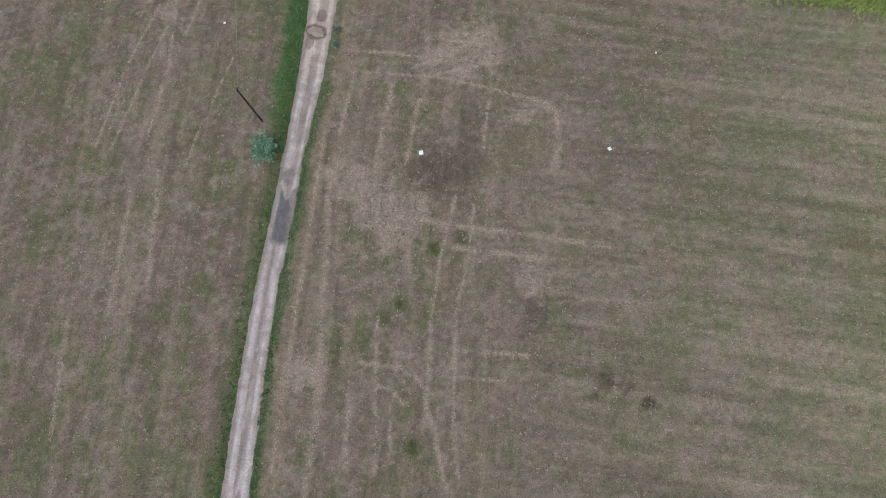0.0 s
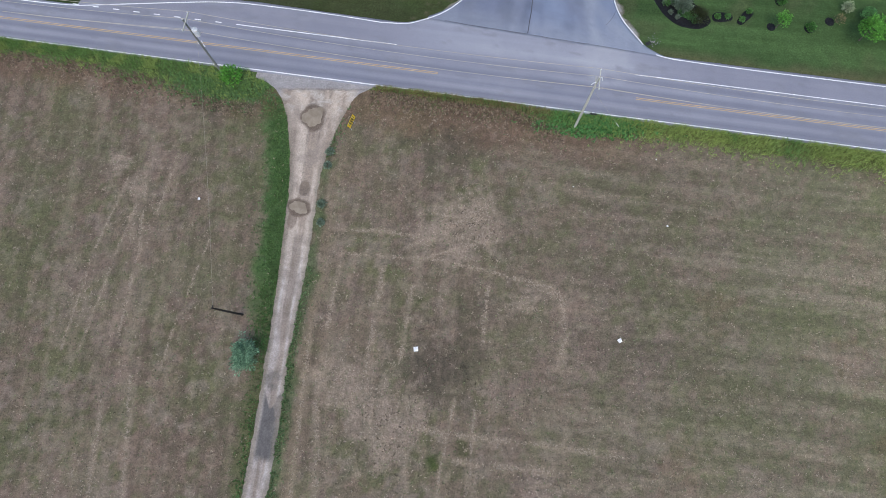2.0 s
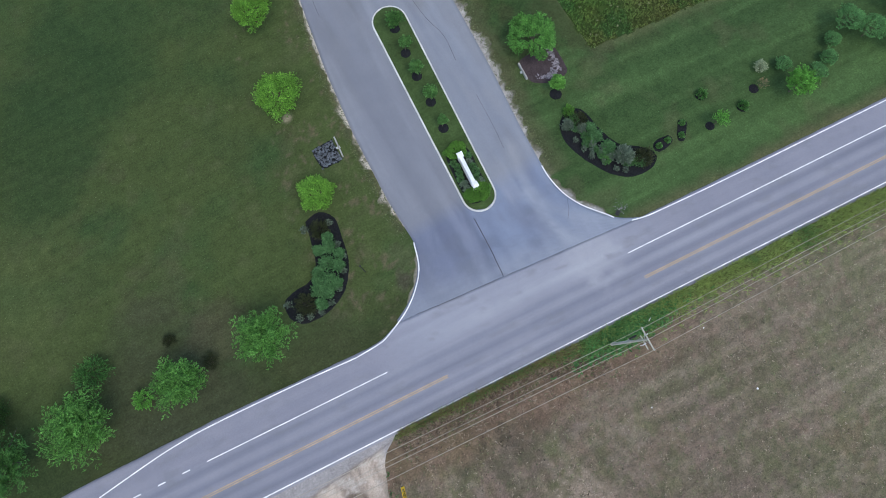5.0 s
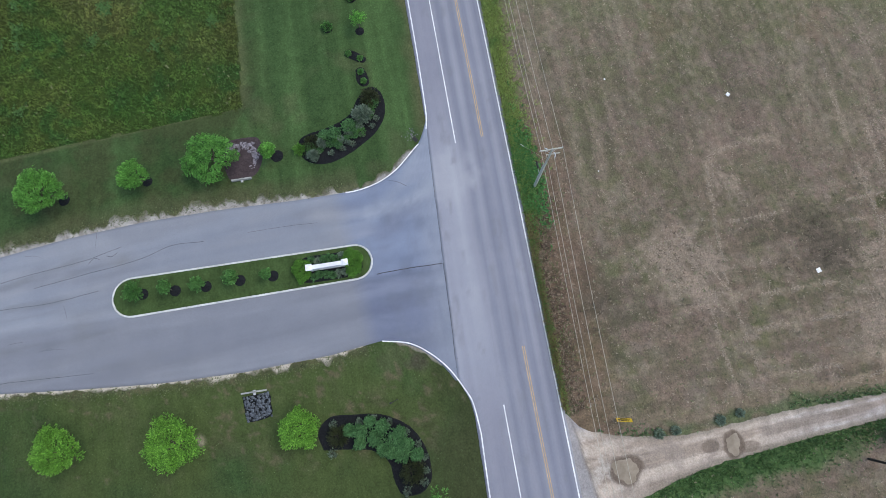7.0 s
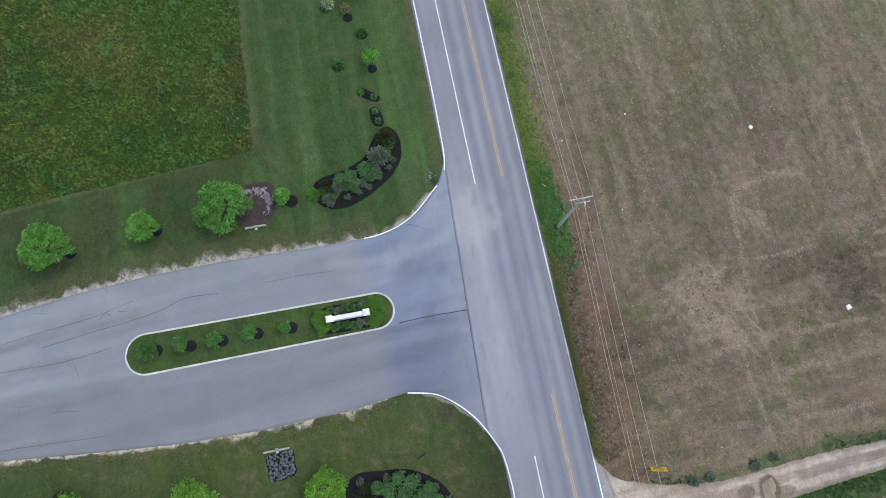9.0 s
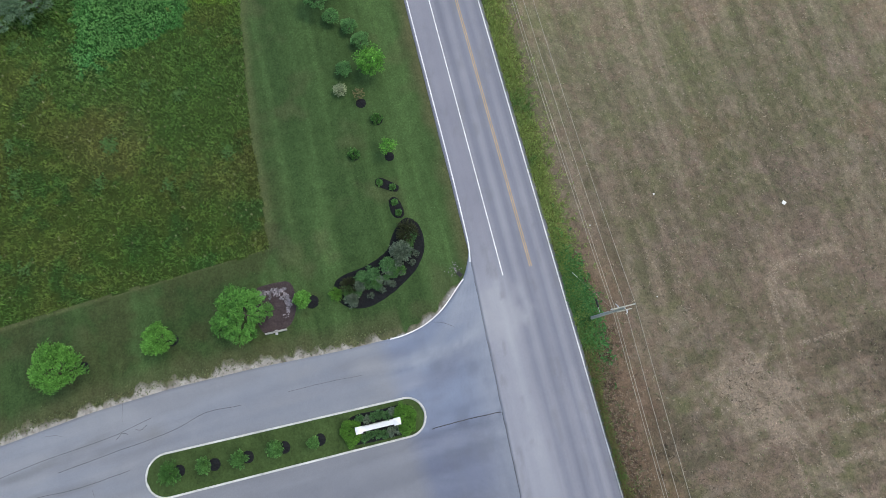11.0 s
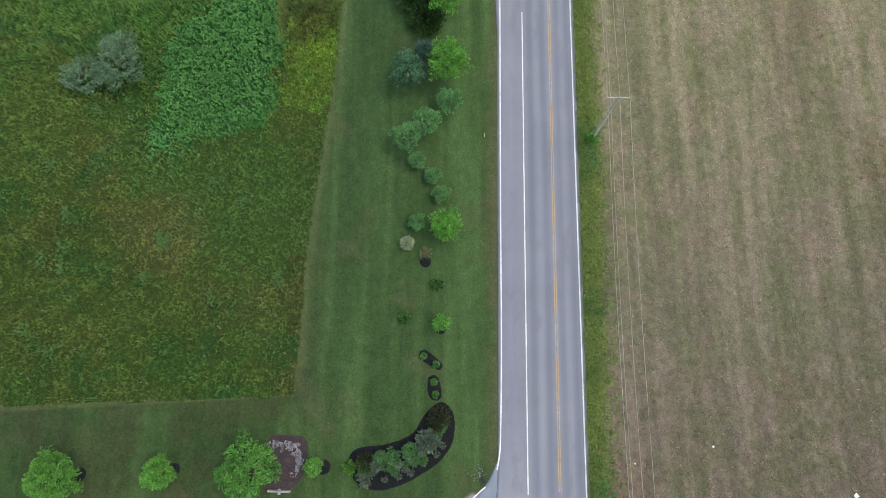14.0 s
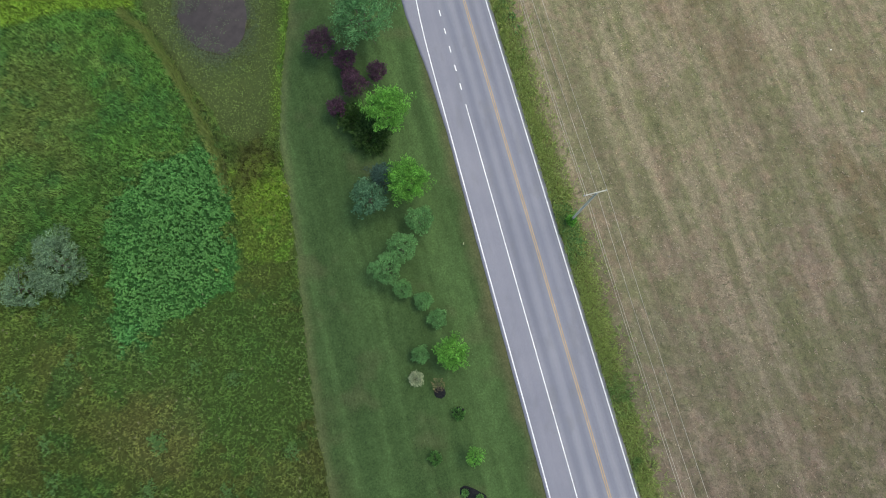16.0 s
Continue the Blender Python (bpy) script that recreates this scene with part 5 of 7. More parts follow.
blades("yellow_weeds", np.repeat(mx, 9) + rng.normal(0, 0.22, 9 * len(mx)), np.repeat(my, 9) + rng.normal(0, 0.22, 9 * len(mx)), 0 * np.repeat(mx, 9), np.tile(np.array([[0.15, 0.21, 0.04]]), (9 * len(mx), 1)), 0.4 + 0 * np.repeat(mx, 9), 0.12 + 0 * np.repeat(mx, 9), 5, "clumps of yellow-green ditch weeds", "weeds", 16, 0.9)
turn, out = rng.uniform(0, 2 * np.pi, 5200), np.abs(rng.normal(0, 0.22, 5200))
rim = np.where(rng.uniform(0, 1, 5200) < 0.3, 1.0 - out * 1.3, 1.02 + out)
wx, wy = 109.4 + 6.4 * rim * np.cos(turn), 87.5 + 4.4 * rim * np.sin(turn)
keep = spread(wx, wy, 1.6, 505, 3) > np.where(rim < 1, 0.52, 0.3)
wx, wy = wx[keep], wy[keep]
blades("pond_weeds", wx, wy, 0.03 + 0 * wx, np.tile(np.array([[0.10, 0.14, 0.075]]), (len(wx), 1)), 0.17 + 0 * wx, 0.06 + 0 * wx, 4, "short grey-green water weeds at the pond edge", "weeds", 18, 1.0)
# a ragged ridge of pale weeds round the pond's hollow
t = rng.uniform(0, 1, 1600)
rx = 84 + 29.5 * t
ry = np.interp(rx, BANK_X, BANK_Y) + 0.25 + rng.normal(0, 0.22, 1600) + 0.5 * (spread(rx, 0 * rx, 2.0, 521) - 0.5)
rx = rx + rng.normal(0, 0.25, 1600)
blades("bank_weeds", rx, ry, 0 * rx, np.tile(np.array([[0.19, 0.25, 0.07]]), (1600, 1)), 0.8 + 0 * rx, 0.08 + 0 * rx, 5, "line of pale yellowish weeds on the pond bank", "weeds", 17)

# the verge south of the road
u = np.random.default_rng(21).uniform(-66, 126, 14000)
v = -3.25 - np.abs(np.random.default_rng(22).normal(0, 0.62, 14000)) * verge_depth(u)
x = u
y = centre(x) + v
keep = ~((x > np.interp(y, DRIVE_Y, DRIVE_L) - 0.2) & (x < np.interp(y, DRIVE_Y, DRIVE_R) + 0.4)) & (v > -8)
x, y = x[keep], y[keep]
gold = np.maximum(step(0.15, 0.45, spread(x, y, 3.5, 511)) * step(20, 30, x), 0.8 * step(0.46, 0.62, spread(x, y, 1.6, 513, 3)))[:, None]
brown = ((x > -9) & (x < 15) & (np.random.default_rng(24).uniform(0, 1, len(x)) < 0.65))[:, None]
col = np.array([[0.072, 0.112, 0.04]]) * (1 - gold) + np.array([[0.135, 0.155, 0.055]]) * gold
col = np.where(brown, np.array([[0.11, 0.08, 0.05]]), col)
blades("verge_grass", x, y, 0 * x, col * np.array([[1.95, 2.2, 1.7]]), 0.5 + 0.25 * spread(x, y, 2, 512), 0.055 + 0 * x, 5, "rough green and yellow verge grass along the road", "verge grass", 23, vary=0.28)


def weed_bed(name, cx, cy, rx, ry, n, colour, label, seed, length=0.5, width=0.16):
    rng = np.random.default_rng(seed)
    x, y = cx + rx * rng.normal(0, 0.5, n), cy + ry * rng.normal(0, 0.5, n)
    keep = (y < centre(x) - 3.4) & ~((x > np.interp(y, DRIVE_Y, DRIVE_L) - 0.3) & (x < np.interp(y, DRIVE_Y, DRIVE_R) + 0.3))
    x, y = x[keep], y[keep]
    blades(name, x, y, 0 * x, np.array([colour]) * (1.15 + 0.7 * spread(x, y, 0.8, seed, 2))[:, None], length + 0 * x, width + 0 * x, 6, label, "weeds", seed, 0.8, vary=0.3)


weed_bed("roadside_weeds", 21.5, 56.3, 6.2, 1.7, 900, (0.055, 0.15, 0.045), "lush dark green weeds at the foot of a pole", 31)
weed_bed("roadside_weeds", -29.0, 58.3, 7.0, 2.4, 1500, (0.07, 0.13, 0.048), "lush green weeds beside the road and drive", 32, 0.36, 0.09)
weed_bed("roadside_weeds", 66.0, 53.4, 3.2, 1.3, 350, (0.085, 0.16, 0.05), "green climbing weeds round the foot of a pole", 33)
weed_bed("roadside_weeds", 104.0, 50.8, 9.0, 1.3, 500, (0.07, 0.15, 0.045), "lush green weeds along the road verge", 34)
rg = np.random.default_rng(44)
x = np.concatenate([rg.uniform(-9, 17, 1500), rg.uniform(-62, -24, 1300)])
y = centre(x) - 3.3 - verge_depth(x) - np.abs(rg.normal(0, 1.3, len(x)))
tone = np.where(rg.uniform(0, 1, (len(x), 1)) < 0.5, np.array([[0.26, 0.20, 0.14]]), np.where(rg.uniform(0, 1, (len(x), 1)) < 0.6, np.array([[0.085, 0.06, 0.045]]), np.array([[0.10, 0.13, 0.05]])))
blades("dead_weeds", x, y, 0 * x, tone, 0.36 + 0 * x, 0.06 + 0 * x, 4, "brown dead weed stalks between verge and field", "weeds", 45, 0.9)
# green strips along the drive
r0 = np.random.default_rng(41)
y = r0.uniform(-25, 57, 5200)
x = np.interp(y, DRIVE_Y, DRIVE_L) - np.abs(r0.normal(0, 1, 5200)) * (0.7 + 0.8 * step(16, 36, y)) + 0.1
keep = (r0.uniform(0, 1, 5200) < np.where(y < 24, 0.28, 1)) & (y < centre(x) - 3.6)
x, y = x[keep], y[keep]
blades("drive_grass", x, y, 0 * x, np.array([[0.078, 0.145, 0.046]]) * (0.7 + 0.8 * spread(x, y, 1.0, 531, 3))[:, None], 0.28 + 0 * x, 0.07 + 0 * x, 5, "dark green uncut grass strip beside the drive", "grass", 42)
y = r0.uniform(-25, 57, 1800)
x = np.interp(y, DRIVE_Y, DRIVE_R) + np.abs(r0.normal(0, 0.5, 1800)) - 0.1
keep = (spread(x, y, 2.6, 521, 2) > 0.45 - 0.2 * (1 - step(26, 36, y))) & (y < centre(x) - 3.6)
x, y = x[keep], y[keep]
blades("drive_grass", x, y, 0 * x, np.array([[0.115, 0.185, 0.075]]) * (0.7 + 0.6 * spread(x, y, 0.8, 522, 2))[:, None], 0.26 + 0 * x, 0.08 + 0 * x, 5, "broken tufts of green weed beside the drive", "grass", 43)
# stubble and small tufts all over the dry field
x, y, rng = scatter(-62, 122, -30, 60, 5.0, 51)
keep = (y < centre(x) - 4.5) & ~((x > np.interp(y, DRIVE_Y, DRIVE_L) - 0.2) & (x < np.interp(y, DRIVE_Y, DRIVE_R) + 0.2))
x, y = x[keep], y[keep]
kind = rng.uniform(0, 1, len(x))[:, None]
col = field_cover(x, y) * np.where(kind < 0.45, 0.62 + 0.24 * step(20, 50, x)[:, None], np.where(kind < 0.85, 1.3, 1.9))
col = np.where((kind > 0.72) & (kind < 0.85), col * np.array([[0.7, 1.0, 0.6]]), col)
blades("field_stubble", x, y, 0 * x, col, 0.11 + 0.10 * rng.uniform(0, 1, len(x)), 0.05 + 0 * x, 3, "short dry stubble and tufts left after mowing", "stubble", 52, 0.9)
# larger pale and green tufts standing out of the stubble
x, y, rng = scatter(-62, 122, -30, 58, 1.3, 55)
keep = (y < centre(x) - 5) & ~((x > np.interp(y, DRIVE_Y, DRIVE_L) - 0.6) & (x < np.interp(y, DRIVE_Y, DRIVE_R) + 0.6)) & (spread(x, y, 2.2, 56, 3) > 0.4)
x, y = x[keep], y[keep]
kind = rng.uniform(0, 1, (len(x), 1))
col = np.where(kind < 0.6, np.array([[0.29, 0.24, 0.175]]), np.array([[0.130, 0.145, 0.075]]))
blades("field_tufts", x, y, -0.02 + 0 * x, col, 0.18 + 0.12 * rng.uniform(0, 1, len(x)), 0.06 + 0 * x, 5, "scattered pale and green tufts in the mown field", "grass tufts", 57, 1.1)
# pale straw pressed flat along the old wheel tracks, and crumbled over the bare patches
sr = np.random.default_rng(58)
sx, sy = [], []
for w, points in TRACKS:
    for (x0, y0), (x1, y1) in zip(points, points[1:]):
        long = math.hypot(x1 - x0, y1 - y0)
        f = sr.uniform(0, 1, int(long * 26 * min(w, 0.42)))
        off = sr.normal(0, 0.36 * w, len(f))
        sx.append(x0 + (x1 - x0) * f - (y1 - y0) / long * off)
        sy.append(y0 + (y1 - y0) * f + (x1 - x0) / long * off)
for px, py, r in PALE_PATCHES + [(px, py, 0.7 * r) for px, py, r in PINK_PATCHES]:
    n = int(16 * r * r)
    sx.append(px + sr.normal(0, 0.62 * r, n))
    sy.append(py + sr.normal(0, 0.62 * r, n))
sx, sy = np.concatenate(sx), np.concatenate(sy)
keep = (spread(sx, sy, 1.1, 59, 3) > 0.42) & (sy < centre(sx) - 5) & ~((sx > np.interp(sy, DRIVE_Y, DRIVE_L) - 0.3) & (sx < np.interp(sy, DRIVE_Y, DRIVE_R) + 0.3))
sx, sy = sx[keep], sy[keep]
blades("cut_straw", sx, sy, -0.01 + 0 * sx, np.tile(np.array([[0.335, 0.272, 0.205]]), (len(sx), 1)), 0.22 + 0 * sx, 0.055 + 0 * sx, 4, "pale straw lying along old wheel tracks", "straw", 60, 1.25, vary=0.25)
dr = np.random.default_rng(59)
dx, dy = [], []
for px, py, r in DARK_PATCHES + PALE_PATCHES[:6]:
    n = int(9 * r * r)
    dx.append(px + dr.normal(0, 0.6 * r, n))
    dy.append(py + dr.normal(0, 0.6 * r, n))
dx, dy = np.concatenate(dx), np.concatenate(dy)
keep = (spread(dx, dy, 0.9, 60, 3) > 0.5) & (dy < centre(dx) - 5)
blades("dead_thatch", dx[keep], dy[keep], -0.01 + 0 * dx[keep], np.tile(np.array([[0.085, 0.066, 0.046]]), (keep.sum(), 1)), 0.24 + 0 * dx[keep], 0.07 + 0 * dx[keep], 4, "dark dead thatch in the bare patches of the field", "thatch", 63, 1.1, vary=0.3)
# tufts and clover in the lawns
x, y, rng = scatter(-60, 110, 66, 134, 2.2, 61)
keep = (y > centre(x) + 7.6) & (~meadow_mask(x, y)) & ~((x > np.interp(y, SIDE_Y, SIDE_L) - 0.3) & (x < np.interp(y, SIDE_Y, SIDE_R) + 0.3))
x, y = x[keep], y[keep]
col = lawn_cover(x, y) * rng.uniform(0.6, 1.6, (len(x), 1))
blades("lawn_tufts", x, y, -0.02 + 0 * x, col, np.where(x < 10, 0.14, 0.09), 0.06 + 0 * x, 3, "fine tufts of mown lawn grass", "grass", 62, 0.9)


# grass growing out over the loose stone beside the entrance road
r0 = np.random.default_rng(71)
y = r0.uniform(79, 136, 2600)
on_right = r0.uniform(0, 1, 2600) < 0.5
x = np.where(on_right, edge_r(y) + np.abs(r0.normal(0.85, 0.35, 2600)), edge_l(y) - np.abs(r0.normal(0.6, 0.4, 2600)))
blades("shoulder_grass", x, y, 0.01 + 0 * x, np.array([[0.085, 0.105, 0.045]]) * r0.uniform(0.7, 1.4, (2600, 1)), 0.15 + 0 * x, 0.08 + 0 * x, 4, "ragged grass tufts growing into the gravel shoulder", "grass", 72, 1.0)


# ---- trees and shrubs ----
def crown_mesh(name, rx, ry, rz, cz, sprays, leaves, leaf, seed, style="round", hollow=0.45, lumpy=0.53):
    """Leaves set in sprays over an uneven, gappy crown. style: round, upright, needle, fan."""
    rng = np.random.default_rng(seed)
    n = sprays
    d = rng.normal(0, 1, (n, 3))
    d[:, 2] = np.abs(d[:, 2]) * 1.15 - 0.25
    d /= np.linalg.norm(d, axis=1)[:, None]
    lobes = rng.normal(0, 1, (13, 3))
    lobes[:, 2] = np.abs(lobes[:, 2]) * 0.7
    lobes /= np.linalg.norm(lobes, axis=1)[:, None]
    bulge = np.max(np.clip(d @ lobes.T, 0, 1) ** 9, 1)
    rad = (1.13 - lumpy + lumpy * bulge) * (hollow + (1 - hollow) * rng.uniform(0, 1, n) ** 0.4)
    size = np.array([rx, ry, rz])
    c = d * rad[:, None] * size + np.array([0, 0, cz])
    ax = d * np.array([1, 1, 0.7])
    if style == "upright":
        ax = ax * 0.7 + np.array([0, 0, 0.7])
    if style == "fan":
        ax = ax * np.array([1, 1, 0.3]) + np.array([0, 0, 0.12])
    ax += rng.normal(0, 0.22, (n, 3))
    ax /= np.linalg.norm(ax, axis=1)[:, None]
    spray_len = (0.34 if style != "fan" else 0.5) * max(rx, ry) * rng.uniform(0.5, 1.5, n)
    if style == "needle":
        spray_len *= 0.8
    k = n * leaves
    along_ = np.tile(np.linspace(0, 1, leaves), n) + rng.uniform(-0.06, 0.06, k)
    axk = np.repeat(ax, leaves, 0)
    p = np.repeat(c, leaves, 0) + axk * (along_ * np.repeat(spray_len, leaves))[:, None] + rng.normal(0, leaf * 0.42, (k, 3)) * (1.25 - along_)[:, None]
    ld = axk * 1.15 + rng.normal(0, 0.38, (k, 3))
    ld /= np.linalg.norm(ld, axis=1)[:, None]
    up = rng.normal(0, 0.5, (k, 3)) + np.array([0, 0, 1.0])
    sd = np.cross(ld, up)
    sd /= np.linalg.norm(sd, axis=1)[:, None] + 1e-6
    nm = np.cross(sd, ld)
    ll = leaf * rng.uniform(0.7, 1.3, k)[:, None]
    lw = ll * (0.22 if style == "upright" else 0.25)
    if style == "needle":
        lw = ll * 0.16
    v = np.stack([p, p + ld * ll * 0.5 + sd * lw + nm * ll * 0.08, p + ld * ll, p + ld * ll * 0.5 - sd * lw + nm * ll * 0.08], 1).reshape(-1, 3)
    v[:, 2] = np.maximum(v[:, 2], 0.03)
    return from_arrays(name, v, np.arange(4 * k).reshape(-1, 4), 4, np.ones((4 * k, 3)))


def bough_crown(name, rx, ry, h, low, boughs, twigs, leaves, leaf, seed, cone=0.0, slack=0.0, broad=0.2, spreadw=0.30, depth=0.45, even=0.86):
    """Leaves carried on separate shoots at the ends of boughs that rise from the trunk to an uneven outline. cone: 1 tapers to a point; slack: how far the boughs hang; depth: the leafy share of a bough."""
    rng = np.random.default_rng(seed)
    n = boughs
    i = np.arange(n)
    az = i * 2.39996 + rng.normal(0, 0.22, n)
    up = np.clip(-0.12 + 1.13 * ((i + 0.5) / n) ** 0.72 + rng.normal(0, 0.03, n), -0.2, 1.0)
    flat = np.sqrt(1 - up ** 2) * (1 - cone) + cone * np.clip(1.02 - 0.98 * (i + 0.5) / n, 0.05, 1)
    lobe = 1 + 0.13 * np.sin(3 * az + rng.uniform(0, 6)) * (1 - up) + 0.10 * np.sin(5 * az + rng.uniform(0, 6)) * (1 - up)
    reach = lobe * rng.uniform(even, 1.10, n)
    mid_z, half_z = h * (0.5 + low / 2), h * (0.5 - low / 2)
    tip = np.stack([flat * np.cos(az) * rx * reach, flat * np.sin(az) * ry * reach, mid_z + half_z * up * np.clip(reach, 0.85, 1.05)], 1)
    out = np.hypot(tip[:, 0], tip[:, 1])
    start = np.stack([0.05 * tip[:, 0], 0.05 * tip[:, 1], np.clip(tip[:, 2] - (0.25 if cone else 0.62) * out - 0.15, 0.12 * h, (0.9 if cone else 0.66) * h)], 1)
    start = tip + (start - tip) * depth
    run = tip - start
    length = np.linalg.norm(run, axis=1)
    run_n = run / length[:, None]
    k = n * twigs
    bi = np.repeat(i, twigs)
    s = np.tile(np.linspace(0.1, 1.0, twigs), n) + rng.uniform(-0.03, 0.03, k)
    side = np.cross(run_n, np.array([0.0, 0.0, 1.0]))
    side /= np.linalg.norm(side, axis=1)[:, None] + 1e-6
    hand_side = np.tile(np.where(np.arange(twigs) % 2 == 0, 1.0, -1.0), n)
    p0 = start[bi] + run[bi] * s[:, None]
    p0[:, 2] += 0.10 * length[bi] * np.sin(np.pi * np.clip(s, 0, 1)) - slack * length[bi] * np.clip(s, 0, 1.1) ** 3
    # shoots near the top fan out on all sides
    turn = rng.uniform(0, 2 * np.pi, k)
    fan = np.stack([np.cos(turn), np.sin(turn), 0 * turn], 1) * (1.6 * np.clip(up - 0.7, 0, 1) / 0.3 * (1 - cone))[bi][:, None]
    tw = fan + side[bi] * hand_side[:, None] * rng.uniform(0.6, 1.1, k)[:, None] + run_n[bi] * 0.75 + rng.normal(0, 0.22, (k, 3))
    tw[:, 2] *= 0.6
    tw /= np.linalg.norm(tw, axis=1)[:, None]
    tl = (spreadw * length[bi] * np.sin(np.pi * np.clip(0.12 + 0.80 * s, 0, 1)) + 0.7 * leaf) * rng.uniform(0.65, 1.2, k)
    m = k * leaves
    f = np.tile(np.linspace(0.12, 1.0, leaves), k) + rng.uniform(-0.07, 0.07, m)
    ti = np.repeat(np.arange(k), leaves)
    p = p0[ti] + tw[ti] * (tl[ti] * f)[:, None] + rng.normal(0, 0.16 * leaf, (m, 3))
    p[:, 2] -= slack * 0.5 * tl[ti] * f ** 2
    ld = tw[ti] + rng.normal(0, 0.34, (m, 3)) - np.array([0, 0, 0.1 + slack])
    ld /= np.linalg.norm(ld, axis=1)[:, None]
    sd = np.cross(ld, rng.normal(0, 0.45, (m, 3)) + np.array([0, 0, 1.0]))
    sd /= np.linalg.norm(sd, axis=1)[:, None] + 1e-6
    nm = np.cross(sd, ld)
    ll = leaf * rng.uniform(0.65, 1.3, m)[:, None]
    lw = ll * broad
    v = np.stack([p, p + ld * ll * 0.5 + sd * lw + nm * ll * 0.08, p + ld * ll, p + ld * ll * 0.5 - sd * lw + nm * ll * 0.08], 1).reshape(-1, 3)
    v[:, 2] = np.maximum(v[:, 2], 0.03)
    tone = np.repeat((rng.uniform(0.72, 1.25, n)[bi] * rng.uniform(0.85, 1.15, k))[ti], 4)
    return from_arrays(name, v, np.arange(4 * m).reshape(-1, 4), 4, np.repeat(tone[:, None], 3, 1))


def trunk_mesh(h, r, spread_r, limbs, seed):
    rng = random.Random(seed)
    bm = bmesh.new()
    lean = Vector((rng.uniform(-0.05, 0.05), rng.uniform(-0.05, 0.05), 0)) * h
    pts = [Vector((0, 0, -0.05)), Vector((0, 0, 0.12)), lean * 0.4 + Vector((0, 0, h * 0.4)), lean + Vector((0, 0, h * 0.95))]
    for a, b, r1, r2 in ((pts[0], pts[1], r * 1.5, r * 1.05), (pts[1], pts[2], r * 1.05, r * 0.75), (pts[2], pts[3], r * 0.75, r * 0.15)):
        rod(bm, a, b, r1, r2, 8)
    for i in range(limbs):
        a = 2.4 * i + rng.uniform(-0.4, 0.4)
        z0 = h * rng.uniform(0.25, 0.65)
        s = lean * (z0 / h) + Vector((0, 0, z0))
        e = s + Vector((math.cos(a), math.sin(a), 0)) * spread_r * rng.uniform(0.6, 0.85) + Vector((0, 0, h * rng.uniform(0.15, 0.3)))
        m = (s + e) / 2 + Vector((0, 0, h * 0.04))
        rod(bm, s, m, r * 0.4, r * 0.25, 6)
        rod(bm, m, e, r * 0.25, r * 0.06, 6)
    return bm


def tree(name, x, y, r, h, mat, label, seed, style="round", leaf=0.30, sprays=420, leaves=11, category="tree", ry=None, low=0.25, group="", trunk=0.11, boughs=0, twigs=6, cone=0.0, slack=0.0, broad=0.2, spreadw=0.30, depth=0.45, even=0.86):
    t = thing(name, (x, y, 0), label, category, group)
    ry = ry or r
    cz = h * (0.5 + low / 2)
    rz = h * (0.5 - low / 2)
    part("trunk", trunk_mesh(h * 0.9, trunk * max(0.5, r / 3), r, 9, seed), BARK, t)
    if boughs:
        crown = bough_crown("crown", r * 0.93, ry * 0.93, h, low, boughs, twigs, leaves, leaf, seed, cone, slack, broad, spreadw, depth, even)
        part("crown", crown, mat, t)
        return t
    part("crown", crown_mesh("crown", r * 0.80, ry * 0.80, rz, cz, int(sprays * 1.75), leaves, leaf * 0.98, seed, style), mat, t)
    return t


def shrub(name, x, y, r, h, mat, label, seed, style="round", leaf=0.16, sprays=150, leaves=8, ry=None, category="shrub", group="", boughs=0, depth=0.5, even=0.85, broad=0.26):
    t = thing(name, (x, y, 0), label, category, group)
    bm = bmesh.new()
    rng = random.Random(seed)
    for i in range(7):
        a = 0.9 * i + rng.uniform(0, 0.5)
        rod(bm, (0.05 * math.cos(a), 0.05 * math.sin(a), -0.03), (0.6 * r * math.cos(a), 0.6 * (ry or r) * math.sin(a), h * 0.7), 0.025, 0.008, 5)
    part("stems", bm, BARK, t)
    if boughs:
        part("leaves", bough_crown("leaves", r * 0.95, (ry or r) * 0.95, h, 0.05, boughs, 7, 7, leaf, seed, broad=broad, depth=depth, even=even), mat, t)
        return t
    part("leaves", crown_mesh("leaves", r * 0.76, (ry or r) * 0.76, h * 0.58, h * 0.42, sprays, leaves, leaf, seed, style, 0.05, lumpy=0.3), mat, t)
    return t


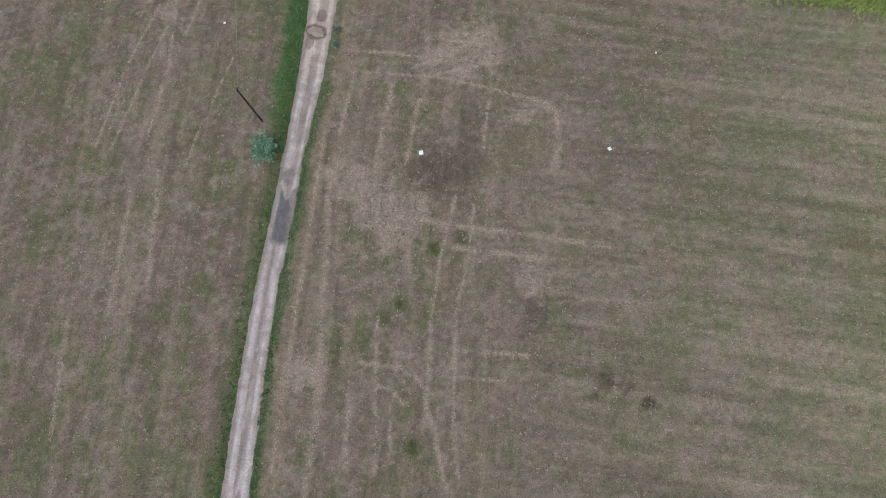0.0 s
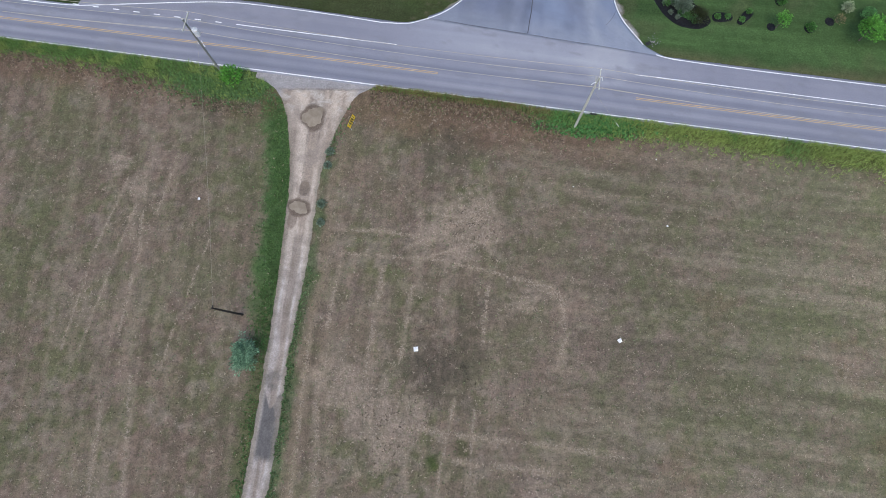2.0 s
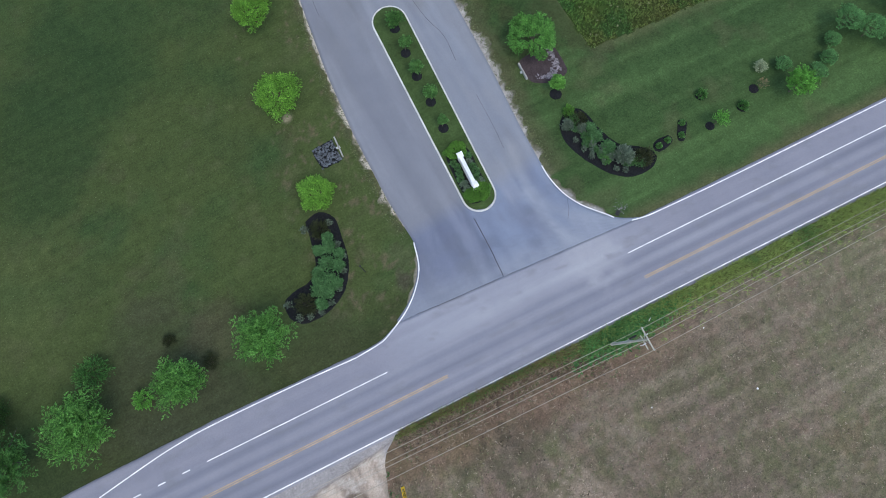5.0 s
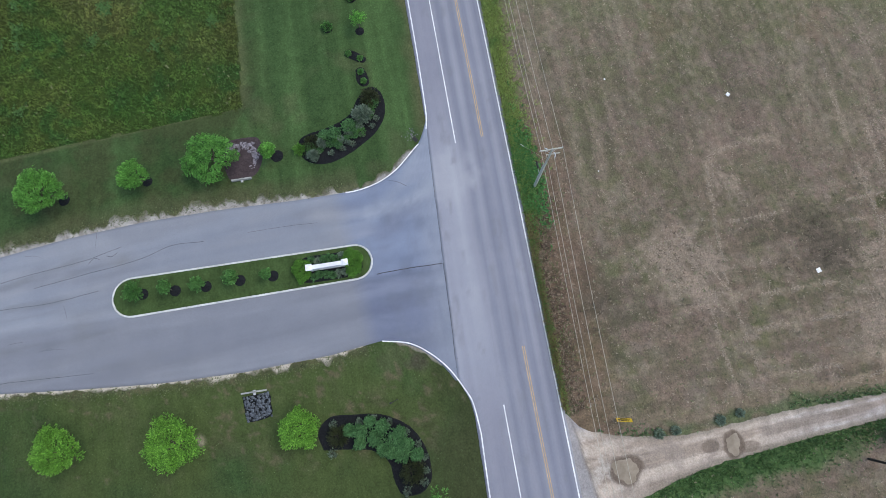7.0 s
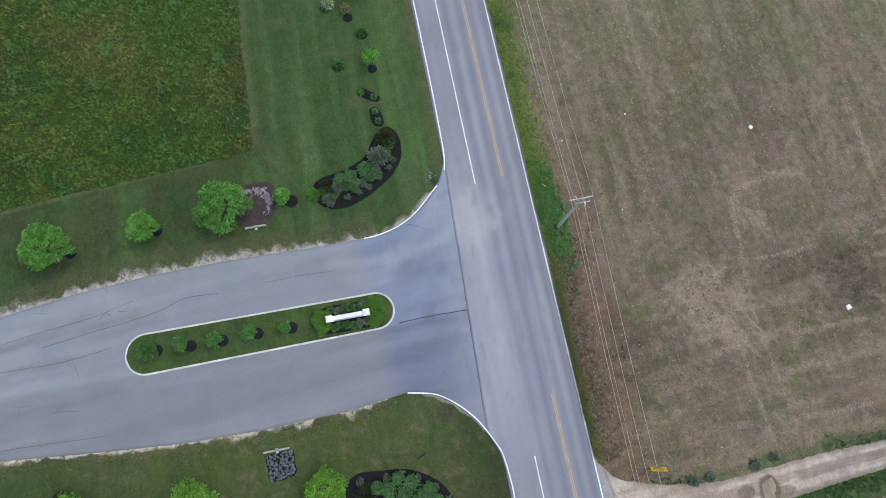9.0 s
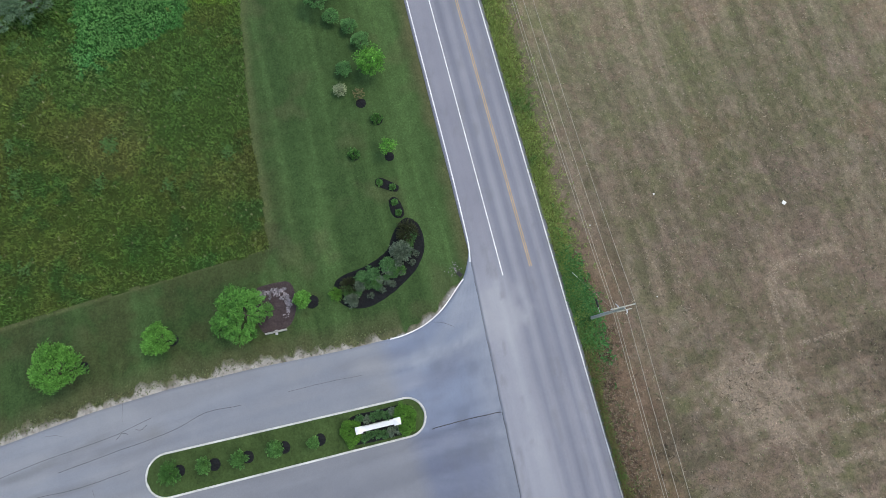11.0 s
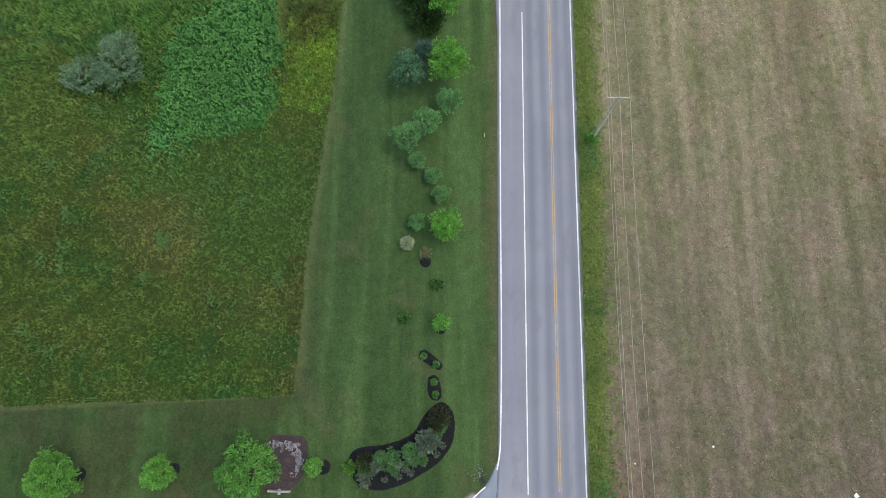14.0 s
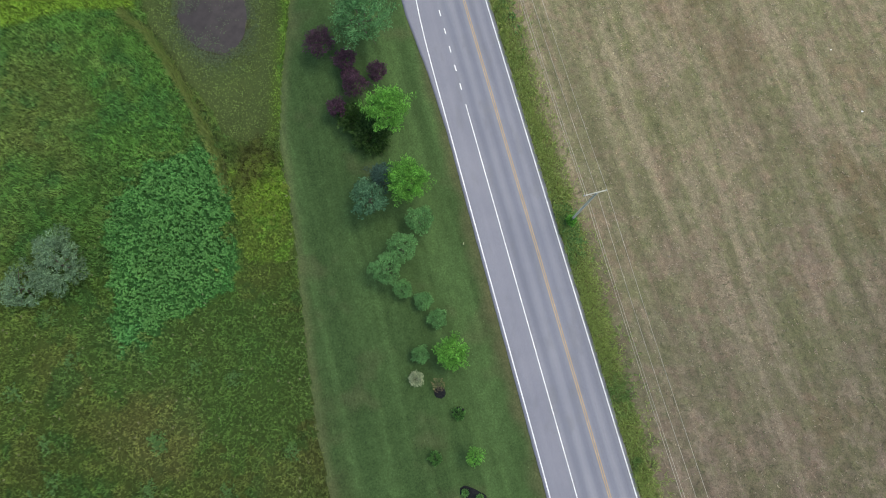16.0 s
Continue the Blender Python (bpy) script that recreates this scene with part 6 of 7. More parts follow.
def mulch(points, label="dark mulch planting bed cut into the lawn", mat=None, top=0.05):
    """A mounded bed with a soft ragged edge."""
    line = smooth_line(points + [points[0]], 5)[:-1]
    cx, cy = sum(p[0] for p in line) / len(line), sum(p[1] for p in line) / len(line)
    bm = bmesh.new()
    rng = random.Random(int(cx * 10))
    base = float(fall(cx, cy))
    out = [bm.verts.new((px - cx + rng.uniform(-.04, .04), py - cy + rng.uniform(-.04, .04), float(fall(px, py)) - base - 0.02)) for px, py in line]
    ins = []
    for i, (px, py) in enumerate(line):
        a, b = line[i - 1], line[(i + 1) % len(line)]
        d = Vector((b[0] - a[0], b[1] - a[1])).normalized()
        ins.append(bm.verts.new((px - cx - d.y * 0.18, py - cy + d.x * 0.18, float(fall(px, py)) - base + top)))
    for i in range(len(line)):
        j = (i + 1) % len(line)
        bm.faces.new((out[i], out[j], ins[j], ins[i]))
    f = bm.faces.new(ins)
    bmesh.ops.triangulate(bm, faces=[f])
    bmesh.ops.recalc_face_normals(bm, faces=bm.faces[:])
    ob = part("mulch_bed", bm, mat or MULCH)
    ob.location = (cx, cy, base)
    return tagged(ob, label, "mulch bed")


def ring(x, y, r, rx=None):
    k = 10
    return mulch([(x + (rx or r) * math.cos(2 * math.pi * i / k), y + r * math.sin(2 * math.pi * i / k)) for i in range(k)], "round dark mulch ring at the foot of a plant")


ROW = "trees along the road"
tree("maple_tree", -15.9, 76.3, 3.55, 6.6, MAPLE, "leafy green young maple tree on the lawn", 101, "round", 0.23, 520, 10, group=ROW, boughs=100, depth=0.75, broad=0.16, even=0.64, twigs=15, spreadw=0.13)
tree("maple_tree", -26.4, 76.6, 3.4, 5.4, MAPLE, "leafy mid-green maple tree with loose outline", 102, "round", 0.23, 480, 10, group=ROW, boughs=90, depth=0.75, broad=0.16, even=0.64, twigs=15, spreadw=0.13)
tree("maple_tree", -38.0, 77.8, 4.5, 5.6, MAPLE, "broad bright green maple tree by the road", 103, "round", 0.23, 720, 10, group=ROW, boughs=130, depth=0.75, broad=0.16, even=0.64, twigs=15, spreadw=0.13)
tree("maple_tree", -47.6, 78.2, 5.3, 6.6, DARK_MAPLE, "broad dark green tree at the end of the row", 104, "round", 0.23, 720, 10, group=ROW, boughs=150, depth=0.75, broad=0.16, even=0.68, twigs=15, spreadw=0.13)
tree("pear_tree", -51.0, 84.4, 3.0, 5.0, DARK_MAPLE, "dark green rounded tree behind the row", 105, "round", 0.22, 380, 7, group=ROW, boughs=80, twigs=11, depth=0.55, spreadw=0.2)
tree("maple_tree", -42.0, 114.0, 4.2, 7.0, PEAR, "large dark green tree deep in the lawn", 120, "round", 0.27, 720, 8, boughs=150, depth=0.7, broad=0.17, even=0.74, twigs=12, spreadw=0.15)
shrub("lilac_bush", -35.7, 83.2, 2.3, 2.4, DARK_MAPLE, "wide rough green lilac bush on the lawn", 106, leaf=0.2, sprays=260, ry=1.7)
shrub("forsythia_bush", -32.0, 77.4, 1.2, 1.6, BRIGHT, "small yellow-green bush beside a maple", 107, leaf=0.18, sprays=130)
shrub("barberry_bush", -26.8, 82.2, 0.8, 0.9, RUSSET, "small dark bronze bush on the lawn", 108, sprays=110)
shrub("barberry_bush", -23.4, 77.6, 1.1, 1.1, RUSSET, "dark bronze bush half under a maple", 109, sprays=120)
shrub("juniper_bush", -47.5, 84.4, 1.8, 1.6, DARKGREEN, "dark green spreading juniper bush", 110, "fan", 0.2, 220)
LIMES = "lime trees by the entrance"
tree("lime_tree", -3.2, 88.9, 2.3, 3.8, LIME_YELLOW, "bright lime-green round young tree", 111, "round", 0.19, 520, 8, group=LIMES, boughs=150, depth=0.42, broad=0.22, even=0.88, twigs=9, spreadw=0.24)
tree("lime_tree", -1.45, 102.75, 3.05, 4.4, LIME_YELLOW, "bright lime-green round young tree near the drain", 112, "round", 0.19, 680, 8, group=LIMES, boughs=210, depth=0.42, broad=0.22, even=0.88, twigs=9, spreadw=0.24)
tree("lime_tree", 0.8, 115.4, 2.65, 4.2, LIME_YELLOW, "bright lime-green tree on the verge lawn", 113, "round", 0.19, 600, 8, group=LIMES, boughs=180, depth=0.42, broad=0.22, even=0.88, twigs=9, spreadw=0.24)
shrub("barberry_bush", 3.3, 118.0, 0.8, 0.8, RUSSET, "small dark bush on the lawn", 114, sprays=90)
tree("willow_tree", 30.9, 94.0, 3.4, 4.9, WILLOW, "billowing soft green willow tree beside the rock bed", 115, "round", 0.2, 900, 11, low=0.05, ry=3.7, boughs=48, slack=0.35, depth=0.55, broad=0.2, even=0.74, twigs=30, spreadw=0.36)
tree("lime_tree", 30.6, 87.1, 0.95, 2.4, LIME, "small yellow-green sapling in a mulch ring", 116, "round", 0.19, 190, 8, group=LIMES, boughs=45, depth=0.42, broad=0.22, even=0.88, twigs=9, spreadw=0.24)
tree("lime_tree", 30.9, 103.6, 1.8, 3.8, LIME, "young bright green tree on the lawn", 117, "round", 0.19, 360, 8, group=LIMES, boughs=105, depth=0.42, broad=0.22, even=0.88, twigs=9, spreadw=0.24)
tree("lime_tree", 31.2, 114.4, 2.8, 5.2, LIME, "round bright green tree on the lawn", 118, "round", 0.19, 680, 8, group=LIMES, boughs=190, depth=0.42, broad=0.22, even=0.88, twigs=9, spreadw=0.24)
for cx, cy, r in ((30.2, 86.4, 0.85), (30.8, 103.1, 0.7), (30.8, 113.7, 0.75)):
    ring(cx, cy, r)
EAST = "planting row by the road"
ring(44.7, 72.5, 0.65)
tree("ash_sapling", 45.3, 72.4, 1.15, 2.8, BRIGHT, "thin airy green sapling in a mulch ring", 121, "fan", 0.2, 90, 7, group=EAST, boughs=26, twigs=6, broad=0.16, depth=0.7, even=0.6)
tree("honey_locust", 56.4, 71.3, 2.15, 3.8, BRIGHT, "bright green feathery tree with spiky outline", 122, "fan", 0.22, 430, 7, group=EAST, boughs=62, broad=0.16, depth=0.6, even=0.62, twigs=12, spreadw=0.16)
tree("honey_locust", 76.6, 69.9, 2.9, 5.4, BRIGHT, "bright green rounded tree beside a dark spruce", 123, "round", 0.2, 520, 9, group=EAST, boughs=120, depth=0.65, broad=0.17, twigs=12, spreadw=0.15, even=0.72)
tree("honey_locust", 85.4, 69.7, 3.2, 6.6, BRIGHT, "bright green rounded tree above dark yews", 124, "round", 0.2, 560, 9, group=EAST, boughs=130, depth=0.65, broad=0.17, twigs=12, spreadw=0.15, even=0.72)
tree("maple_tree", 97.8, 69.0, 4.2, 7.0, ASPEN, "tall pale green maple beside purple shrubs", 125, "upright", 0.24, 560, 8, group=EAST, boughs=110, depth=0.55, twigs=11, spreadw=0.2, even=0.75)
tree("serviceberry_tree", 76.3, 74.8, 2.2, 4.4, DUSK, "dense dark green rounded tree beside a blue spruce", 126, "needle", 0.22, 420, 7, group=EAST, boughs=80, depth=0.45, broad=0.2, twigs=9, spreadw=0.24, even=0.9)
tree("blue_spruce", 78.3, 72.6, 1.9, 4.4, BLUE, "dark blue-green spruce against a rounded tree", 127, "round", 0.26, 330, 7, group=EAST, boughs=60, cone=0.7, depth=0.75, broad=0.13, even=0.75, twigs=12, spreadw=0.14)
tree("viburnum_tree", 72.1, 70.0, 1.65, 3.2, VIBURNUM, "dark green round viburnum", 128, "round", 0.16, 520, 7, group=EAST, boughs=90, depth=0.35, broad=0.25, even=0.92, twigs=8, spreadw=0.26)
tree("viburnum_tree", 69.6, 72.9, 1.75, 3.2, VIBURNUM, "dark green viburnum grown into its neighbour", 129, "round", 0.16, 560, 7, group=EAST, boughs=90, depth=0.35, broad=0.25, even=0.92, twigs=8, spreadw=0.26)
tree("viburnum_tree", 67.8, 75.4, 1.9, 3.2, VIBURNUM, "wide dark green viburnum", 130, "round", 0.16, 620, 7, group=EAST, boughs=90, depth=0.35, broad=0.25, even=0.92, twigs=8, spreadw=0.26)
for i, (cx, cy, r) in enumerate(((65.1, 74.3, 1.05), (63.1, 72.5, 1.0), (60.7, 71.6, 1.1), (57.4, 74.7, 0.95))):
    shrub("round_shrub", cx, cy, r, 1.6, VIBURNUM, "round green flowering shrub", 131 + i, leaf=0.13, boughs=80, depth=0.4, even=0.92, group=EAST)
shrub("flowering_shrub", 55.0, 76.0, 0.82, 1.2, BLOOM, "shrub covered in cream-white flowers", 136, leaf=0.16, sprays=130)
ring(52.7, 73.9, 0.7)
shrub("dry_shrub", 53.6, 73.9, 1.0, 1.3, DRY, "thin half-bare brown shrub in mulch", 137, "upright", 0.13, 60, 6)
for i, (cx, cy) in enumerate(((49.9, 72.6), (46.2, 76.6))):
    ring(cx, cy, 0.75)
    shrub("barberry_bush", cx, cy, 0.72, 0.7, DARK_MAPLE, "small dark round bush in a mulch ring", 138 + i, sprays=100)
PURP = "purple shrubs"
for i, (cx, cy, r, h) in enumerate(((97.9, 74.9, 2.2, 3.2), (94.6, 72.5, 1.6, 2.6), (92.6, 72.6, 1.1, 2.2), (91.0, 72.3, 1.7, 2.8), (91.9, 69.2, 1.4, 2.4), (89.0, 75.3, 1.3, 2.4))):
    tree("purple_plum", cx, cy, r, h, PURPLE, "dark purple-leaved plum shrub", 141 + i, "round", 0.17, int(130 * r + 60), 7, category="shrub", group=PURP, boughs=int(34 * r), depth=0.55, broad=0.24, even=0.75, twigs=9, spreadw=0.22)
shrub("spreading_yew", 84.6, 72.4, 2.6, 1.3, DARKGREEN, "low spreading dark green yew", 148, "fan", 0.34, 300, 11, ry=1.9)
shrub("spreading_yew", 87.4, 73.8, 2.0, 1.2, DARKGREEN, "low spreading dark green yew beside purple shrubs", 149, "fan", 0.34, 240, 11, ry=1.6)
tree("silver_willow", 80.9, 112.2, 4.6, 4.0, SILVER, "wide silver-grey willow tree in the meadow", 151, "upright", 0.24, 760, 7, low=0.1, ry=3.6, boughs=60, depth=0.55, broad=0.18, even=0.72, twigs=28, spreadw=0.28)
tree("silver_willow", 79.6, 117.4, 3.0, 2.8, SILVER, "smaller silver-grey willow thicket in the meadow", 152, "upright", 0.24, 330, 7, low=0.1, boughs=45, depth=0.5, broad=0.2, even=0.66, twigs=12, spreadw=0.22)
tree("young_spruce", -19.6, 23.2, 1.75, 3.6, SPRUCE, "blue-green young conifer beside the drive", 153, "needle", 0.26, 330, 7, ry=2.3, low=0.05, boughs=80, cone=0.5, depth=0.7, broad=0.13, even=0.7, twigs=12, spreadw=0.14)
shrub("pole_creeper", -27.6, 59.3, 1.5, 2.2, BRIGHT, "bright green creeper bush round a pole", 154, leaf=0.22, sprays=170)
shrub("pole_creeper", 66.7, 52.9, 0.6, 1.8, BRIGHT, "green creeper climbing a pole", 155, leaf=0.2, sprays=120)

for i, (cx, cy, r) in enumerate(((-13.3, 49.8, 0.6), (-13.4, 47.9, 0.55), (-13.5, 42.6, 0.6), (-13.3, 40.2, 0.5))):
    shrub("weed_clump", cx, cy, r, 0.4, SAGE, "low grey-green weed clump at the drive edge", 160 + i, leaf=0.13, sprays=110, category="weeds")


# ---- planting beds beside the entrance ----
mulch([(-6.3, 87.3), (-6.9, 84.2), (-7.7, 81.6), (-9.3, 80.3), (-11.1, 80.2), (-12.9, 79.6), (-13.3, 77.6), (-12.0, 76.0), (-9.06, 75.8), (-6.0, 77.1), (-4.0, 79.7), (-3.2, 82.8), (-2.8, 85.9), (-4.2, 87.6)], "crescent of black mulch planted with laurels by the entrance")
mulch([(30.4, 83.9), (28.4, 82.7), (27.5, 80.5), (28.0, 77.5), (30.0, 73.6), (32.4, 71.7), (35.4, 71.6), (36.6, 73.0), (35.2, 74.9), (33.4, 76.2), (32.4, 79.0), (32.0, 82.6)], "crescent of black mulch with mixed shrubs by the entrance")
BEDW, BEDE = "shrubs in the west bed", "shrubs in the east bed"
for i, (cx, cy, r) in enumerate(((-5.1, 85.3, 1.35), (-10.8, 77.9, 1.5))):
    shrub("barberry_bush", cx, cy, r, 1.1, RUSSET, "dark bronze round barberry in the mulch bed", 201 + i, leaf=0.15, sprays=260, group=BEDW)
for i, (cx, cy, r) in enumerate(((-5.2, 82.7, 1.1), (-6.3, 81.2, 1.05), (-5.2, 80.2, 1.0), (-6.9, 79.2, 1.2), (-7.6, 77.9, 1.0), (-8.6, 78.6, 1.05), (-9.0, 77.0, 0.9), (-4.7, 83.9, 0.8), (-6.4, 83.0, 0.75), (-7.6, 80.6, 0.8), (-4.3, 81.4, 0.7), (-6.2, 78.3, 0.7), (-8.2, 79.9, 0.6))):
    shrub("laurel_bush", cx, cy, 0.9 * r, 1.2, LAUREL, "glossy green laurel bush in the mulch bed", 205 + i, leaf=0.15, boughs=42, depth=0.6, even=0.75, group=BEDW)
for i, (cx, cy, r) in enumerate(((-12.1, 76.9, 0.5), (-10.9, 76.4, 0.45), (-9.5, 76.2, 0.45), (-8.0, 76.6, 0.45), (-6.4, 77.7, 0.45), (-4.9, 79.3, 0.45), (-4.1, 81.0, 0.45), (-4.0, 82.6, 0.45), (-6.8, 86.3, 0.6), (-12.6, 78.9, 0.6), (-3.7, 85.6, 0.5))):
    shrub("sage_plant", cx, cy, r, 0.5, SAGE, "small grey-green perennial at the bed edge", 215 + i, "upright", 0.15, 60, 6, group=BEDW)
shrub("barberry_bush", 34.7, 73.1, 1.45, 1.2, RUSSET, "large bronze barberry in the mulch bed", 231, leaf=0.16, sprays=280, group=BEDE)
shrub("barberry_bush", 30.7, 81.6, 1.1, 1.0, RUSSET, "round bronze barberry in the mulch bed", 232, leaf=0.15, sprays=190, group=BEDE)
shrub("ornamental_grass", 32.5, 74.6, 1.25, 1.3, SAGE, "feathery grey-green ornamental grass clump", 233, "upright", 0.34, 170, 9, group=BEDE)
shrub("ornamental_grass", 28.8, 81.6, 0.75, 0.9, SAGE, "feathery pale grey-green grass clump", 234, "upright", 0.28, 90, 8, group=BEDE)
shrub("ornamental_grass", 30.2, 80.4, 0.6, 0.8, SAGE, "small feathery pale grass clump", 235, "upright", 0.26, 70, 8, group=BEDE)
shrub("boxwood_bush", 30.1, 83.3, 0.85, 0.9, BOX, "bright green boxwood at the bed end", 236, leaf=0.14, sprays=150, group=BEDE)
for i, (cx, cy, r) in enumerate(((31.6, 76.7, 0.95), (31.0, 78.6, 0.9), (31.1, 79.9, 0.65))):
    shrub("laurel_bush", cx, cy, r, 1.1, LAUREL, "green laurel bush in the mulch bed", 237 + i, leaf=0.15, boughs=38, depth=0.6, even=0.75, group=BEDE)
for i, (cx, cy) in enumerate(((28.7, 79.5), (28.9, 78.0), (29.3, 76.6), (30.2, 75.2), (31.0, 73.7), (31.9, 73.0), (29.6, 77.3))):
    shrub("sage_plant", cx, cy, 0.42, 0.45, SAGE, "small grey-green perennial at the bed edge", 241 + i, "upright", 0.14, 50, 6, group=BEDE)
rng = random.Random(77)
for i in range(44):
    f = rng.uniform(0, 1)
    cx = np.interp(f, [0, 0.3, 0.6, 1], [29.4, 29.2, 31.0, 34.2]) + rng.uniform(-0.5, 0.9)
    cy = np.interp(f, [0, 0.3, 0.6, 1], [82.6, 79.6, 75.2, 72.6]) + rng.uniform(-0.4, 0.5)
    shrub("bed_perennial", cx, cy, rng.uniform(0.3, 0.6), rng.uniform(0.4, 0.8), rng.choice((SAGE, LAUREL, LAUREL, LAUREL, PEAR)), "low leafy perennial in the mulch bed", 300 + i, leaf=0.15, sprays=70, leaves=7, group=BEDE)
mulch([(42.4, 75.0), (41.7, 75.2), (41.0, 74.5), (40.2, 73.4), (40.1, 72.8), (40.7, 72.5), (41.6, 73.3), (42.4, 74.3)], "small oval dark mulch bed in the lawn")
mulch([(39.4, 74.2), (38.1, 74.4), (37.0, 74.1), (36.7, 73.4), (37.1, 72.8), (38.3, 72.8), (39.3, 73.1), (39.6, 73.6)], "small oval dark mulch bed in the lawn")
for i, (cx, cy) in enumerate(((41.75, 74.6), (40.7, 73.3), (38.8, 73.6), (37.4, 73.5))):
    shrub("sage_plant", cx, cy, 0.4, 0.45, PEAR, "low green perennial in a small mulch bed", 251 + i, leaf=0.13, sprays=80)

# ---- the island: sign wall, hedges, saplings ----


def sign_wall():
    t = thing("entrance_sign", (14.43, 82.6, 0.16), "white painted entrance sign wall with end piers", "sign", turn=-4.7)
    part("plinth", box(bmesh.new(), (0.55, 4.3, 0.22), (0, 0, 0.11), bevel=0.015), CONCRETE, t, "pale concrete plinth")
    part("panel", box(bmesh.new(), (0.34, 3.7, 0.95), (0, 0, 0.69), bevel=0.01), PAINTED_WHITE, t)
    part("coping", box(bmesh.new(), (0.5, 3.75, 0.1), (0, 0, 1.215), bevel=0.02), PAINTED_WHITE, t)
    for y in (-2.15, 2.15):
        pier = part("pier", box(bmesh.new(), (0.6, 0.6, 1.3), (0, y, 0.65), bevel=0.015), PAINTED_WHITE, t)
        bm = box(bmesh.new(), (0.78, 0.78, 0.1), (0, y, 1.352), bevel=0.02)
        bmesh.ops.create_cone(bm, cap_ends=True, segments=4, radius1=0.46, radius2=0.08, depth=0.1, matrix=pose(0, y, 1.45, 0, 0, 45))
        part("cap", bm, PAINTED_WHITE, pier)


sign_wall()
mulch([(12.9, 85.4), (12.6, 82.3), (12.55, 79.4), (13.3, 78.5), (14.9, 78.4), (15.85, 79.2), (16.1, 82.0), (16.35, 85.2), (15.4, 86.6), (13.6, 86.6)], "dark mulch bed round the entrance sign", None, 0.225)
for i, (cx, cy, rx_, ry_) in enumerate(((14.6, 85.75, 1.45, 1.1), (14.2, 79.6, 1.75, 1.15))):
    shrub("boxwood_hedge", cx, cy, rx_, 1.25, BOX, "clipped bright green boxwood at the end of the sign", 261 + i, leaf=0.10, ry=ry_, category="hedge", boughs=260, depth=0.3, even=0.93)
rng = random.Random(5)
for i in range(6):
    for sx in (-1, 1):
        cy = 80.8 + 0.75 * i
        cx = 14.43 + 0.08 * (cy - 82.6) + sx * rng.uniform(0.75, 1.15)
        shrub("low_shrub", cx, cy, 0.5, 0.6, LAUREL if rng.random() < 0.7 else SAGE, "low grey-green shrub beside the entrance sign", 270 + 2 * i + (sx > 0), leaf=0.14, sprays=80, group="shrubs beside the sign")
SAP = "saplings on the island"
for i, (mx, my, cx, cy, r) in enumerate(((16.4, 105.1, 16.75, 105.4, 1.45), (15.9, 101.2, 16.3, 101.7, 1.05), (15.55, 97.5, 15.9, 97.9, 1.15), (15.3, 93.4, 15.7, 93.9, 1.2), (14.9, 89.4, 15.15, 89.8, 0.85))):
    m = ring(mx, my, 0.78)
    m.location.z = 0.17
    s = tree("island_sapling", cx - 0.2, cy - 0.1, 0.86 * r, 2.6, DARK_MAPLE if i == 0 else PEAR, "thin young green sapling in a mulch ring", 290 + i, leaf=0.19, leaves=8, group=SAP, trunk=0.09, boughs=int(26 * r), depth=0.72, broad=0.15, even=0.62, twigs=11, spreadw=0.15)
    s.location.z = 0.17

# ---- drains, stones, headwalls ----


def rock_mesh(seed, size):
    bm = bmesh.new()
    bmesh.ops.create_icosphere(bm, subdivisions=1, radius=size)
    rng = random.Random(seed)
    k = (rng.uniform(0.8, 1.3), rng.uniform(0.7, 1.1), rng.uniform(0.5, 0.75))
    for v in bm.verts:
        f = rng.uniform(0.8, 1.15)
        v.co = Vector((v.co.x * k[0] * f, v.co.y * k[1] * f, v.co.z * k[2] * f))
    return mesh_of(bm, "stone")


def stones(parent, meshes, mat, places, seed):
    rng = random.Random(seed)
    for me in meshes:
        if not me.materials:
            me.materials.append(mat)
    for x_, y_, z_ in places:
        ob = new("stone", rng.choice(meshes))
        ob.matrix_world = pose(x_, y_, z_, rng.uniform(-20, 20), rng.uniform(-20, 20), rng.uniform(0, 360)) @ Matrix.Scale(rng.uniform(0.6, 1.25), 4)
        ob.parent = parent


RIVER = [rock_mesh(i, 0.14) for i in range(4)]
BLUE_ROCK = [rock_mesh(10 + i, 0.15) for i in range(4)]
rng = random.Random(8)
bed = mulch([(33.7, 92.2), (33.6, 90.1), (33.1, 88.5), (30.9, 88.35), (29.2, 89.0), (28.3, 90.0), (28.2, 92.2), (29.5, 92.9), (31.5, 93.0)], "reddish mulch bed ringed with river stones", RED_MULCH)
rim = spaced([(33.2, 92.2), (33.2, 90.3), (32.7, 89.0), (30.9, 88.85), (29.4, 89.5), (28.75, 90.4)], 260)
spots = []
for px, py in rim:
    wide = 0.42 if px > 31.8 else 0.24
    spots.append((px - abs(rng.gauss(0, wide)) * (px > 31.8) + rng.gauss(0, 0.14) - bed.location.x, py + abs(rng.gauss(0, wide)) + rng.gauss(0, 0.1) - bed.location.y, 0.07))
stones(bed, RIVER, STONE, spots, 1)
wbed = mulch([(1.75, 95.4), (0.3, 95.4), (-1.2, 95.1), (-1.1, 92.5), (0.3, 92.2), (1.55, 92.4)], "square bed of blue-grey drainage stone")
stones(wbed, BLUE_ROCK, SLATE, [(rng.uniform(-1.4, 1.4), rng.uniform(-1.45, 1.45), 0.06) for _ in range(260)], 2)


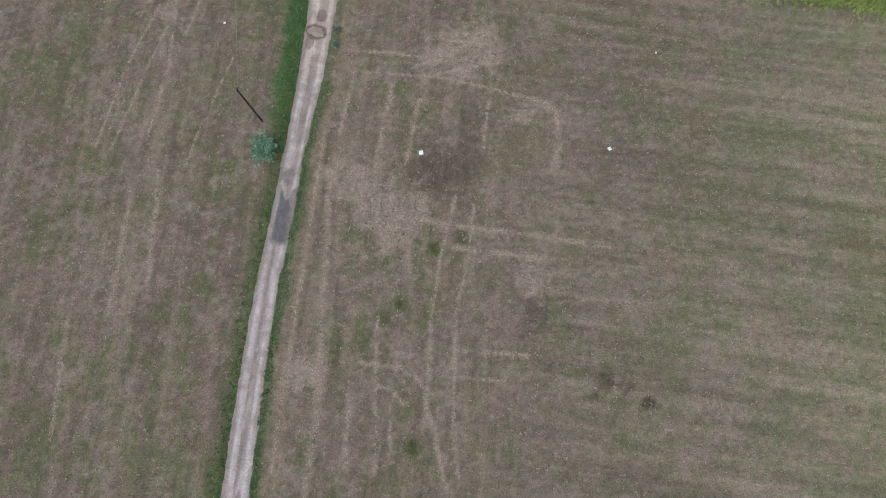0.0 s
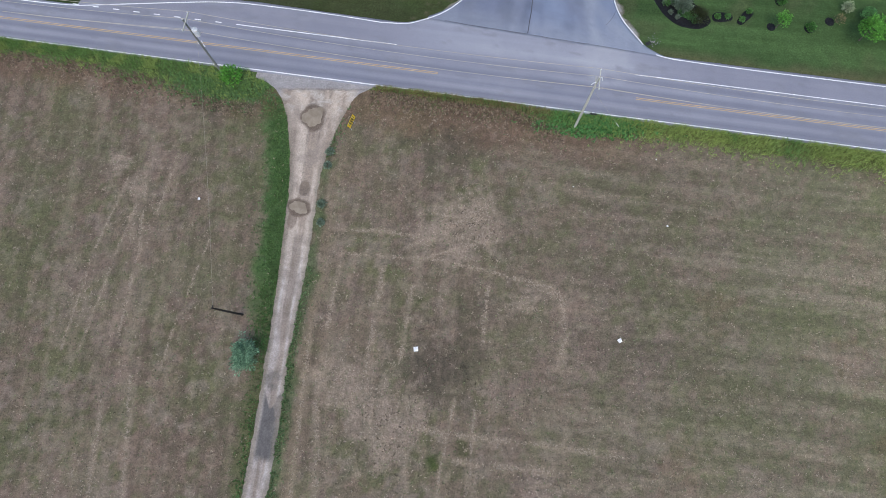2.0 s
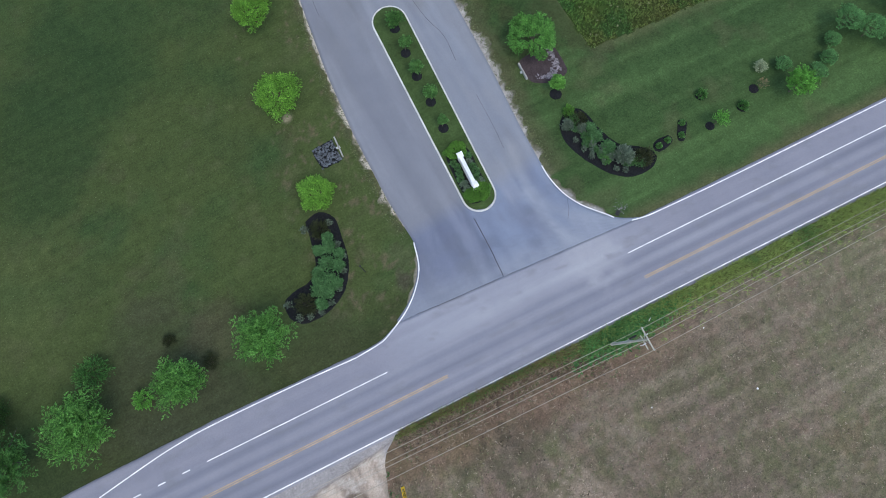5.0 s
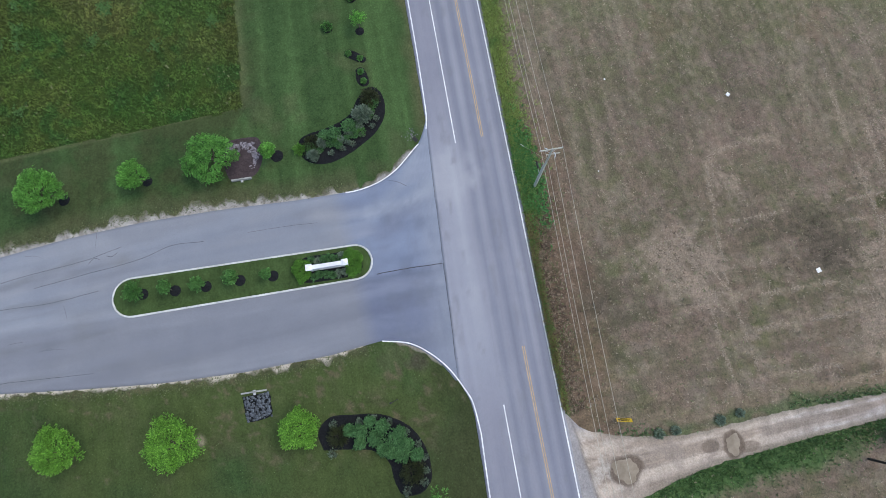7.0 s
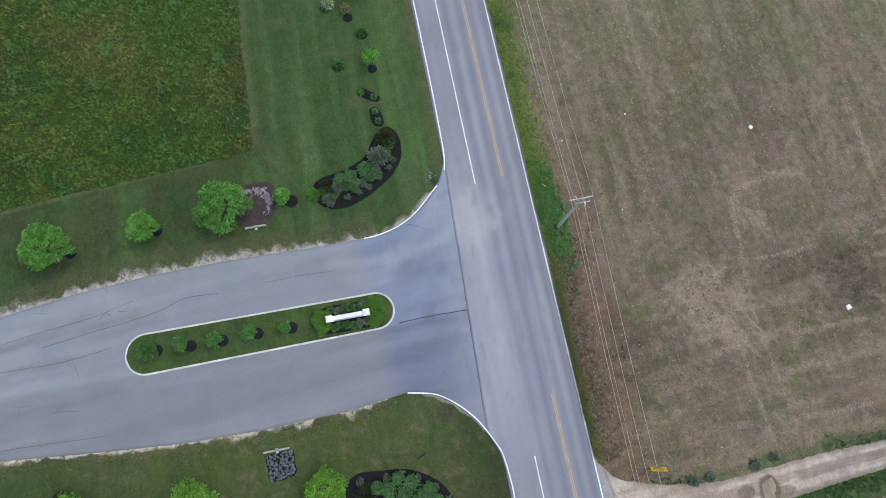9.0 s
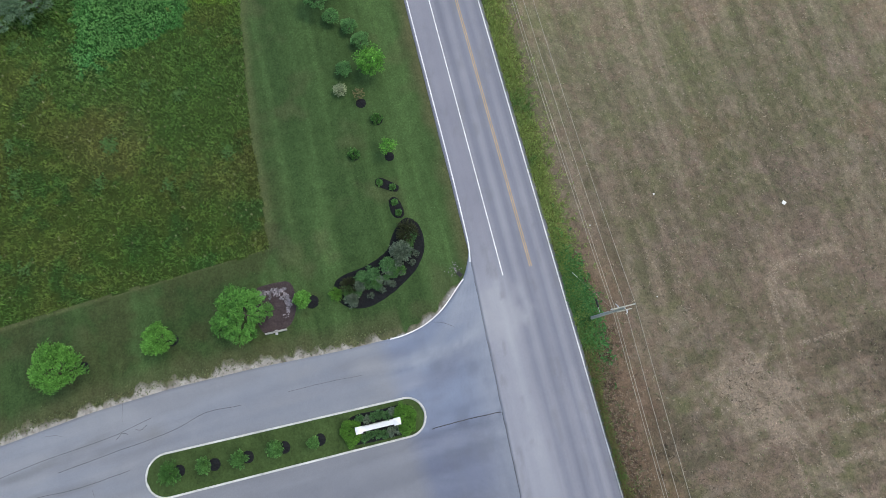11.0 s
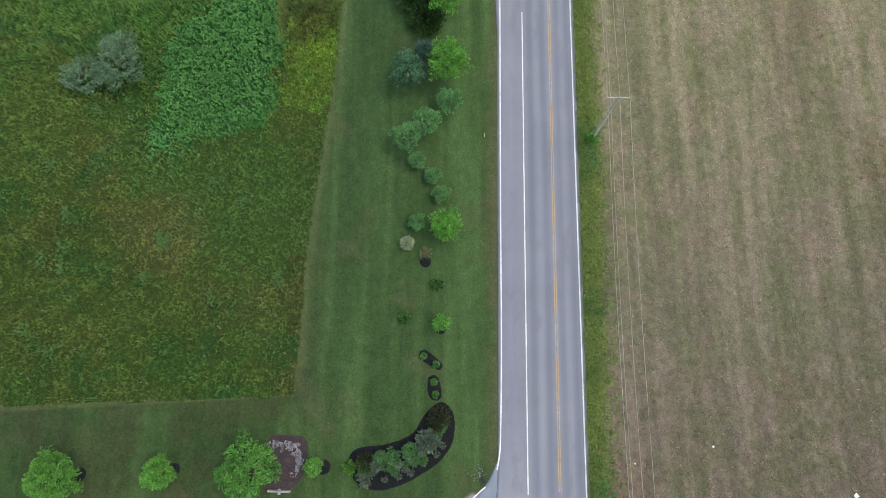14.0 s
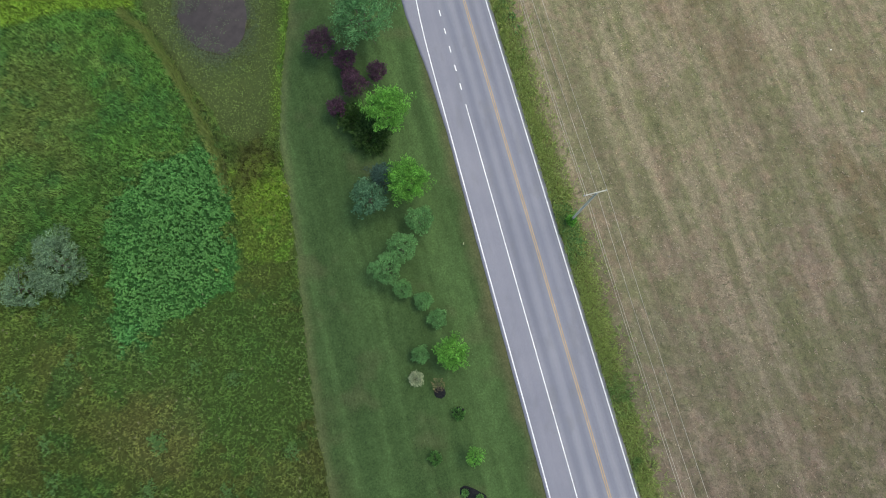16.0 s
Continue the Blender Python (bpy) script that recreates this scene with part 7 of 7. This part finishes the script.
def headwall(x_, y_, length, turn, label):
    t = thing("headwall", (x_, y_, 0), label, "headwall", turn=turn)
    part("wall", box(bmesh.new(), (0.19, length, 0.5), (0, 0, 0.22), bevel=0.02), OLD_CONCRETE, t)
    bm = bmesh.new()
    rod(bm, (-0.35, 0, 0.12), (0.2, 0, 0.12), 0.16, 0.16, 14)
    part("pipe", bm, STEEL, t, "dark drain pipe mouth")


headwall(28.0, 91.2, 2.5, -4.5, "low concrete drain headwall beside the rock bed")
headwall(2.0, 93.9, 2.9, -4.5, "low concrete drain headwall above the stone bed")
drain = thing("storm_drain", (28.0, 68.75, 0), "storm drain with broken pale stone round it", "storm drain")
part("grate", box(bmesh.new(), (0.7, 0.5, 0.06), (0, 0, 0.03), 30, 0.01), BLACK, drain, "dark iron grate")
stones(drain, [rock_mesh(30 + i, 0.075) for i in range(3)], STONE, [(0.75 + rng.gauss(0, 0.4), 0.35 + rng.gauss(0, 0.4), 0.03) for _ in range(40)], 3)

# ---- power line ----


def insulator(parent, at, mat=None):
    bm = bmesh.new()
    rod(bm, at, (at[0], at[1], at[2] + 0.12), 0.02, 0.02, 6)
    rod(bm, (at[0], at[1], at[2] + 0.1), (at[0], at[1], at[2] + 0.16), 0.075, 0.055, 8)
    rod(bm, (at[0], at[1], at[2] + 0.17), (at[0], at[1], at[2] + 0.25), 0.06, 0.03, 8)
    part("insulator", bm, mat or CERAMIC, parent)


def power_pole(x_, y_, h, label, extras="", wood=WOOD_POLE):
    t = thing("utility_pole", (x_, y_, 0), label, "utility pole", "utility poles along the road", turn=ROAD_TURN)
    bm = bmesh.new()
    rod(bm, (0, 0, -0.3), (0, 0, h * 0.5), 0.16, 0.135, 12)
    rod(bm, (0, 0, h * 0.5), (0, 0, h), 0.135, 0.105, 12)
    part("shaft", bm, wood, t)
    z = h - 0.35
    part("crossarm", box(bmesh.new(), (0.12, 2.5, 0.12), (0.16, 0, z), bevel=0.01), WOOD_POLE, t)
    for s in (-1, 1):
        bm = bmesh.new()
        rod(bm, (0.16, 0.65 * s, z - 0.05), (0.1, 0.05 * s, z - 0.75), 0.018, 0.018, 6)
        part("brace", bm, STEEL, t)
    for dy, dz in ((-1.15, 0.06), (1.15, 0.06)):
        insulator(t, (0.16, dy, z + dz))
    insulator(t, (0, 0, h))
    if "cutouts" in extras:
        part("crossarm", box(bmesh.new(), (0.1, 1.5, 0.1), (-0.18, -0.2, z - 0.45), bevel=0.01), WOOD_POLE, t)
        for dx, dy in ((0.5, 0.35), (-0.45, -0.3)):
            bm = bmesh.new()
            rod(bm, (dx * 0.35, dy, z - 0.15), (dx, dy * 1.2, z - 0.3), 0.07, 0.05, 8)
            rod(bm, (dx, dy * 1.2, z - 0.3), (dx * 1.25, dy * 1.1, z - 0.75), 0.045, 0.045, 8)
            part("fuse_cutout", bm, CERAMIC, t, "pale grey fuse cutout")
    if "transformer" in extras:
        for dx, dz in ((0.3, 4.4), (-0.28, 4.7), (0.25, 5.1)):
            bm = bmesh.new()
            rod(bm, (0, 0, h - dz), (dx, 0.1, h - dz + 0.1), 0.03, 0.03, 6)
            rod(bm, (dx, 0.1, h - dz - 0.15), (dx, 0.1, h - dz + 0.3), 0.07, 0.05, 8)
            part("fuse_cutout", bm, CERAMIC, t, "pale grey fuse cutout")
        bm = bmesh.new()
        rod(bm, (0.5, 0.1, h - 2.9), (0.5, 0.1, h - 1.85), 0.34, 0.34, 16)
        rod(bm, (0.5, 0.1, h - 1.85), (0.5, 0.1, h - 1.75), 0.36, 0.2, 16)
        can = part("transformer", bm, CERAMIC, t, "pale grey pole transformer can")
        for dx in (-0.12, 0.12):
            bm = bmesh.new()
            rod(bm, (0.5 + dx, 0.1, h - 1.78), (0.5 + dx * 1.6, 0.1, h - 1.4), 0.05, 0.03, 8)
            part("bushing", bm, CERAMIC, can)
        part("bracket", box(bmesh.new(), (0.3, 0.16, 0.5), (0.24, 0.05, h - 2.3), bevel=0.01), STEEL, t)
    if "conduit" in extras:
        arm = part("bracket", rod(bmesh.new(), (0, 0, 4.0), (1.2, 0, 4.05), 0.025, 0.025, 6), STEEL, t)
        part("closure", rod(rod(bmesh.new(), (0.95, 0, 4.05), (1.75, 0, 4.05), 0.11, 0.11, 10), (1.75, 0, 4.05), (1.9, 0, 4.05), 0.11, 0.03, 10), BLACK, arm, "black cable closure")
        bm = bmesh.new()
        rod(bm, (0.17, 0.1, 0), (0.15, 0.08, h * 0.6), 0.05, 0.05, 8)
        part("conduit", bm, STEEL, t)
    return t


POLES = ((-77.0, 62.8, 12.0), (-28.9, 59.6, 12.2), (18.35, 55.7, 12.2), (66.8, 52.75, 11.5), (114.5, 49.6, 11.8))
EXTRA = ("", "transformer", "cutouts conduit", "", "")
NAMES = ("grey wooden utility pole with one crossarm", "weathered grey utility pole with pale crossarm and transformer", "grey wooden utility pole with crossarm and fuse cutouts", "grey wooden utility pole with crossarm and creeper", "grey wooden utility pole with one crossarm")
for (px, py, ph), ex, nm in zip(POLES, EXTRA, NAMES):
    power_pole(px, py, ph, nm, ex, POLE_GREY if "transformer" in ex else WOOD_POLE)


def cable(points, sag, label, r=0.025, n=18, name="power_line"):
    """A hanging wire from support to support."""
    bm = bmesh.new()
    line = []
    for a, b in zip(points, points[1:]):
        a, b = Vector(a), Vector(b)
        for i in range(n):
            t = i / n
            line.append(a.lerp(b, t) - Vector((0, 0, sag * 4 * t * (1 - t))))
    line.append(Vector(points[-1]))
    rings = []
    for i, p in enumerate(line):
        d = (line[min(i + 1, len(line) - 1)] - line[max(i - 1, 0)]).normalized()
        s = d.cross(Vector((0, 0, 1))).normalized()
        w = s.cross(d)
        rings.append([bm.verts.new(p + s * r * math.cos(k * math.pi / 2) + w * r * math.sin(k * math.pi / 2)) for k in range(4)])
    for a, b in zip(rings, rings[1:]):
        for k in range(4):
            bm.faces.new((a[k], a[(k + 1) % 4], b[(k + 1) % 4], b[k]))
    ob = part(name, bm, WIRE)
    return tagged(ob, label, "cable", "overhead cables")


def on_pole(i, v, z):
    a = radians(ROAD_TURN)
    px, py, ph = POLES[i]
    return (px + 0.16 * math.cos(a) - v * math.sin(a), py + 0.16 * math.sin(a) + v * math.cos(a), ph + z)


for v, z, sg in ((-1.15, -0.04, 0.9), (0.0, 0.25, 0.9), (1.15, -0.04, 0.9)):
    ends = [on_pole(i, v, z) for i in range(5)]
    cable(ends, sg, "bare overhead power conductor between the poles")
cable([on_pole(i, 0.16, -2.3) for i in range(5)], 0.8, "lower neutral cable slung between the poles")

# the lone service pole by the drive
POLE_S = (-21.3, 27.9, 8.4)
lone = thing("service_pole", (POLE_S[0], POLE_S[1], 0), "thin dark creosoted service pole beside the drive", "utility pole")
bm = bmesh.new()
rod(bm, (0, 0, -0.3), (-0.2, -0.25, 8.4), 0.14, 0.10, 10)
part("shaft", bm, DARK_POLE, lone)
bm = bmesh.new()
rod(bm, (-0.2, -0.15, 8.2), (-0.2, 0.15, 8.2), 0.07, 0.05, 8)
part("insulator", bm, BLACK, lone)
cable([(POLE_S[0] - 0.2, POLE_S[1] - 0.1, 8.2), (POLES[1][0] + 0.3, POLES[1][1], POLES[1][2] - 3.0)], 0.6, "service cable from the road pole to the field pole", 0.009)
guy = cable([(18.35, 55.8, 9.4), (24.2, 56.0, 0.05)], 0.0, "steel guy wire with pale guard beside a pole", 0.012, 4, "guy_wire")
bm = bmesh.new()
rod(bm, (23.3, 55.97, 1.5), (24.2, 56.0, 0.05), 0.04, 0.04, 8)
part("guard", bm, PLASTIC, guy, "pale plastic guy guard")

# ---- small things ----


def yellow_sign():
    t = thing("yellow_sign", (-10.75, 53.6, 0), "yellow roadside sign board with dark marks on posts", "sign", turn=ROAD_TURN - 12)
    for y_ in (-0.5, 0.5):
        bm = bmesh.new()
        rod(bm, (0, y_, -0.1), (0, y_, 1.95), 0.03, 0.03, 8)
        part("post", bm, STEEL, t)
    board = part("board", box(bmesh.new(), (0.03, 1.75, 0.62), (0.05, 0, 1.55), bevel=0.006, tilt=(0, -32)), SIGN_YELLOW, t)
    for up, w in ((0.15, 1.2), (-0.03, 1.3), (-0.19, 0.8)):
        a = radians(32)
        part("mark", box(bmesh.new(), (0.006, w, 0.1), (0.05 + 0.019 * math.cos(a) - up * math.sin(a), 0.05, 1.55 + 0.019 * math.sin(a) + up * math.cos(a)), tilt=(0, -32)), BLACK, board)


yellow_sign()


def sheet_panel(x_, y_, size, turn, label, name="ground_panel"):
    """A curled square of white sheet lying on the stubble."""
    bm = bmesh.new()
    bmesh.ops.create_grid(bm, x_segments=6, y_segments=6, size=size / 2)
    for v in bm.verts:
        v.co.z = 0.05 + 0.25 * (v.co.x * v.co.y) / size + 0.06 * (v.co.x / size) ** 2
    top = bm.faces[:]
    r = bmesh.ops.extrude_face_region(bm, geom=top)
    for v in r["geom"]:
        if isinstance(v, bmesh.types.BMVert):
            v.co.z += 0.02
    bmesh.ops.recalc_face_normals(bm, faces=bm.faces[:])
    ob = part(name, bm, PLASTIC)
    ob.matrix_world = pose(x_, y_, 0.0, 0, 0, turn)
    return tagged(ob, label, "panel", "white panels in the field")


for x_, y_, sz, tn in ((0.16, 25.45, 0.55, 10), (24.4, 28.35, 0.46, 35), (30.23, 43.05, 0.22, 20), (-29.27, 42.2, 0.3, 5), (68.54, 12.9, 0.22, 15), (77.46, 12.9, 0.14, 50), (28.9, 51.87, 0.14, 0), (18.4, 47.4, 0.14, 30)):
    sheet_panel(x_, y_, sz, tn, "small white square sheet lying in the field stubble")
# a dark leaning stick of unknown use, no lamp; its square head is added
post = thing("leaning_stake", (-2.7, 77.9, 0), "short dark leaning stake on the lawn", "lamp post")
bm = bmesh.new()
rod(bm, (0, 0, -0.05), (-0.2, 0.75, 0.85), 0.05, 0.04, 8)
part("stake", bm, BLACK, post)
part("head", box(bmesh.new(), (0.22, 0.22, 0.12), (-0.2, 0.78, 0.9), 20, 0.02), BLACK, post)
mark = thing("marker_post", (68.1, 65.9, 0), "short pale yellow utility marker post on the lawn", "marker post")
bm = bmesh.new()
rod(bm, (0, 0, -0.05), (0, 0, 0.75), 0.07, 0.07, 10)
rod(bm, (0, 0, 0.75), (0, 0, 0.85), 0.1, 0.07, 10)
part("tube", bm, mottled("faded_yellow_plastic", (0.42, 0.42, 0.22), (0.55, 0.54, 0.3), 4, 0.5, 0.4, 0), mark)
